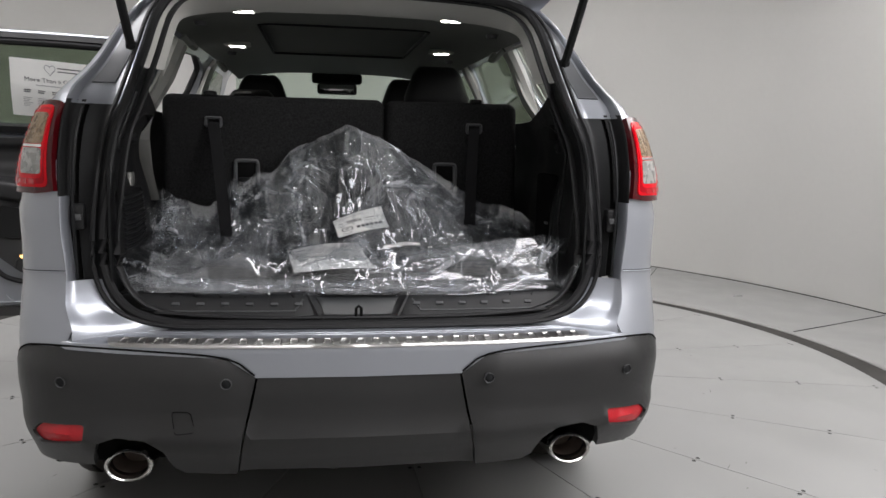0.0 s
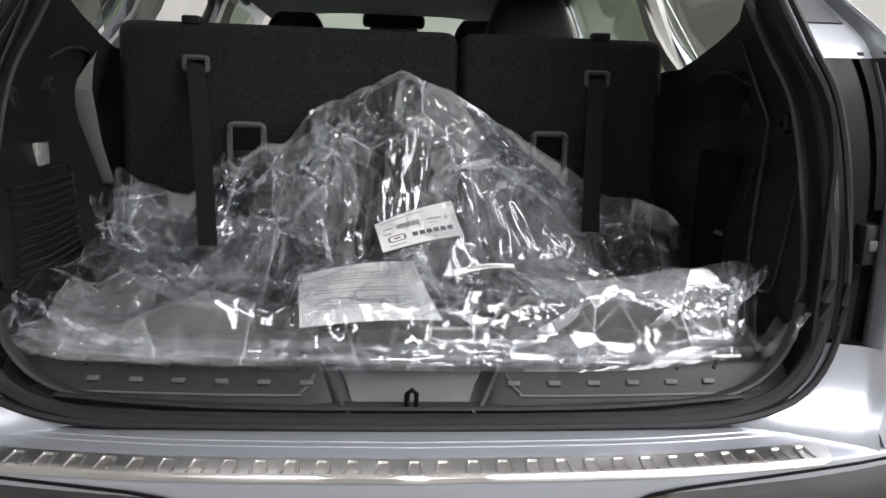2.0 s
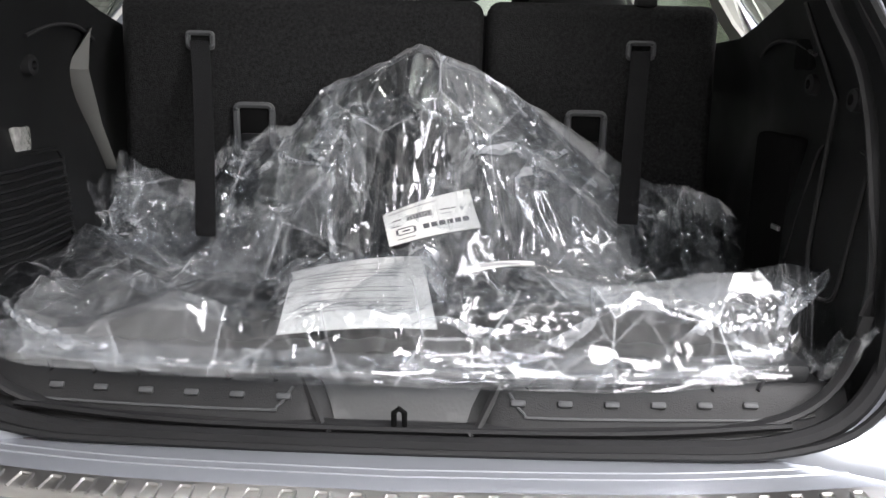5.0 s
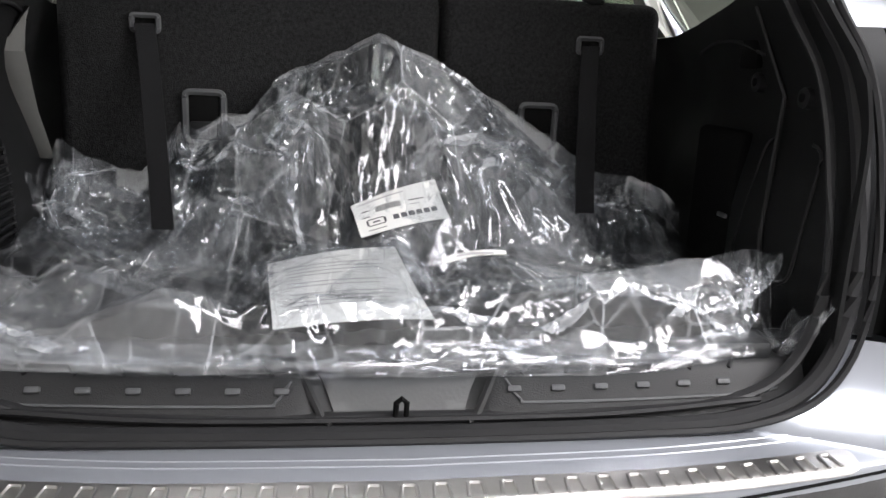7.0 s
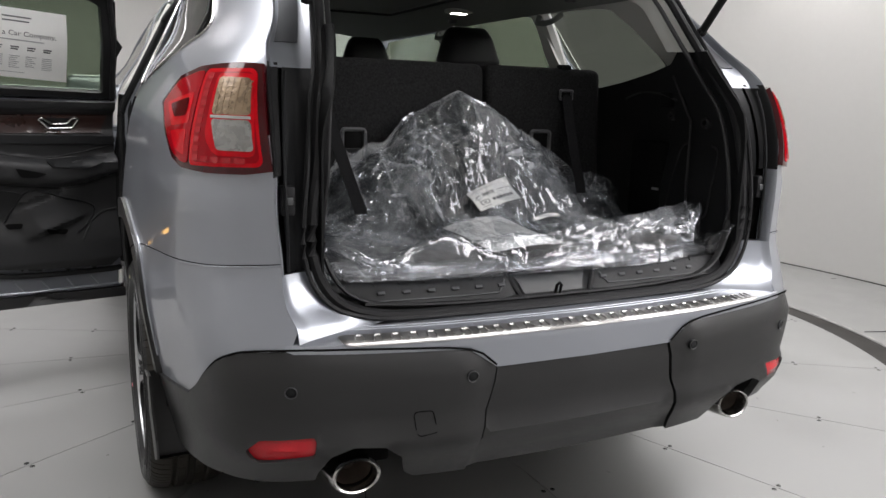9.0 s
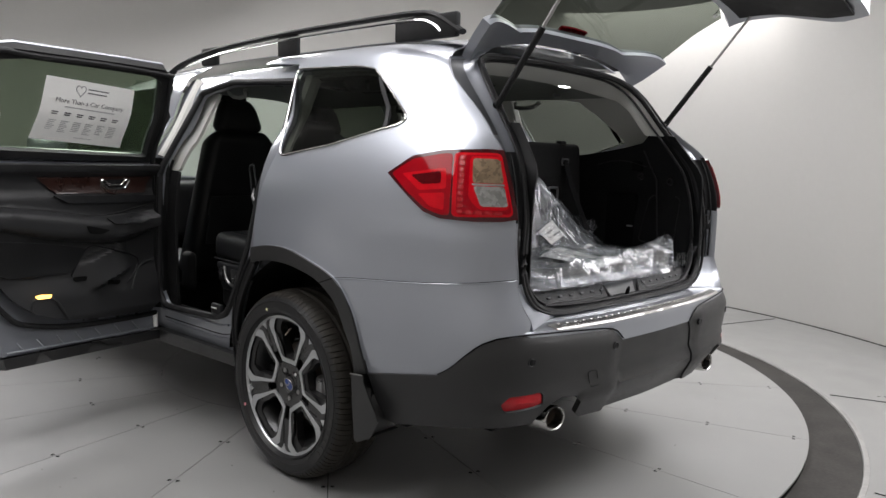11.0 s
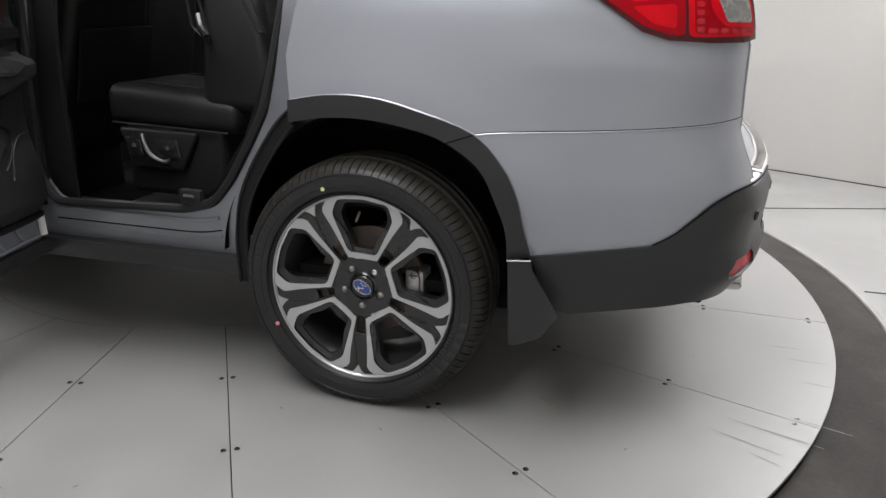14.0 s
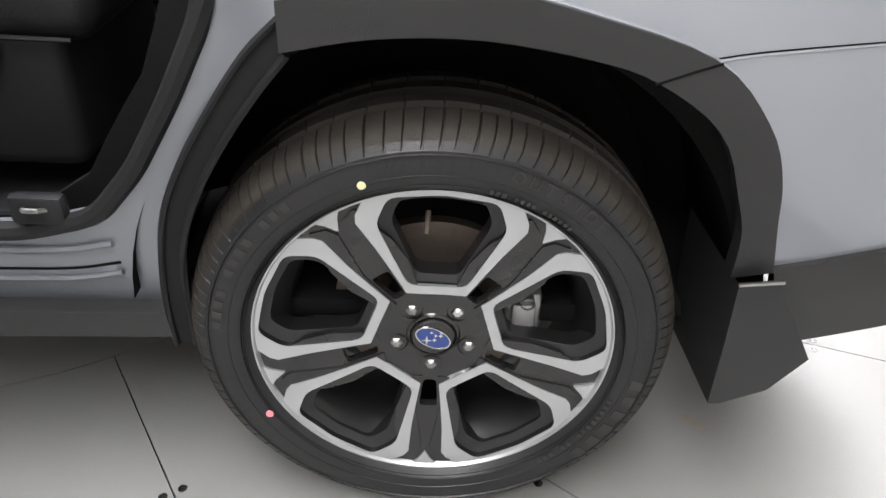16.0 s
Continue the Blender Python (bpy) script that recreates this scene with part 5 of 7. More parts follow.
# windscreen, mirror, dashboard
part("windscreen", sheet([(-.62, 0), (.62, 0), (.70, 1.0), (-.70, 1.0)], lambda u, v: Vector((u, 2.12 + .85 * v - .16 * (u / .7) ** 2, 1.70 - .62 * v)), .12, (), .005, core=(0, .6, .9)), CLEARGLASS, car, "clear windscreen").visible_shadow = False
part("dashboard", box(-.72, .72, 2.25, 2.75, .70, 1.08, .06, 3), TRIM, car, "black dashboard")
part("front_bulkhead", box(-.80, .80, 2.75, 2.82, .35, 1.06, .01), TRIM, car)
mir = part("rear_view_mirror", box(-.125, .125, 2.04, 2.07, 1.53, 1.60, .018, 3), TRIM, car, "black rear view mirror")
part("mirror_glass", box(-.11, .11, 2.035, 2.0395, 1.538, 1.592, .001), CHROME, mir)
part("mirror_housing", box(-.16, .16, 2.05, 2.13, 1.60, 1.665, .02, 3), TRIM, mir)
for x in (-.40, .40):
    part("sun_visor", box(x - .19, x + .19, 1.93, 2.08, 1.668, 1.685, .006), HEADLINER, car)

# ---- floor mats in a clear plastic bag ----
def chord(xs, ys):
    """Straight lines from value to value."""
    return lambda x: float(np.interp(x, xs, ys))


back_line = chord([-.68, -.64, -.606, -.553, -.459, -.442, -.383, -.356, -.305, -.256, -.20, -.141, -.012, .116, .272, .385, .454, .525, .587, .64, .68],
                   [.92, .97, 1.083, 1.046, 1.02, 1.037, 1.114, 1.10, 1.131, 1.136, 1.206, 1.234, 1.296, 1.246, 1.149, 1.081, 1.039, 1.034, 1.012, .96, .91])
front_line = spline([-.68, -.60, -.50, -.30, -.18, 0, .14, .29, .45, .57, .66], [-.80, -.885, -.935, -.962, -.968, -.966, -.960, -.952, -.925, -.885, -.83])
SHEET_CARD = [(-.197, -.690, .914), (.013, -.635, .930), (.047, -.928, .900), (-.169, -.939, .894)]
LABEL_CARD = [(-.061, -.558, .976), (.092, -.520, 1.020), (.114, -.580, .962), (-.043, -.622, .936)]


def card_height(x, y, c, grow):
    """Height of a paper's plane where (x, y) lies over it, else nothing."""
    tl, tr, br, bl = c
    ux, uy, vx, vy = tr[0] - tl[0], tr[1] - tl[1], bl[0] - tl[0], bl[1] - tl[1]
    q = ux * vy - uy * vx
    dx, dy = x - tl[0], y - tl[1]
    u, v = (dx * vy - dy * vx) / q, (ux * dy - uy * dx) / q
    if -grow < u < 1 + grow and -grow < v < 1 + grow:
        return tl[2] + u * (tr[2] - tl[2]) + v * (bl[2] - tl[2])
    return 0.0


def pile(x, y):
    """Height of the mats below the film: flat stack, and one mat leaning up to a peak."""
    base = .884 + .010 * math.sin(x * 5 + 1)
    foot = -.655 + (.35 * (x - .09) if x > .09 else .25 * (.09 - x))
    t = min(max((y - foot) / (-.41 - foot), 0.0), 1.0)
    lean = max(0.0, back_line(x) - .014 - .04 * smooth01(.16, .40, abs(x)) - base)
    h = base + lean * t
    under = card_height(x, y, LABEL_CARD, .08)
    return min(h, under - .006) if under else h


PULLED = [(-.012, -.405, -.065, -.60, .018, .026), (.010, -.405, -.020, -.58, .012, .016), (-.14, -.41, -.115, -.60, .016, .022), (-.20, -.41, -.17, -.54, .014, .016),
          (.012, -.41, .20, -.66, .016, .022), (.03, -.41, .33, -.62, .014, .018), (.10, -.42, .42, -.58, .012, .012), (.12, -.62, .52, -.78, .014, .012),
          (.16, -.68, .50, -.84, .012, .010), (-.60, -.60, -.20, -.90, .020, .022), (-.58, -.70, -.24, -.93, .016, .016), (-.50, -.58, -.16, -.80, .012, .012),
          (-.38, -.42, -.26, -.56, .012, .018), (-.30, -.42, -.16, -.56, .012, .016), (-.60, -.42, -.50, -.54, .012, .018), (-.46, -.44, -.30, -.52, .010, .014),
          (-.10, -.62, -.24, -.74, .014, .018), (.22, -.60, .40, -.56, .012, .012)]


def bed(x, y):
    """What holds the film up: mats, papers, trapped air along the hem and at the ends."""
    f = front_line(x)
    h = pile(x, y) + .004
    wob = .016 * noise.noise(Vector((x * 4, 0, 3)))
    h += .016 * max(0.0, 1 - abs(y - f - .045 - wob) / .03)
    h += (.030 + .055 * smooth01(.10, .56, x)) * smooth01(-.02, .10, x) * max(0.0, 1 - abs(y - f - .060 - wob) / .055)
    for k, (at, size) in enumerate(((.016, .011), (.034, .009))):
        h += size * max(0.0, 1 - abs(y - f - at - .010 * math.sin(x * 7 + k * 2) - .5 * wob) / .012)
    h += .045 * smooth01(-.40, -.60, x) * math.exp(-((y - f - .10) / .07) ** 2)
    h += .060 * max(0.0, 1 - math.hypot((x + .58) / .16, (y + .63) / .13))
    line = (x + .58) * .37 + (y + .63) * .34
    h += .030 * max(0.0, 1 - abs(line) / .035) * smooth01(-.62, -.5, x) * smooth01(-.18, -.3, x)
    # sharp pulled folds: from the peak, and slanting across the ends
    for x1, y1, x2, y2, wide, high in PULLED:
        dx, dy = x2 - x1, y2 - y1
        q = math.hypot(dx, dy)
        t = ((x - x1) * dx + (y - y1) * dy) / q ** 2
        if -.05 < t < 1.05:
            d = abs((x - x1) * dy - (y - y1) * dx) / q + .004 * math.sin(t * 9 + x1 * 30)
            h += high * max(0.0, 1 - max(d, 0.0) / wide) * smooth01(-.05, .12, t) * smooth01(1.05, .8, t)
    for c in (SHEET_CARD, LABEL_CARD):
        h = max(h, card_height(x, y, c, .06) + .009)
    edge = smooth01(0, .022, y - f)
    return max(.843 + (h - .843) * edge, .843)


def chance(i, j, k):
    q = math.sin(i * 127.1 + j * 311.7 + k * 74.7) * 43758.5453
    return (q - math.floor(q)) * 2 - 1


def facets(x, y, k):
    """Flat facets meeting in straight creases, -1 to 1, about one unit wide."""
    u, v = x - y / 1.732, y * 1.1547
    i, j = math.floor(u), math.floor(v)
    u, v = u - i, v - j
    if u + v < 1:
        return chance(i, j, k) * (1 - u - v) + chance(i + 1, j, k) * u + chance(i, j + 1, k) * v
    return chance(i + 1, j + 1, k) * (u + v - 1) + chance(i, j + 1, k) * (1 - u) + chance(i + 1, j, k) * (1 - v)


def grain(x, y, k):
    """First creases of the film: fanning out from the peak, slanting at the ends, lengthwise along the front."""
    wx, wy = x + .02 * noise.noise(Vector((x * 6, y * 6, 1.7))), y + .02 * noise.noise(Vector((x * 6, y * 6, 8.3)))
    r, ang = math.hypot(wx, wy + .38), math.atan2(wy + .38, wx)
    front, left, low = smooth01(-.82, -.89, y), smooth01(-.10, -.20, x), smooth01(-.56, -.64, y)
    h = (1 - front) * (1 - left) * facets(ang * 5, r * 3.5, k + 4)
    h += (1 - front) * left * low * facets((.74 * wx - .68 * wy) * 2.5, (.68 * wx + .74 * wy) * 13, k + 9)
    h += (1 - front) * left * (1 - low) * facets((.93 * wx - .35 * wy) * 6, (.35 * wx + .93 * wy) * 15, k + 7)
    h += front * facets(wx * 1.8 + wy * 3, wy * 24 - wx * 1.5, k + 6)
    return h + .30 * (1 - .8 * front) * facets(wx * 13 + wy * 5, wy * 15, k + 3)


def slack(x, y):
    """How much longer the film is than its bed, across and along."""
    if card_height(x, y, SHEET_CARD, .02) and y > -.86 or card_height(x, y, LABEL_CARD, .05):
        return .006, .006
    front = smooth01(-.80, -.90, y)
    wing = smooth01(.10, .24, abs(x)) * smooth01(-.66, -.54, y)
    patch = .55 + max(0.0, .45 + 1.5 * noise.noise(Vector((x * 5, y * 6, 3.9))))
    ex = .060 + .12 * wing * patch - .025 * front
    ey = .060 + .12 * wing * patch + .030 * front * patch
    if -.06 < x - .25 * (y + .41) < .09 and y > -.62:
        ex, ey = ex * .3, ey * .2
    return ex, ey


def drape(seed, x0, x1, nx, ny, levels, lid, scale=1.0, lift=0.0, front=None):
    """Lays a film that is too long for its bed over it and lets it buckle into folds. Gives a grid of points."""
    rng = np.random.default_rng(seed)
    gx, gy = 420, 192
    tx, ty = np.linspace(-.70, .70, gx), np.linspace(-1.0, -.36, gy)
    table = np.array([[bed(float(x), float(y)) for y in ty] for x in tx]) + lift

    def floor_at(x, y):
        u = np.clip((x + .70) / 1.40 * (gx - 1), 0, gx - 1.001)
        v = np.clip((y + 1.0) / .64 * (gy - 1), 0, gy - 1.001)
        i, j = u.astype(int), v.astype(int)
        u, v = u - i, v - j
        return (table[i, j] * (1 - u) * (1 - v) + table[i + 1, j] * u * (1 - v) + table[i, j + 1] * (1 - u) * v + table[i + 1, j + 1] * u * v)

    def plan(n, m):
        xs = np.linspace(x0, x1, n)
        f = np.array([front_line(float(x)) if front is None else front + .03 * math.sin(float(x) * 17) for x in xs])
        b = np.array([-.392 - .006 * math.sin(float(x) * 22) for x in xs])
        t = np.linspace(0, 1, m) ** 1.3
        return np.repeat(xs[:, None], m, 1), f[:, None] + (b - f)[:, None] * t[None, :]

    p = None
    for level, loops in enumerate(levels):
        n, m = nx * 2 ** level + 1, ny * 2 ** level + 1
        X, Y = plan(n, m)
        rest = np.stack([X, Y, floor_at(X, Y)], 2)
        if p is None:
            p = rest.copy()
            start = np.array([[grain(float(x), float(y), seed) for x, y in zip(*row)] for row in zip(X, Y)])
            p[..., 2] += .012 + .014 * start
            p[..., :2] += rng.uniform(-.002, .002, (n, m, 2))
        else:
            q = np.zeros((n, m, 3))
            q[::2, ::2] = p
            q[1::2, ::2] = (p[1:] + p[:-1]) / 2
            q[:, 1::2] = (q[:, :-1:2] + q[:, 2::2]) / 2
            p = q + rng.uniform(-.0003, .0003, q.shape)
        ends = rest[:, (0, -1)].copy()
        ends[:, 1, 2] = [back_line(float(x)) for x in X[:, -1]]
        ends[:, 1, 2] += .007 * np.array([facets(float(x) * 30, .3, seed) for x in X[:, -1]])
        ex = np.array([[slack(float(x), float(y)) for y in Y[i, ::2 ** level]] for i, x in enumerate(X[:, 0])])
        ex = np.repeat(ex, 2 ** level, axis=1)[:, :m] * scale
        gain = 1 + ex
        fam = []
        for a, b, ax, k in ((np.s_[:-1, :], np.s_[1:, :], 0, 1.0), (np.s_[:, :-1], np.s_[:, 1:], 1, 1.0), (np.s_[:-1, :-1], np.s_[1:, 1:], 2, .6),
                            (np.s_[1:, :-1], np.s_[:-1, 1:], 2, .6), (np.s_[:-2, :], np.s_[2:, :], 0, .02 + .06 * level), (np.s_[:, :-2], np.s_[:, 2:], 1, .02 + .06 * level)):
            d = rest[b] - rest[a]
            g = gain[a]
            g = g[..., ax] if ax < 2 else (g[..., 0] + g[..., 1]) / 2
            fam.append((a, b, np.sqrt((d * d).sum(2)) * g, k))
        v = np.zeros_like(p)
        for loop in range(loops):
            v *= .90
            p = p + v
            old = p - v
            for _ in range(2):
                acc, cnt = np.zeros_like(p), np.full(p.shape[:2] + (1,), .01)
                for a, b, length, k in fam:
                    d = p[b] - p[a]
                    l = np.sqrt((d * d).sum(2)) + 1e-9
                    c = (k * .5 * (l - length) / l)[..., None] * d
                    acc[a] += c
                    acc[b] -= c
                    cnt[a] += k * .5
                    cnt[b] += k * .5
                p = p + acc / cnt * .8
                low = floor_at(p[..., 0], p[..., 1])
                low = np.maximum(low, .843)
                over = p[..., 2] - low
                room = .004 + lid * np.clip((-.41 - p[..., 1]) / .09, 0, 1)
                p[..., 2] = np.where(over < 0, low, np.where(over > room, low + room + (over - room) * .5, p[..., 2]))
                if front is None:
                    p[:, 0, 2] = np.clip(p[:, 0, 2], .843, .862)
                p[:, 0, 1] = p[:, 0, 1] * .7 + ends[:, 0, 1] * .3
                p[:, -1] = ends[:, 1]
                p[0, :, 0], p[-1, :, 0] = np.maximum(p[0, :, 0], x0), np.minimum(p[-1, :, 0], x1)
                p[..., 1] = np.minimum(p[..., 1], -.368)
                p[..., 1] = np.maximum(p[..., 1], -.985)
            v = np.clip(p - old, -.004, .004)
    return p


def cloth(p):
    """The grid of points as a mesh."""
    n, m = p.shape[:2]
    me = bpy.data.meshes.new("tmp")
    idx = np.arange(n * m).reshape(n, m)
    quads = np.stack([idx[:-1, :-1], idx[1:, :-1], idx[1:, 1:], idx[:-1, 1:]], 2).reshape(-1, 4)
    me.from_pydata(p.reshape(-1, 3).tolist(), [], quads.tolist())
    bm = bmesh.new()
    bm.from_mesh(me)
    bpy.data.meshes.remove(me)
    return bm


def height_sheet(fn, x0, x1, nx, yf, yb, ny, thick):
    """A sheet over a heightfield between a front and a back line."""
    bm = bmesh.new()
    rows = []
    for i in range(nx + 1):
        x = x0 + (x1 - x0) * i / nx
        a, b = yf(x), yb(x)
        rows.append([bm.verts.new((x, a + (b - a) * j / ny, fn(x, a + (b - a) * j / ny))) for j in range(ny + 1)])
    for r0, r1 in zip(rows, rows[1:]):
        for j in range(ny):
            bm.faces.new((r0[j], r1[j], r1[j + 1], r0[j + 1]))
    bmesh.ops.recalc_face_normals(bm, faces=bm.faces)
    thicken(bm, thick, Vector((0, -.7, -5)))
    return bm


pack = thing("floor_mat_package", "floor mats in a crumpled clear plastic bag on carpet", "floor mats", at=(0, -.7, .83))
inv = Matrix.Translation((0, .7, -.83))
mats = height_sheet(lambda x, y: pile(x, y) + .0022 * math.sin(x * 120) * (1 if y < -.5 else .3), -.56, .56, 160, lambda x: front_line(x) + .04, lambda x: -.402 - .03 * abs(x), 46, .02)
part("floor_mat", moved(mats, inv), MAT, pack, "folded black ribbed rubber mats", smooth=50)
low_mat = box(-.56, .56, -.915, -.45, .836, .866, .01)
part("floor_mat", moved(low_mat, inv), MAT, pack)
part("plastic_bag", moved(cloth(drape(4, -.665, .65, 88, 42, (160, 40, 20), .034)), inv), FILM, pack, "crumpled clear polythene bag", smooth=24)
part("plastic_bag_layer", moved(cloth(drape(17, -.65, .635, 76, 36, (140, 40), .024, .9, -.006)), inv), FILM, pack, "second layer of clear polythene", smooth=24)

for seed, x0, x1, n, y in ((23, -.66, -.12, 38, -.60), (31, .15, .58, 30, -.58)):
    part("plastic_bag_layer", moved(cloth(drape(seed, x0, x1, n, 26, (150, 40), .034, 1.1, .003, y)), inv), FOLD, pack, "gathered layer of milky polythene", smooth=24)


def frill(a, b, up, flare, n, seed, label=""):
    """A gathered, pleated end of the bag standing on the line from a to b."""
    a, b, up, flare = Vector(a), Vector(b), Vector(up), Vector(flare)
    bm = bmesh.new()
    rows = []
    for i in range(n + 1):
        u = i / n
        row = []
        for j in range(17):
            v = j / 16
            ragged = 1 + .5 * noise.noise(Vector((u * 5, 0, seed)))
            p = a.lerp(b, u) + up * (v * ragged) + (b - a) * ((u - .5) * .25 * v)
            p += flare * (v * v + .55 * v * facets(u * 6, v * 1.6, seed) + .35 * facets(u * 14, v * 4, seed + 3))
            row.append(bm.verts.new(p))
        rows.append(row)
    for r0, r1 in zip(rows, rows[1:]):
        for j in range(16):
            bm.faces.new((r0[j], r1[j], r1[j + 1], r0[j + 1]))
    part("bag_end", moved(bm, inv), FOLD, pack, label, smooth=22)


def hem(x0, x1, z, high, out, seed, label=""):
    """A long folded strip of film lying along the front of the bag."""
    bm = bmesh.new()
    rows = []
    n = int((x1 - x0) / .006)
    for i in range(n + 1):
        x = x0 + (x1 - x0) * i / n
        row = []
        for j in range(9):
            v = j / 8
            y = front_line(x) - .012 + out + .020 * v * v + .010 * facets(x * 4, v * 2.2, seed) + .003 * facets(x * 17 + v * 2, v * 5, seed + 2)
            row.append(bm.verts.new((x, y, max(.8425, z + high * v * (1 + .35 * facets(x * 5, .2, seed + 5)) + .004 * facets(x * 9, v * 3, seed + 1)))))
        rows.append(row)
    for r0, r1 in zip(rows, rows[1:]):
        for j in range(8):
            bm.faces.new((r0[j], r1[j], r1[j + 1], r0[j + 1]))
    part("bag_hem", moved(bm, inv), FOLD, pack, label, smooth=24)


hem(-.60, .56, .843, .022, -.006, 2, "milky folded hem of the bag")
hem(-.52, .60, .852, .026, .006, 5)
hem(-.58, .05, .858, .018, .012, 14)
frill((.575, -.925, .845), (.635, -.80, .845), (.022, -.015, .095), (.034, -.020, .0), 60, 2.0, "gathered end of the bag")
frill((.12, -.962, .842), (.27, -.960, .842), (.0, .012, .050), (.002, -.010, .0), 60, 9.0)
frill((-.665, -.70, .845), (-.60, -.90, .845), (-.006, .0, .085), (-.022, -.012, .0), 80, 3.0)
frill((-.60, -.90, .842), (-.40, -.945, .842), (.0, .01, .050), (.0, -.022, .0), 90, 7.0)
frill((-.655, -.47, .93), (-.56, -.42, .95), (.0, .01, .10), (.01, -.03, .0), 60, 8.0)
part("loose_string", moved(tube(smooth_line([(-.655, -.47, .95), (-.69, -.49, .985), (-.705, -.53, .96), (-.69, -.57, .915), (-.655, -.60, .905)], 6), .0012, 5), inv), FOLD, pack, "thin loop of loose plastic")
frill((.40, -.50, .95), (.52, -.47, .93), (.0, .012, .075), (.0, -.03, .0), 60, 6.0)


def flat_card(corners, name, label, lines, parent, title=None, lift=.002):
    """A sheet of paper spanned by its corners (top left, top right, bottom right, bottom left), with printed lines."""
    tl, tr, br, bl = [Vector(c) for c in corners]

    def at(u, v, up=0.0):
        p = tl.lerp(tr, u).lerp(bl.lerp(br, u), v)
        nrm = (tr - tl).cross(bl - tl).normalized()
        if nrm.z < 0:
            nrm = -nrm
        bend = .006 * math.sin(u * 3.1) + .003 * math.sin(v * 5 + u * 2)
        return p + nrm * (up + bend + lift)
    bm = bmesh.new()
    g = [[bm.verts.new(at(i / 10, j / 10)) for j in range(11)] for i in range(11)]
    for i in range(10):
        for j in range(10):
            bm.faces.new((g[i][j], g[i + 1][j], g[i + 1][j + 1], g[i][j + 1]))
    thicken(bm, .0006, Vector((0, -.7, -5)))
    ob = part(name, moved(bm, inv), PAPER, parent, label)
    for u0, u1, v0, v1, mat in lines:
        bm = bmesh.new()
        n = max(2, int((u1 - u0) * 10))
        row = [[bm.verts.new(at(u0 + (u1 - u0) * i / n, v, .0012)) for v in (v0, v1)] for i in range(n + 1)]
        for a, b in zip(row, row[1:]):
            bm.faces.new((a[0], b[0], b[1], a[1]))
        part("printed_bar", moved(bm, inv), mat, ob, smooth=0)
    if title:
        text, u, v, size = title
        g = letters(text, size)
        ex = (tr - tl).normalized()
        ey = -(bl - tl).normalized()
        ez = ex.cross(ey).normalized()
        ey = ez.cross(ex)
        o = at(u, v, .0016)
        part("printed_word", moved(g, inv @ Matrix(((ex.x, ey.x, ez.x, o.x), (ex.y, ey.y, ez.y, o.y), (ex.z, ey.z, ez.z, o.z), (0, 0, 0, 1)))), INK, ob, smooth=0)
    return ob


rows = [(.12, u1, v, v + .010, FAINT) for v, u1 in ((.20, .82), (.25, .84), (.30, .80), (.35, .52), (.45, .82), (.50, .76), (.60, .86), (.65, .84), (.70, .80), (.75, .60))]
flat_card(SHEET_CARD, "caution_sheet", "white printed caution sheet", rows, pack, ("CAUTION", .5, .12, .011), lift=.005)
rows = [(.05, .60, .12, .145, FAINT), (.08, .18, .36, .39, INK), (.62, .80, .36, .385, INK), (.62, .74, .46, .48, FAINT), (.08, .16, .52, .54, INK), (.10, .30, .88, .90, INK)]
rows += [(.24 + .011 * k, .24 + .011 * k + (.007 if k % 3 else .004), .32, .46, INK) for k in range(26)]
rows += [(.40 + .088 * k, .40 + .088 * k + .066, .63, .755, INK) for k in range(6)]
rows += [(.12, .30, .60, .625, INK), (.12, .30, .76, .785, INK), (.10, .125, .625, .76, INK), (.295, .32, .625, .76, INK), (.17, .25, .67, .71, INK)]
flat_card(LABEL_CARD, "parts_label", "white printed parts label", rows, pack, lift=.022)
flat_card([(.085, -.70, .932), (.20, -.665, .936), (.20, -.678, .934), (.085, -.713, .93)], "paper_slip", "narrow white paper slip", [(.2, .8, .35, .65, FAINT)], pack)

# ---- left door opening and the open rear door ----
OPENING = rounded([(2.045, 1.62), (2.015, 1.38), (2.03, 1.15), (2.055, 1.02), (2.085, .88), (2.145, .76), (2.205, .66), (2.28, .575), (2.39, .545), (2.88, .52), (2.932, .60), (2.93, 1.2), (2.86, 1.60), (2.6, 1.645)], .03, 3)
JAMB_OUT = [(1.95, 1.30), (1.965, 1.15), (1.985, 1.03), (1.98, .90), (2.05, .80), (2.12, .70), (2.185, .58), (2.215, .40), (2.9, .38), (3.06, .40), (3.06, 1.70), (2.4, 1.725), (2.06, 1.71)]


def jamb(s, z):
    return skin(s, z, -.010 - .024 * smooth01(1.98, 2.08, s))


jb = sheet(JAMB_OUT, jamb, .03, [OPENING], .03)
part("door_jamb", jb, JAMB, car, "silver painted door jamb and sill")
part("door_seal", tube([skin(s, z, -.032) for s, z in OPENING], .015, 8, closed=True), RUBBER, car, "black door opening seal")
part("pillar_lower_trim", sheet(rounded([(2.845, .50), (3.0, .50), (3.0, 1.22), (2.85, 1.22)], .02), lambda s, z: skin(s, z, -.085), .05, (), .015), TRIM, car, "black trim on the middle pillar")
part("pillar_upper_trim", sheet(rounded([(2.85, 1.225), (3.0, 1.225), (2.93, 1.63), (2.79, 1.63)], .02), lambda s, z: skin(s, z, -.085), .05, (), .015), PILLAR, car, "pale trim on the middle pillar")
inner_side = sheet([(2.24, .40), (3.1, .40), (3.1, .505), (2.44, .515), (2.31, .60), (2.20, .78), (2.12, 1.0), (2.07, 1.25), (1.95, 1.25), (1.98, .95), (2.10, .83), (2.20, .65)], lambda s, z: skin(s, z, -.10), .06, (), .01)
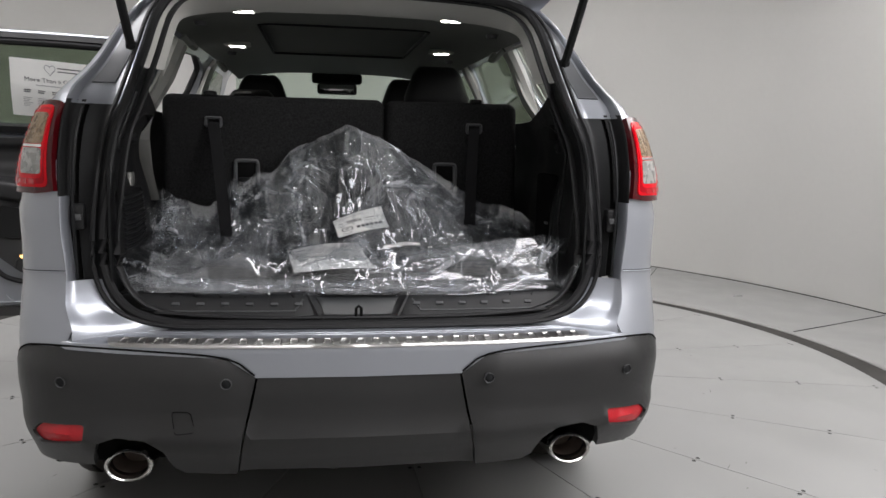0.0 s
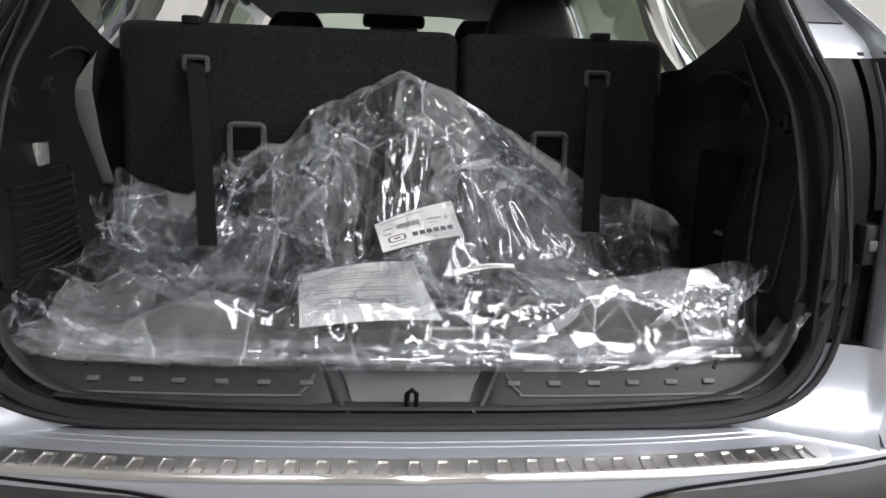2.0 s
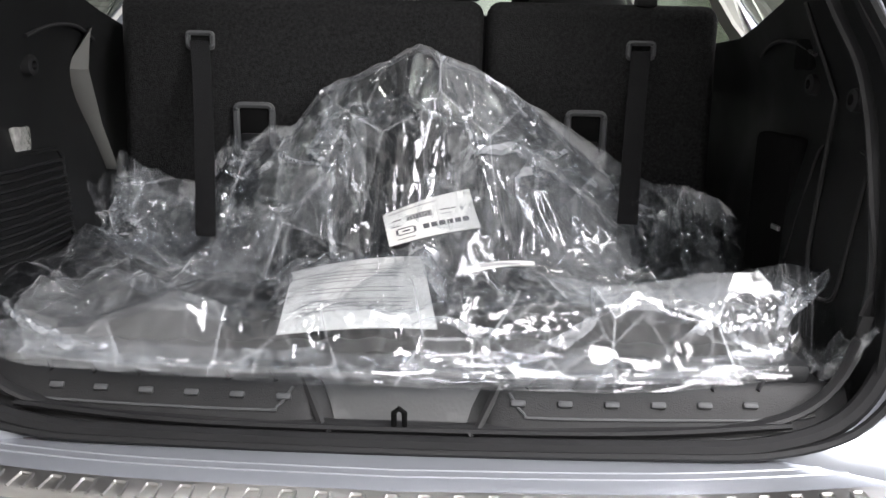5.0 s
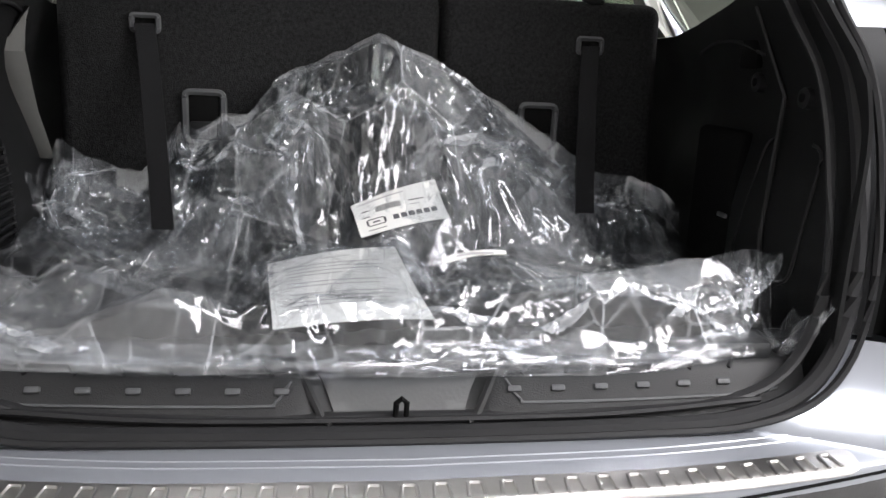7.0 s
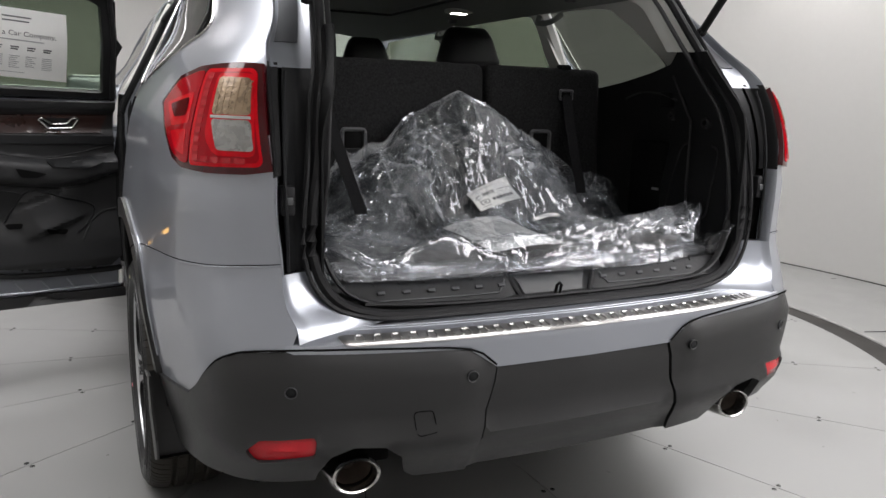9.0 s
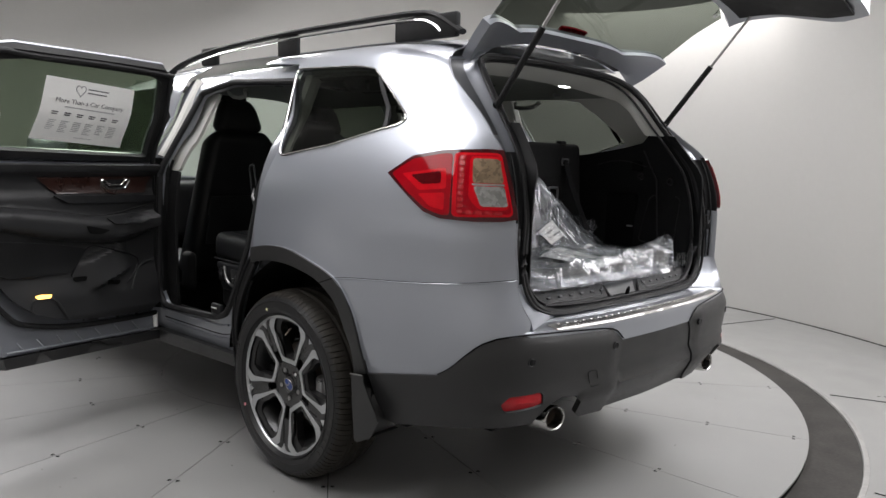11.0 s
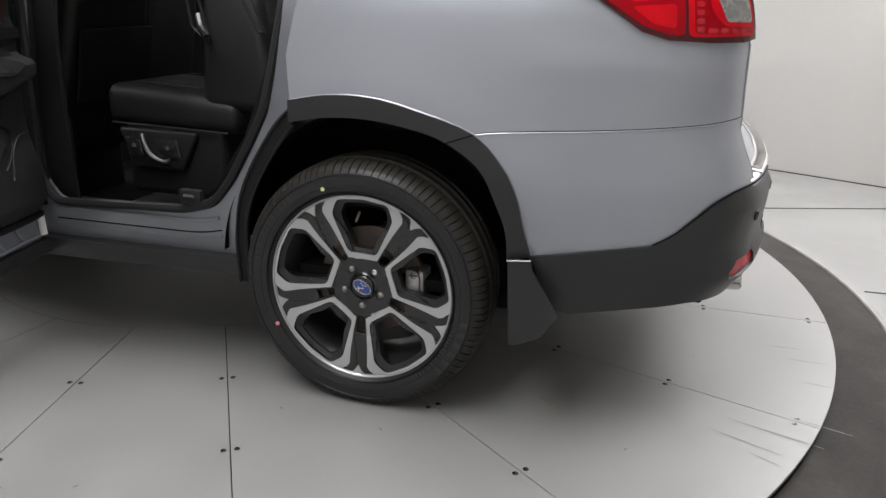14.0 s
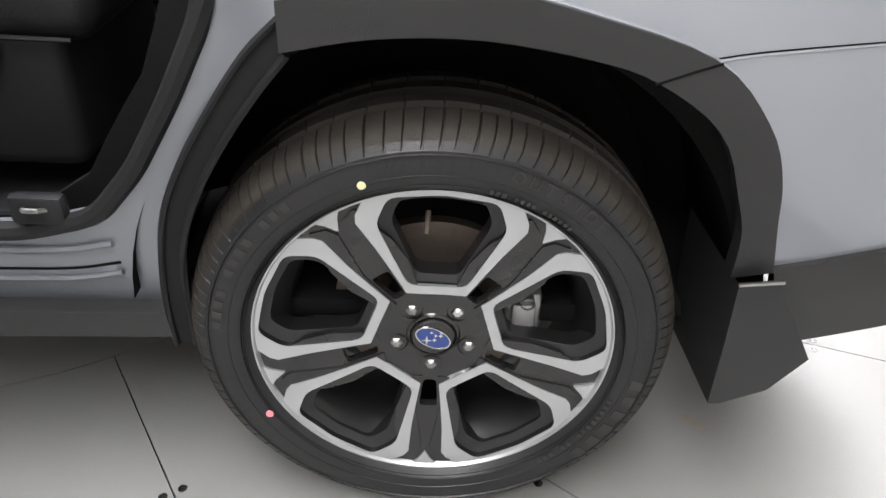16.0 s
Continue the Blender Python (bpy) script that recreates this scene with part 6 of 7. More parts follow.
part("jamb_trim", inner_side, LINER, car)
for off, z0, z1 in ((.004, .335, .40),):
    rocker = sheet([(2.21, z0 + .02), (2.9, z0), (4.15, z0), (4.15, z1), (2.9, z1), (2.21, z1 + .01)], on(off), .06, (), .03)
    part("rocker_cladding", flipped(rocker), CLAD, car)
    part("rocker_cladding", rocker, CLAD, car, "black rocker cladding")
st = skin(2.36, .592, -.026)
lat = part("door_striker_plate", box(st.x - .006, st.x + .02, st.y - .04, st.y + .04, st.z - .028, st.z + .02, .010), RUBBER, car, "black striker pocket")
part("striker_loop", tube([(st.x - .004, st.y - .015, st.z), (st.x - .014, st.y - .008, st.z + .004), (st.x - .014, st.y + .012, st.z + .004), (st.x - .004, st.y + .018, st.z)], .004, 8), STEEL, lat)
# black liner edge in front of the wheel, seen while the door is open
edge_out = smooth_line([(1.979, .895), (2.03, .845), (2.08, .775), (2.13, .695), (2.17, .61), (2.192, .52), (2.205, .43), (2.21, .33)], 4)
edge_in = smooth_line([(2.178, .33), (2.170, .45), (2.155, .55), (2.12, .64), (2.07, .725), (2.02, .795), (1.979, .845)], 4)
edge = sheet(edge_out + edge_in, lambda s, z: skin(s, z, -.004), .025, (), .02)
lips = tube([skin(s, z, -.001) for s, z in edge_out], .005, 6)
part("arch_edge_lip", tube([skin(s, z, -.002) for s, z in edge_in], .006, 6), RUBBER, car)
part("arch_edge_lip", lips, RUBBER, car, "rubber lip along the arch edge")
part("arch_liner_edge", edge, TRIM, car, "black wheel arch edge trim")
part("arch_liner_edge", flipped(sheet([(1.985, .912), (1.985, .853), (2.13, .62), (2.18, .33), (2.225, .33), (2.195, .57), (2.06, .80)], skin, .04, (), .02)), CLAD, car)
for z0, off, r, mat in ((.505, -.030, .006, JAMB), (.462, -.033, .0022, GAP), (.444, -.030, .005, JAMB)):
    part("sill_fold", tube([skin(s, z, off) for s, z in smooth_line([(2.27, z0 + .02), (2.36, z0 + .004), (2.55, z0), (2.90, z0 - .004)], 5)], r, 6), mat, car)
grommet = skin(2.29, .47, -.036)
part("jamb_plug", lathe([(0, .012), (-.003, .011), (-.004, .0002)], 20, centre=(grommet.x, grommet.y, grommet.z)), JAMB, car)
for x, z in ((-.905, .855),):
    hb = part("door_check", box(x - .10, x, 1.16, 1.19, z - .012, z + .012, .004), RUBBER, car, "black door check arm")

HINGE = Vector((-.925, 1.22, 0))
SWING = Matrix.Translation(HINGE) @ Matrix.Rotation(radians(-77), 4, "Z") @ Matrix.Translation(-HINGE)
SH = 3.015


def inward(s, z, d):
    return skin(s, z, -d)


DOOR = [(1.99, 1.03), (1.985, .93), (2.06, .80), (2.13, .70), (2.19, .58), (2.205, .40), (2.22, .36), (3.0, .35), (3.01, .50), (3.01, 1.25), (2.97, 1.655), (2.90, 1.70), (2.2, 1.70), (2.06, 1.67), (1.975, 1.25)]
GLASS = rounded([(2.03, 1.30), (2.10, 1.64), (2.25, 1.665), (2.85, 1.66), (2.915, 1.63), (2.955, 1.275)], .02, 3)
door = part("rear_door", moved(sheet(DOOR, skin, .035, [GLASS], .012), SWING), PAINT, car, "open silver rear passenger door")


def on_door(name, bm, mat, label="", smooth=35):
    return part(name, moved(bm, SWING), mat, door, label, smooth)


on_door("door_glass", sheet(GLASS, lambda s, z: inward(s, z, .012), .08, (), .004), DOORGLASS, "tinted door glass").visible_shadow = False
on_door("window_frame", sheet(DOOR[9:] + [(1.985, 1.262)], lambda s, z: inward(s, z, .013), .03, [GLASS], .035), TRIM, "black door window frame")
on_door("frame_seal", tube([inward(s, z, .05) for s, z in smooth_line([(2.995, 1.20), (2.985, 1.35), (2.95, 1.64), (2.88, 1.68), (2.3, 1.684), (2.085, 1.655), (2.0, 1.30)], 4)], .011, 8), RUBBER)
shell = [(2.02, 1.02), (2.015, .94), (2.08, .82), (2.15, .72), (2.205, .60), (2.225, .40), (2.98, .39), (2.995, .5), (2.995, 1.24), (1.99, 1.24)]
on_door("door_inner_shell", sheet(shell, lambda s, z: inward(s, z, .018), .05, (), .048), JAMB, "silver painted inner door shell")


arm_mid = spline([2.0, 2.2, 2.45, 2.75, 3.02], [1.01, 1.0, .955, .922, .962])
arm_half = spline([2.0, 2.2, 2.45, 2.75, 3.02], [.035, .042, .056, .054, .035])


def panel_face(s, z, extra=0.0):
    """Inner lining: waist ledge, armrest bulge, pocket bulge and a scooped lower half."""
    d = .100
    d += .024 * smooth01(1.195, 1.235, z)
    d -= .016 * math.exp(-((z - 1.145) / .05) ** 4)
    d += .058 * math.exp(-((z - arm_mid(s)) / arm_half(s)) ** 6) * smooth01(2.02, 2.2, s)
    d += .030 * smooth01(.80, .60, z) * smooth01(2.15, 2.45, s)
    # grip of the pocket, its slanted front falling away towards the hinge
    u, v = (s - 2.71) * .93 + (z - .75) * .36, (z - .75) * .93 - (s - 2.71) * .36
    d += .040 * smooth01(-.16, -.06, u) * smooth01(.17, .02, u) * smooth01(-.085, -.055, v) * smooth01(.085, .06, v)
    d -= .022 * smooth01(.53, .48, z)
    return inward(s, z, d + extra)


lining = [(2.03, 1.02), (2.03, .95), (2.10, .86), (2.175, .775), (2.225, .70), (2.275, .625), (2.36, .560), (2.50, .512), (2.70, .492), (2.94, .484), (2.985, .53), (2.985, 1.262), (2.02, 1.262)]
on_door("door_lining", sheet(lining, panel_face, .012, (), .02, core=(-6, .6, .9)), DOORTRIM, "black moulded door lining")
on_door("wood_strip", sheet([(2.93, 1.095), (2.96, 1.19), (2.385, 1.186), (2.43, 1.14), (2.475, 1.100)], lambda s, z: panel_face(s, z, .004), .025, (), .006), WOOD, "dark wood trim strip")
hs, hz = SH - .245, 1.145
on_door("door_handle", tube([panel_face(hs + u, hz + v, .014) for u, v in rounded([(.075, .022), (.05, -.024), (-.045, -.026), (-.080, .018), (-.070, .026), (-.030, -.008), (.030, -.006), (.050, .026)], .008)], .0062, 8, closed=True), CHROME, "chrome inner door handle")
on_door("handle_cup", sheet(rounded([(hs + .060, hz + .028), (hs + .045, hz - .026), (hs - .043, hz - .028), (hs - .072, hz), (hs - .05, hz + .03)], .012), lambda s, z: panel_face(s, z, .007), .02, (), .004), RUBBER)
on_door("pull_insert", sheet(rounded([(2.455, 1.092), (2.985, 1.083), (2.985, 1.048), (2.53, 1.052)], .012), lambda s, z: panel_face(s, z, .006), .025, (), .008), SATIN, "satin black band under the wood strip")
on_door("window_switch", sheet(rounded([(2.70, .978), (2.875, .992), (2.93, .972), (2.86, .945), (2.72, .950)], .012), lambda s, z: panel_face(s, z, .005), .02, (), .005), SATIN, "window switch panel")
on_door("switch_edge", tube([panel_face(s, z, .010) for s, z in ((2.80, .972), (2.84, .978))], .004, 6), CHROME)
# flat black sheet on the lining paints the shade inside the pull cup
on_door("pull_cup_shade", sheet(rounded([(2.58, .955), (2.70, .925), (2.66, .908), (2.60, .912)], .010), lambda s, z: panel_face(s, z, .003), .02, (), .004), GAP, "flat black shade of the pull cup in the armrest")
for line in (((2.985, 1.040), (2.70, .990), (2.46, 1.022), (2.2, 1.050), (2.06, 1.055)), ((2.985, .925), (2.88, .872), (2.75, .856), (2.45, .890), (2.2, .952), (2.06, .968))):
    on_door("armrest_groove", tube([panel_face(s, z, .001) for s, z in smooth_line(list(line), 6)], .0035, 6), RUBBER)
on_door("lower_panel", sheet(rounded([(2.10, .925), (2.45, .872), (2.61, .840), (2.53, .735), (2.25, .745), (2.14, .84)], .02), lambda s, z: panel_face(s, z, .006), .03, (), .008), LEATHER, "padded black lower door panel")
# pocket openings are not cut: their shade is laid on as black sheets
on_door("bottle_pocket_shade", sheet(rounded([(2.535, .712), (2.600, .715), (2.595, .690), (2.545, .690)], .010), lambda s, z: panel_face(s, z, .003), .02, (), .004), GAP, "flat black shade of the opening below the grip")
on_door("bottle_pocket_shade", sheet(rounded([(2.68, .688), (2.775, .672), (2.76, .650), (2.69, .664)], .010), lambda s, z: panel_face(s, z, .003), .02, (), .004), GAP)
on_door("pocket_rim", tube([panel_face(s, z, .003) for s, z in smooth_line([(2.535, .720), (2.575, .785), (2.640, .848), (2.76, .818), (2.885, .772), (2.86, .70), (2.81, .655)], 5)], .0045, 8), SATIN)
on_door("speaker_edge", tube([panel_face(s, z, .002) for s, z in smooth_line([(2.83, .62), (2.87, .70), (2.92, .745), (2.98, .755)], 5)], .005, 8), DOORTRIM)
on_door("speaker_clip", box(-.862, -.852, 1.155, 1.185, .640, .650, .002), STEEL)
on_door("door_lamp", sheet(rounded([(2.362, .645), (2.385, .652), (2.432, .648), (2.425, .632), (2.372, .630)], .006), lambda s, z: panel_face(s, z, .004), .015, (), .005), AMBERGLOW, "small lit amber door lamp")
on_door("lamp_recess", tube([panel_face(s, z, .002) for s, z in smooth_line([(2.34, .575), (2.36, .628), (2.44, .622), (2.50, .52)], 5)], .005, 8), DOORTRIM)
on_door("door_latch", box(-.945, -.895, .215, .225, .92, 1.0, .003), STEEL)
on_door("bottom_seal", tube([inward(s, z, .085) for s, z in smooth_line([(2.99, .470), (2.918, .466), (2.70, .468), (2.516, .480), (2.33, .515), (2.25, .57), (2.15, .70), (2.08, .80)], 5)], .012, 8), RUBBER, "black seal round the door lining")
on_door("bottom_trim", sheet([(2.215, .392), (2.225, .345), (3.0, .340), (3.0, .382)], lambda s, z: skin(s, z, .006), .04, (), .085), CLAD, "black lower door cladding")
on_door("shell_fold", tube([inward(s, z, .068) for s, z in ((2.24, .412), (2.6, .402), (2.98, .400))], .005, 6), PAINT)
for s in (2.29, 2.38, 2.47, 2.56, 2.66, 2.76, 2.86):
    on_door("shell_rib", tube([inward(s, .446, .066), inward(s + .028, .408, .066)], .008, 8, flat=.5), PAINT)
on_door("hinge_cap", tube([inward(2.985, .40, .075), inward(2.99, .47, .08)], .012, 8), PAPER, "white plastic cap at the hinge edge")

# printed sign and round sticker on the door glass
sign = thing("window_sign", "white printed poster stuck to door glass", "poster")


def on_glass(u, z, lift=.0):
    return SWING @ inward(SH - u, z, .026 + lift)


tl, tr, br, bl = (.645, 1.596), (.222, 1.572), (.204, 1.310), (.655, 1.343)


def at_sign(a, b, lift=0.0):
    """a across from the viewer's left, b down."""
    u = (tl[0] * (1 - a) + tr[0] * a) * (1 - b) + (bl[0] * (1 - a) + br[0] * a) * b
    z = (tl[1] * (1 - a) + tr[1] * a) * (1 - b) + (bl[1] * (1 - a) + br[1] * a) * b
    return on_glass(u, z, lift)


bm = sheet([(0, 0), (.4, 0), (.4, .26), (0, .26)], lambda a, b: at_sign(a / .4, b / .26), .05, (), .001, core=(-1.2, 3, 1.4))
part("sign_sheet", bm, PAPER, sign)


def sign_bar(a0, a1, b0, b1, mat):
    bm = bmesh.new()
    bm.faces.new([bm.verts.new(at_sign(a, b, .0015)) for a, b in ((a0, b0), (a1, b0), (a1, b1), (a0, b1))])
    part("printed_bar", bm, mat, sign, smooth=0)


def sign_word(text, size, a, b, bold=0.0):
    g = letters(text, size, align="CENTER")
    o = at_sign(a, b, .002)
    ex = (at_sign(1, b) - at_sign(0, b)).normalized()
    ey = (at_sign(a, 0) - at_sign(a, 1)).normalized()
    ez = ex.cross(ey).normalized()
    part("printed_word", moved(g, Matrix(((ex.x, ey.x, ez.x, o.x), (ex.y, ey.y, ez.y, o.y), (ex.z, ey.z, ez.z, o.z), (0, 0, 0, 1)))), INK, sign, smooth=0)


sign_word("More Than a Car Company.", .0295, .52, .36)
heart = [(.5 + .06 * math.sin(t) ** 3 * .9 - .115, .16 - .0065 * (13 * math.cos(t) - 5 * math.cos(2 * t) - 2 * math.cos(3 * t) - math.cos(4 * t))) for t in [k * math.pi / 12 for k in range(24)]]
part("printed_heart", tube([at_sign(a, b, .0015) for a, b in heart], .0022, 4, closed=True), FAINT, sign)
sign_bar(.46, .70, .115, .135, INK)
sign_bar(.46, .68, .175, .195, INK)
sign_bar(.24, .80, .44, .455, FAINT)
for k in range(6):
    a = .12 + k * .135
    sign_bar(a, a + .07, .53, .545, INK)
    sign_bar(a, a + .06, .56, .575, INK)
    for j in range(7 if k % 2 else 6):
        sign_bar(a - .01, a + .075 - .015 * (j * (k + 1) % 3), .655 + j * .028, .665 + j * .028, FAINT)
sign_bar(.45, .65, .90, .91, FAINT)
dot = thing("round_sticker", "round white sticker on door glass", "sticker")
part("sticker_sheet", sheet([(.042 * math.cos(k * math.pi / 16), .042 * math.sin(k * math.pi / 16)) for k in range(32)], lambda u, v: on_glass(.845 + u, 1.42 + v), .02, (), .001, core=(-1.2, 3, 1.4)), PAPER, dot)

# ---- tailgate, swung up ----
PIVOT = Vector((0, -.565, 1.715))
LIFT = Matrix.Translation(PIVOT) @ Matrix.Rotation(radians(-77), 4, "X") @ Matrix.Translation(-PIVOT)
low_gate = [(.69, .80), (.715, .92), (.73, 1.10), (.775, 1.30), (.80, 1.375), (.40, 1.335), (0, 1.325), (-.40, 1.335), (-.80, 1.375), (-.775, 1.30), (-.73, 1.10), (-.715, .92), (-.69, .80), (0, .79)]
gate = part("tailgate", moved(sheet(low_gate, skin, .035, (), .07), LIFT), PAINT, car, "raised silver tailgate")


def on_gate(name, bm, mat, label="", smooth=35):
    return part(name, moved(bm, LIFT), mat, gate, label, smooth)


pane = [(.79, 1.385), (.40, 1.345), (0, 1.335), (-.40, 1.345), (-.79, 1.385), (-.80, 1.60), (-.5, 1.68), (0, 1.69), (.5, 1.68), (.80, 1.60)]
on_gate("rear_window", sheet(pane, on(-.004), .04, (), .0), TINTED, "dark tinted rear window").visible_shadow = False
on_gate("spoiler", sheet([(.82, 1.58), (.83, 1.70), (0, 1.72), (-.83, 1.70), (-.82, 1.58), (-.5, 1.66), (0, 1.67), (.5, 1.66)], on(.012), .04, (), .035), PAINT, "silver roof spoiler")
on_gate("brake_light", sheet([(.12, 1.655), (-.12, 1.655), (-.12, 1.675), (.12, 1.675)], on(.02), .03, (), .01), REDLENS, "red high brake light")
on_gate("gate_lining", sheet([(.62, .84), (.66, 1.10), (.70, 1.30), (-.70, 1.30), (-.66, 1.10), (-.62, .84)], on(-.075), .06, (), .012), TRIM, "black gate lining")
for k in (1, -1):
    on_gate("gate_lamp", sheet([(k * .735, 1.11), (k * .46, 1.12), (k * .45, 1.165), (k * .63, 1.17), (k * .63, 1.26), (k * .47, 1.30), (k * .78, 1.31)], on(.006), .03, (), .02), REDLENS, "red gate tail lamp")
on_gate("chrome_bar", sheet([(.60, 1.19), (.60, 1.235), (-.60, 1.235), (-.60, 1.19)], on(.008), .04, (), .012), STEEL)
on_gate("wiper", tube([skin(-.02, 1.40, .01), skin(-.3, 1.42, .02), skin(-.42, 1.43, .015)], .009, 8), TRIM, "rear wiper")
on_gate("gate_switch", box(.10, .26, -1.02, -1.0, .80, .83, .004), RIMBLACK, "gate close buttons")
for k in (1, -1):
    a = Vector((k * .600, -.775, 1.485))
    b = LIFT @ Vector((k * .62, -.90, 1.22))
    strut = part("gate_strut", tube([a, a.lerp(b, .55)], .012, 10), TRIM, car, "black gas strut")
    part("strut_rod", tube([a.lerp(b, .5), b], .006, 8), STEEL, strut)
    part("strut_ball", lathe([(-.012, .010), (0, .014), (.012, .010)], 14, centre=a), TRIM, strut)

# ---- front half of the body ----
SIDE = [(3.02, .40), (3.02, 1.745), (3.80, 1.745), (4.10, 1.62), (4.45, 1.36), (4.78, 1.10), (5.2, 1.06), (5.6, 1.0), (6.0, .95), (NOSE, .95), (NOSE, .30), (5.9, .28), (5.3, .36)]
wheel_cut = [(4.69 + .45 * math.cos(radians(a)), .39 + .45 * math.sin(radians(a))) for a in range(0, 181, 12)]
SIDE = SIDE + wheel_cut + [(4.2, .40)]
FRONT_GLASS = rounded([(3.08, 1.285), (3.13, 1.64), (3.78, 1.66), (4.05, 1.54), (4.42, 1.28)], .025, 3)
side = sheet(SIDE, skin, .07, [FRONT_GLASS], .005)
part("front_side_panel", flipped(side), PAINT, car)
part("front_side_panel", side, PAINT, car, "silver front door and wing")
fg = sheet(FRONT_GLASS, on(-.005), .1, (), .004)
part("front_window", flipped(fg), DOORGLASS, car).visible_shadow = False
part("front_window", fg, DOORGLASS, car).visible_shadow = False
# closed door and pillar on the other side
SIDE_R = [(1.985, 1.03), (1.985, .91), (2.06, .80), (2.185, .58), (2.215, .40), (3.02, .40), (3.02, 1.745), (2.35, 1.745), (2.35, 1.70), (2.07, 1.68), (1.95, 1.30)]
REAR_GLASS = rounded([(2.04, 1.29), (2.11, 1.635), (2.25, 1.652), (2.93, 1.65), (2.90, 1.285)], .02, 3)
part("closed_rear_door", flipped(sheet(SIDE_R, skin, .05, [REAR_GLASS], .02)), PAINT, car, "closed rear passenger door")
part("rear_door_glass", flipped(sheet(REAR_GLASS, on(-.006), .1, (), .004)), DOORGLASS, car).visible_shadow = False
part("right_door_lining", flipped(sheet([(2.05, .50), (2.95, .48), (4.2, .48), (4.2, 1.27), (2.0, 1.27), (2.0, 1.0)], lambda s, z: skin(s, z, -.10), .08, (), .02)), CARGO, car, "black door lining")
for s in (2.02, 2.97):
    pl = tube([skin(-s - .0, z, -.03) for z in (1.27, 1.4, 1.55, 1.68)], .045, 8, flat=.6)
    part("pillar_cover", pl, PILLAR, car)
part("pillar_cover", tube([skin(2.97, z, -.05) for z in (.5, .9, 1.27)], .05, 8), CARGO, car)
part("pillar_cover", tube([skin(2.97 - .03 * (z - 1.27), z, -.05) for z in (1.27, 1.4, 1.55, 1.68)], .04, 8), PILLAR, car, "light grey pillar trim")
part("pillar_cover", tube([skin(2.02, z, -.07) for z in (1.2, 1.35, 1.5, 1.66)], .035, 8), PILLAR, car)
hood = [(-.86, 2.72), (.86, 2.72), (.86, 3.3), (.78, 3.58), (.5, 3.78), (0, 3.84), (-.5, 3.78), (-.78, 3.58), (-.86, 3.3)]
part("bonnet", sheet(hood, lambda x, y: Vector((x, y, 1.13 - .05 * (x / .86) ** 2 - .11 * max(0, (y - 2.8)) ** 1.5 - .02)), .1, (), .01, core=(0, 3, 0)), PAINT, car, "silver bonnet")
for k in (1, -1):
    m = part("door_mirror", box(k * 1.00 - .11, k * 1.00 + .11, 2.32, 2.42, 1.20, 1.36, .04, 3), PAINT, car, "silver door mirror")
    part("mirror_foot", box(k * .90 - .05, k * .90 + .05, 2.35, 2.41, 1.22, 1.26, .01), TRIM, m)
    part("head_lamp", sheet([(k * 5.55, .82), (k * 5.95, .80), (k * 5.95, .93), (k * 5.5, .96)], on(.004), .05, (), .03), CLEARLENS, car, "clear headlamp")
part("grille", sheet([(6.05, .62), (6.05, .90), (NOSE - .01, .92), (NOSE - .01, .60)], on(.006), .06, (), .03), TRIM, car)
part("grille", flipped(sheet([(6.05, .62), (6.05, .90), (NOSE - .01, .92), (NOSE - .01, .60)], on(.006), .06, (), .03)), TRIM, car, "black grille")
under = box(-.78, .78, -.55, 3.60, .30, .345, .02)
part("underbody", under, LINER, car, "black underbody")

# ---- turntable: wedge panels, screws, scuffs ----
table = thing("turntable", "grey round turntable of bolted wedge panels", "turntable", at=(CX, CY, 0))
part("table_core", lathe([(-.034, .0001), (-.034, R_TABLE - .006), (-.009, R_TABLE - .004), (-.009, .0001)], 128, "Z"), GAP, table)
part("centre_disc", lathe([(-.009, .9985), (0, .9985), (0, .0001)], 96, "Z"), TABLEPAINT, table)
STEP = 360 / 19
wedge = bmesh.new()
g = .0016
arcs = []
for r in (1.001, 1.6, 2.2, R_TABLE - .002):
    a0, a1 = math.asin(g / r), radians(STEP) - math.asin(g / r)
    arcs.append([(r * math.cos(a0 + (a1 - a0) * k / 10), r * math.sin(a0 + (a1 - a0) * k / 10)) for k in range(11)])
vs = [[wedge.verts.new((x, y, 0)) for x, y in row] for row in arcs]
for r0, r1 in zip(vs, vs[1:]):
    for k in range(10):
        wedge.faces.new((r0[k], r1[k], r1[k + 1], r0[k + 1]))
thicken(wedge, .009, Vector((0, 0, -5)))
first = part("deck_panel", wedge, TABLEPAINT, table, smooth=20)
first.matrix_basis = Matrix.Rotation(radians(-90), 4, "Z")
for k in range(1, 19):
    o = first.copy()
    scene.collection.objects.link(o)
    o.matrix_basis = Matrix.Rotation(radians(-90 + k * STEP), 4, "Z")
screw = lathe([(-.001, .0085), (.0006, .0085), (.0008, .007), (.0003, .0055), (.0004, .0025), (.0012, .002), (.0012, .0001)], 12, "Z")
screw_ob = part("deck_screw", screw, RIMBLACK, table)
made = False
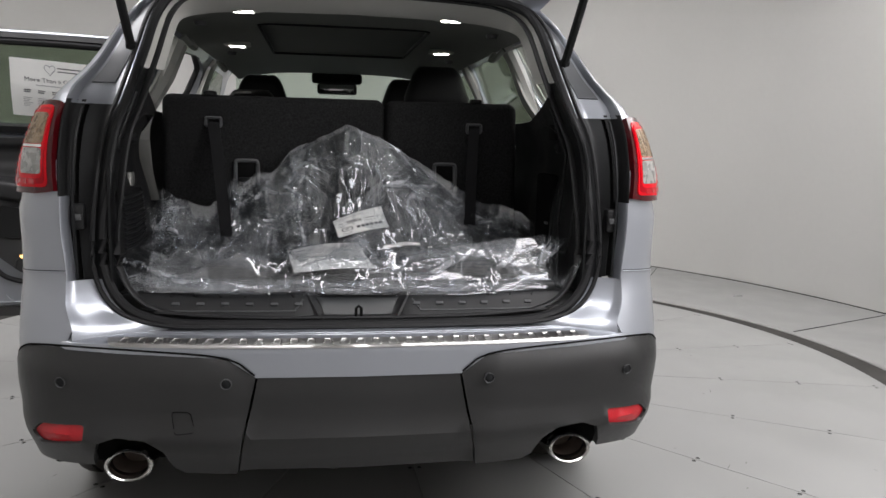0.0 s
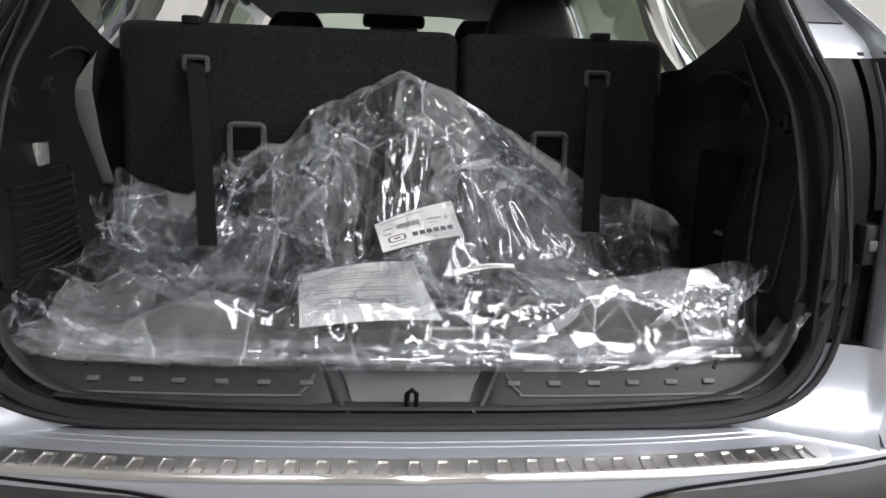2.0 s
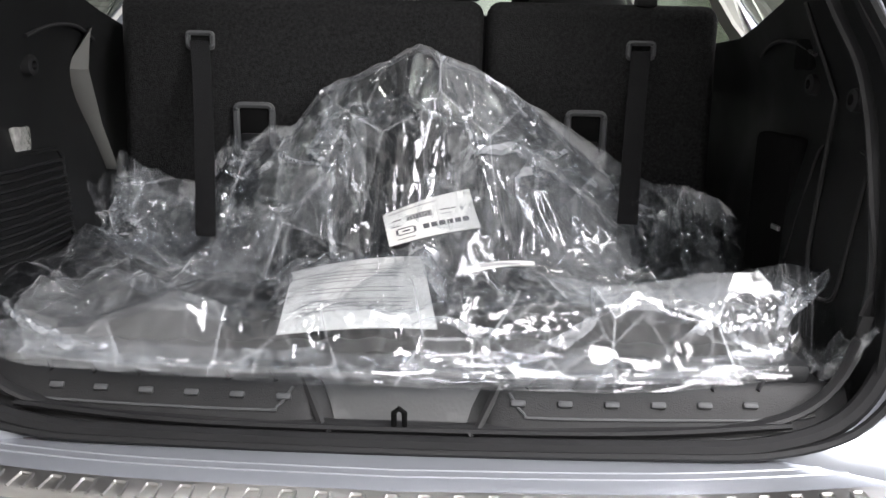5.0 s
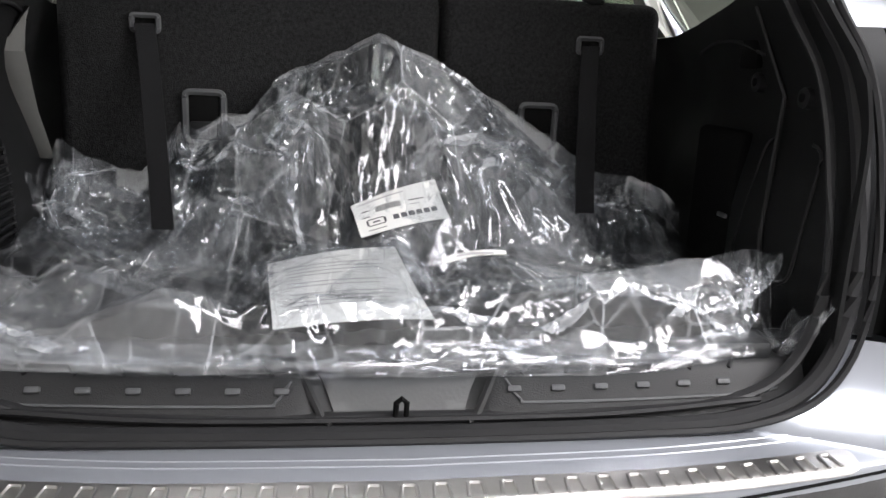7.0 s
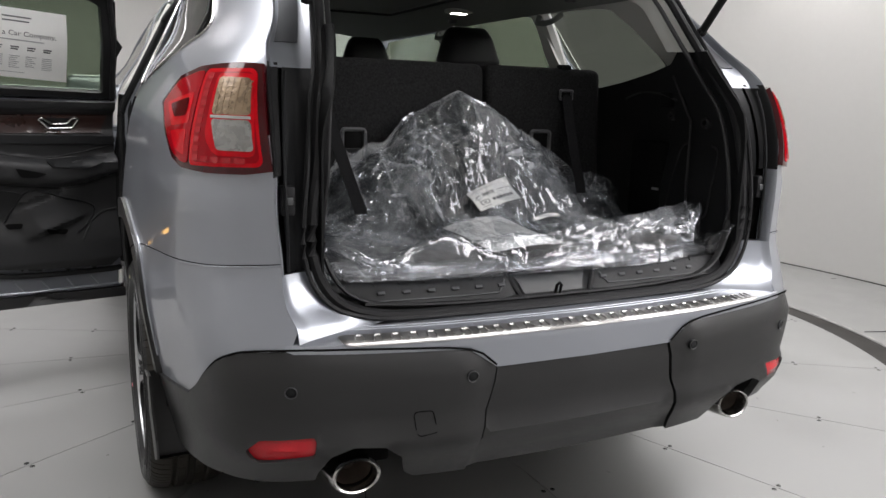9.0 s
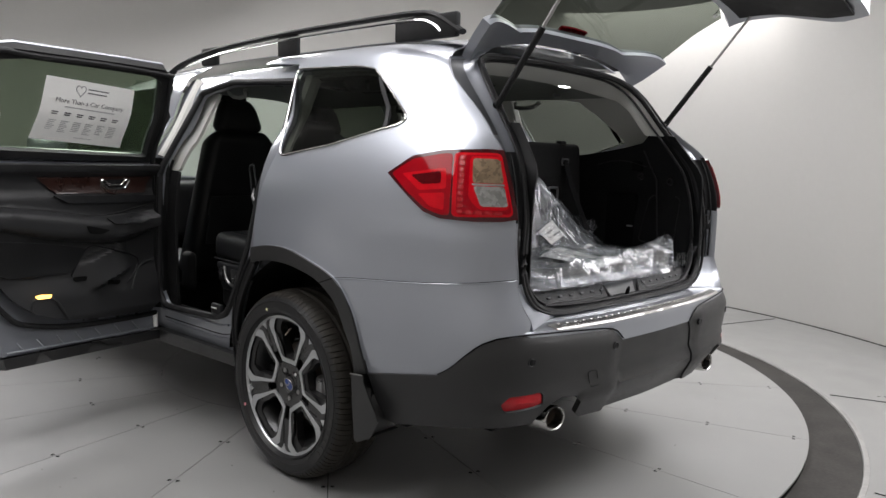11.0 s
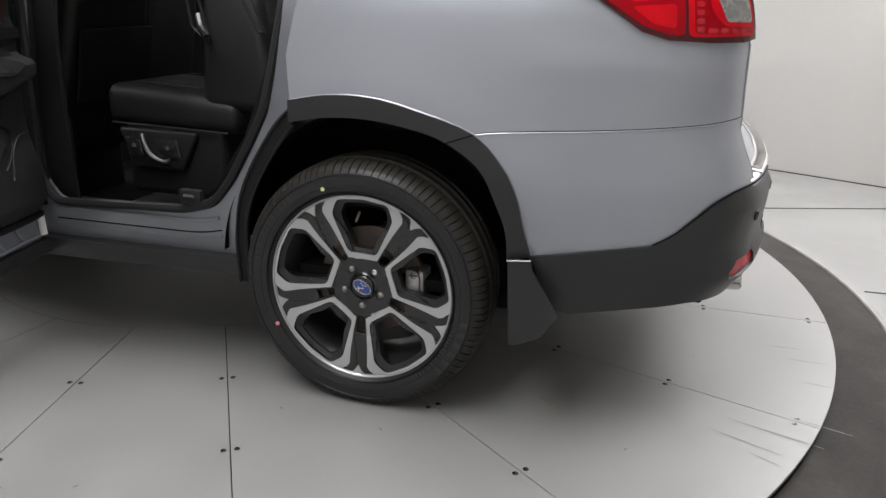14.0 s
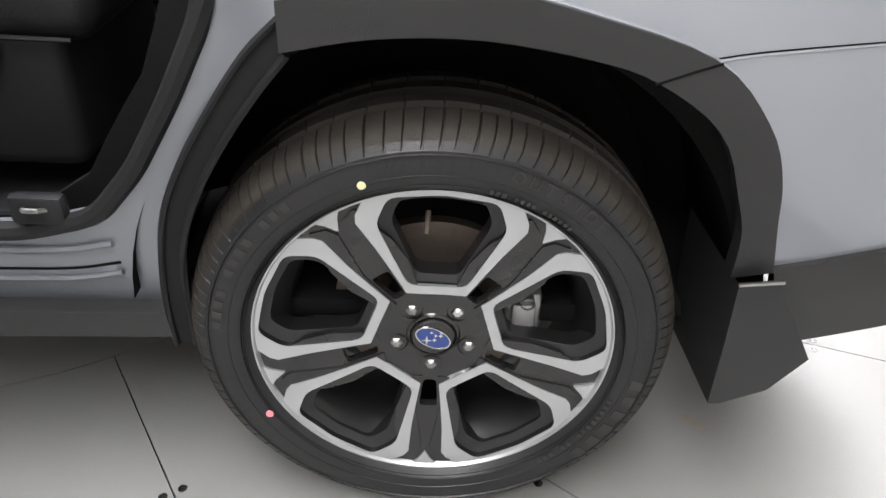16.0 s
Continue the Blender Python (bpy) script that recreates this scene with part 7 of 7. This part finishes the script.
for k in range(19):
    a = radians(-90 + k * STEP)
    for r in (1.43, 1.86, 2.27, 2.67):
        for d in (-.018, .018):
            o = screw_ob if not made else screw_ob.copy()
            if made:
                scene.collection.objects.link(o)
            made = True
            o.matrix_basis = Matrix.Translation((r * math.cos(a) - d * math.sin(a), r * math.sin(a) + d * math.cos(a), 0))
random.seed(11)
scuff = material("dark_scuff", (.17, .165, .16), .7, 0, 0, 0, 60, .2, 30)
chip = material("brown_floor_chip", (.28, .25, .22), .8, 0, 0, .3, 60, .2, 40)


def mark(name, mat, x, y, length, width, ang, jag=0):
    bm = bmesh.new()
    n = 12
    ring = []
    for k in range(n):
        t = 2 * math.pi * k / n
        q = 1 + jag * random.uniform(-.5, .5)
        u, v = length / 2 * math.cos(t) * q, width / 2 * math.sin(t) * q
        ring.append(bm.verts.new((x - CX + u * math.cos(ang) - v * math.sin(ang), y - CY + u * math.sin(ang) + v * math.cos(ang), .0012)))
    bm.faces.new(ring)
    part(name, bm, mat, table, smooth=0)


mark("paint_chip", chip, -.735, -.545, .07, .03, .6, .9)
for x, y, l, a in ((-.70, -1.20, .30, -1.9), (-.78, -1.12, .22, -2.0), (-.62, -1.36, .16, -1.9), (-.15, -1.36, .14, -1.6), (-.05, -1.30, .12, -1.5), (-.86, -1.17, .10, -2.1), (-.33, -1.37, .10, -1.7), (.9, .2, .06, .4), (1.5, -.3, .05, .9), (1.9, .6, .05, 1.2)):
    mark("floor_scuff", scuff, x, y, l, .004, a)
for k in range(40):
    r, a = random.uniform(1.0, 2.6), random.uniform(-3.1, 1.2)
    mark("floor_speck", scuff, CX + r * math.cos(a), CY + r * math.sin(a), random.uniform(.006, .022), random.uniform(.003, .007), random.uniform(0, 3), .6)
# outer floor joints and wall nicks
for a in (-18, 12, 40, 68, -52, -80, 100, 150, 200, 235):
    t = radians(a)
    p0 = Vector((CX + (R_RING + .05) * math.cos(t), CY + (R_RING + .05) * math.sin(t), DROP + .0095))
    x, y = wall_point(t, -.07)
    tagged(part("floor_joint", tube([p0, (x, y, DROP + .0095)], .003, 4), GAP), "thin dark floor joint", "floor joint", kind="structure")
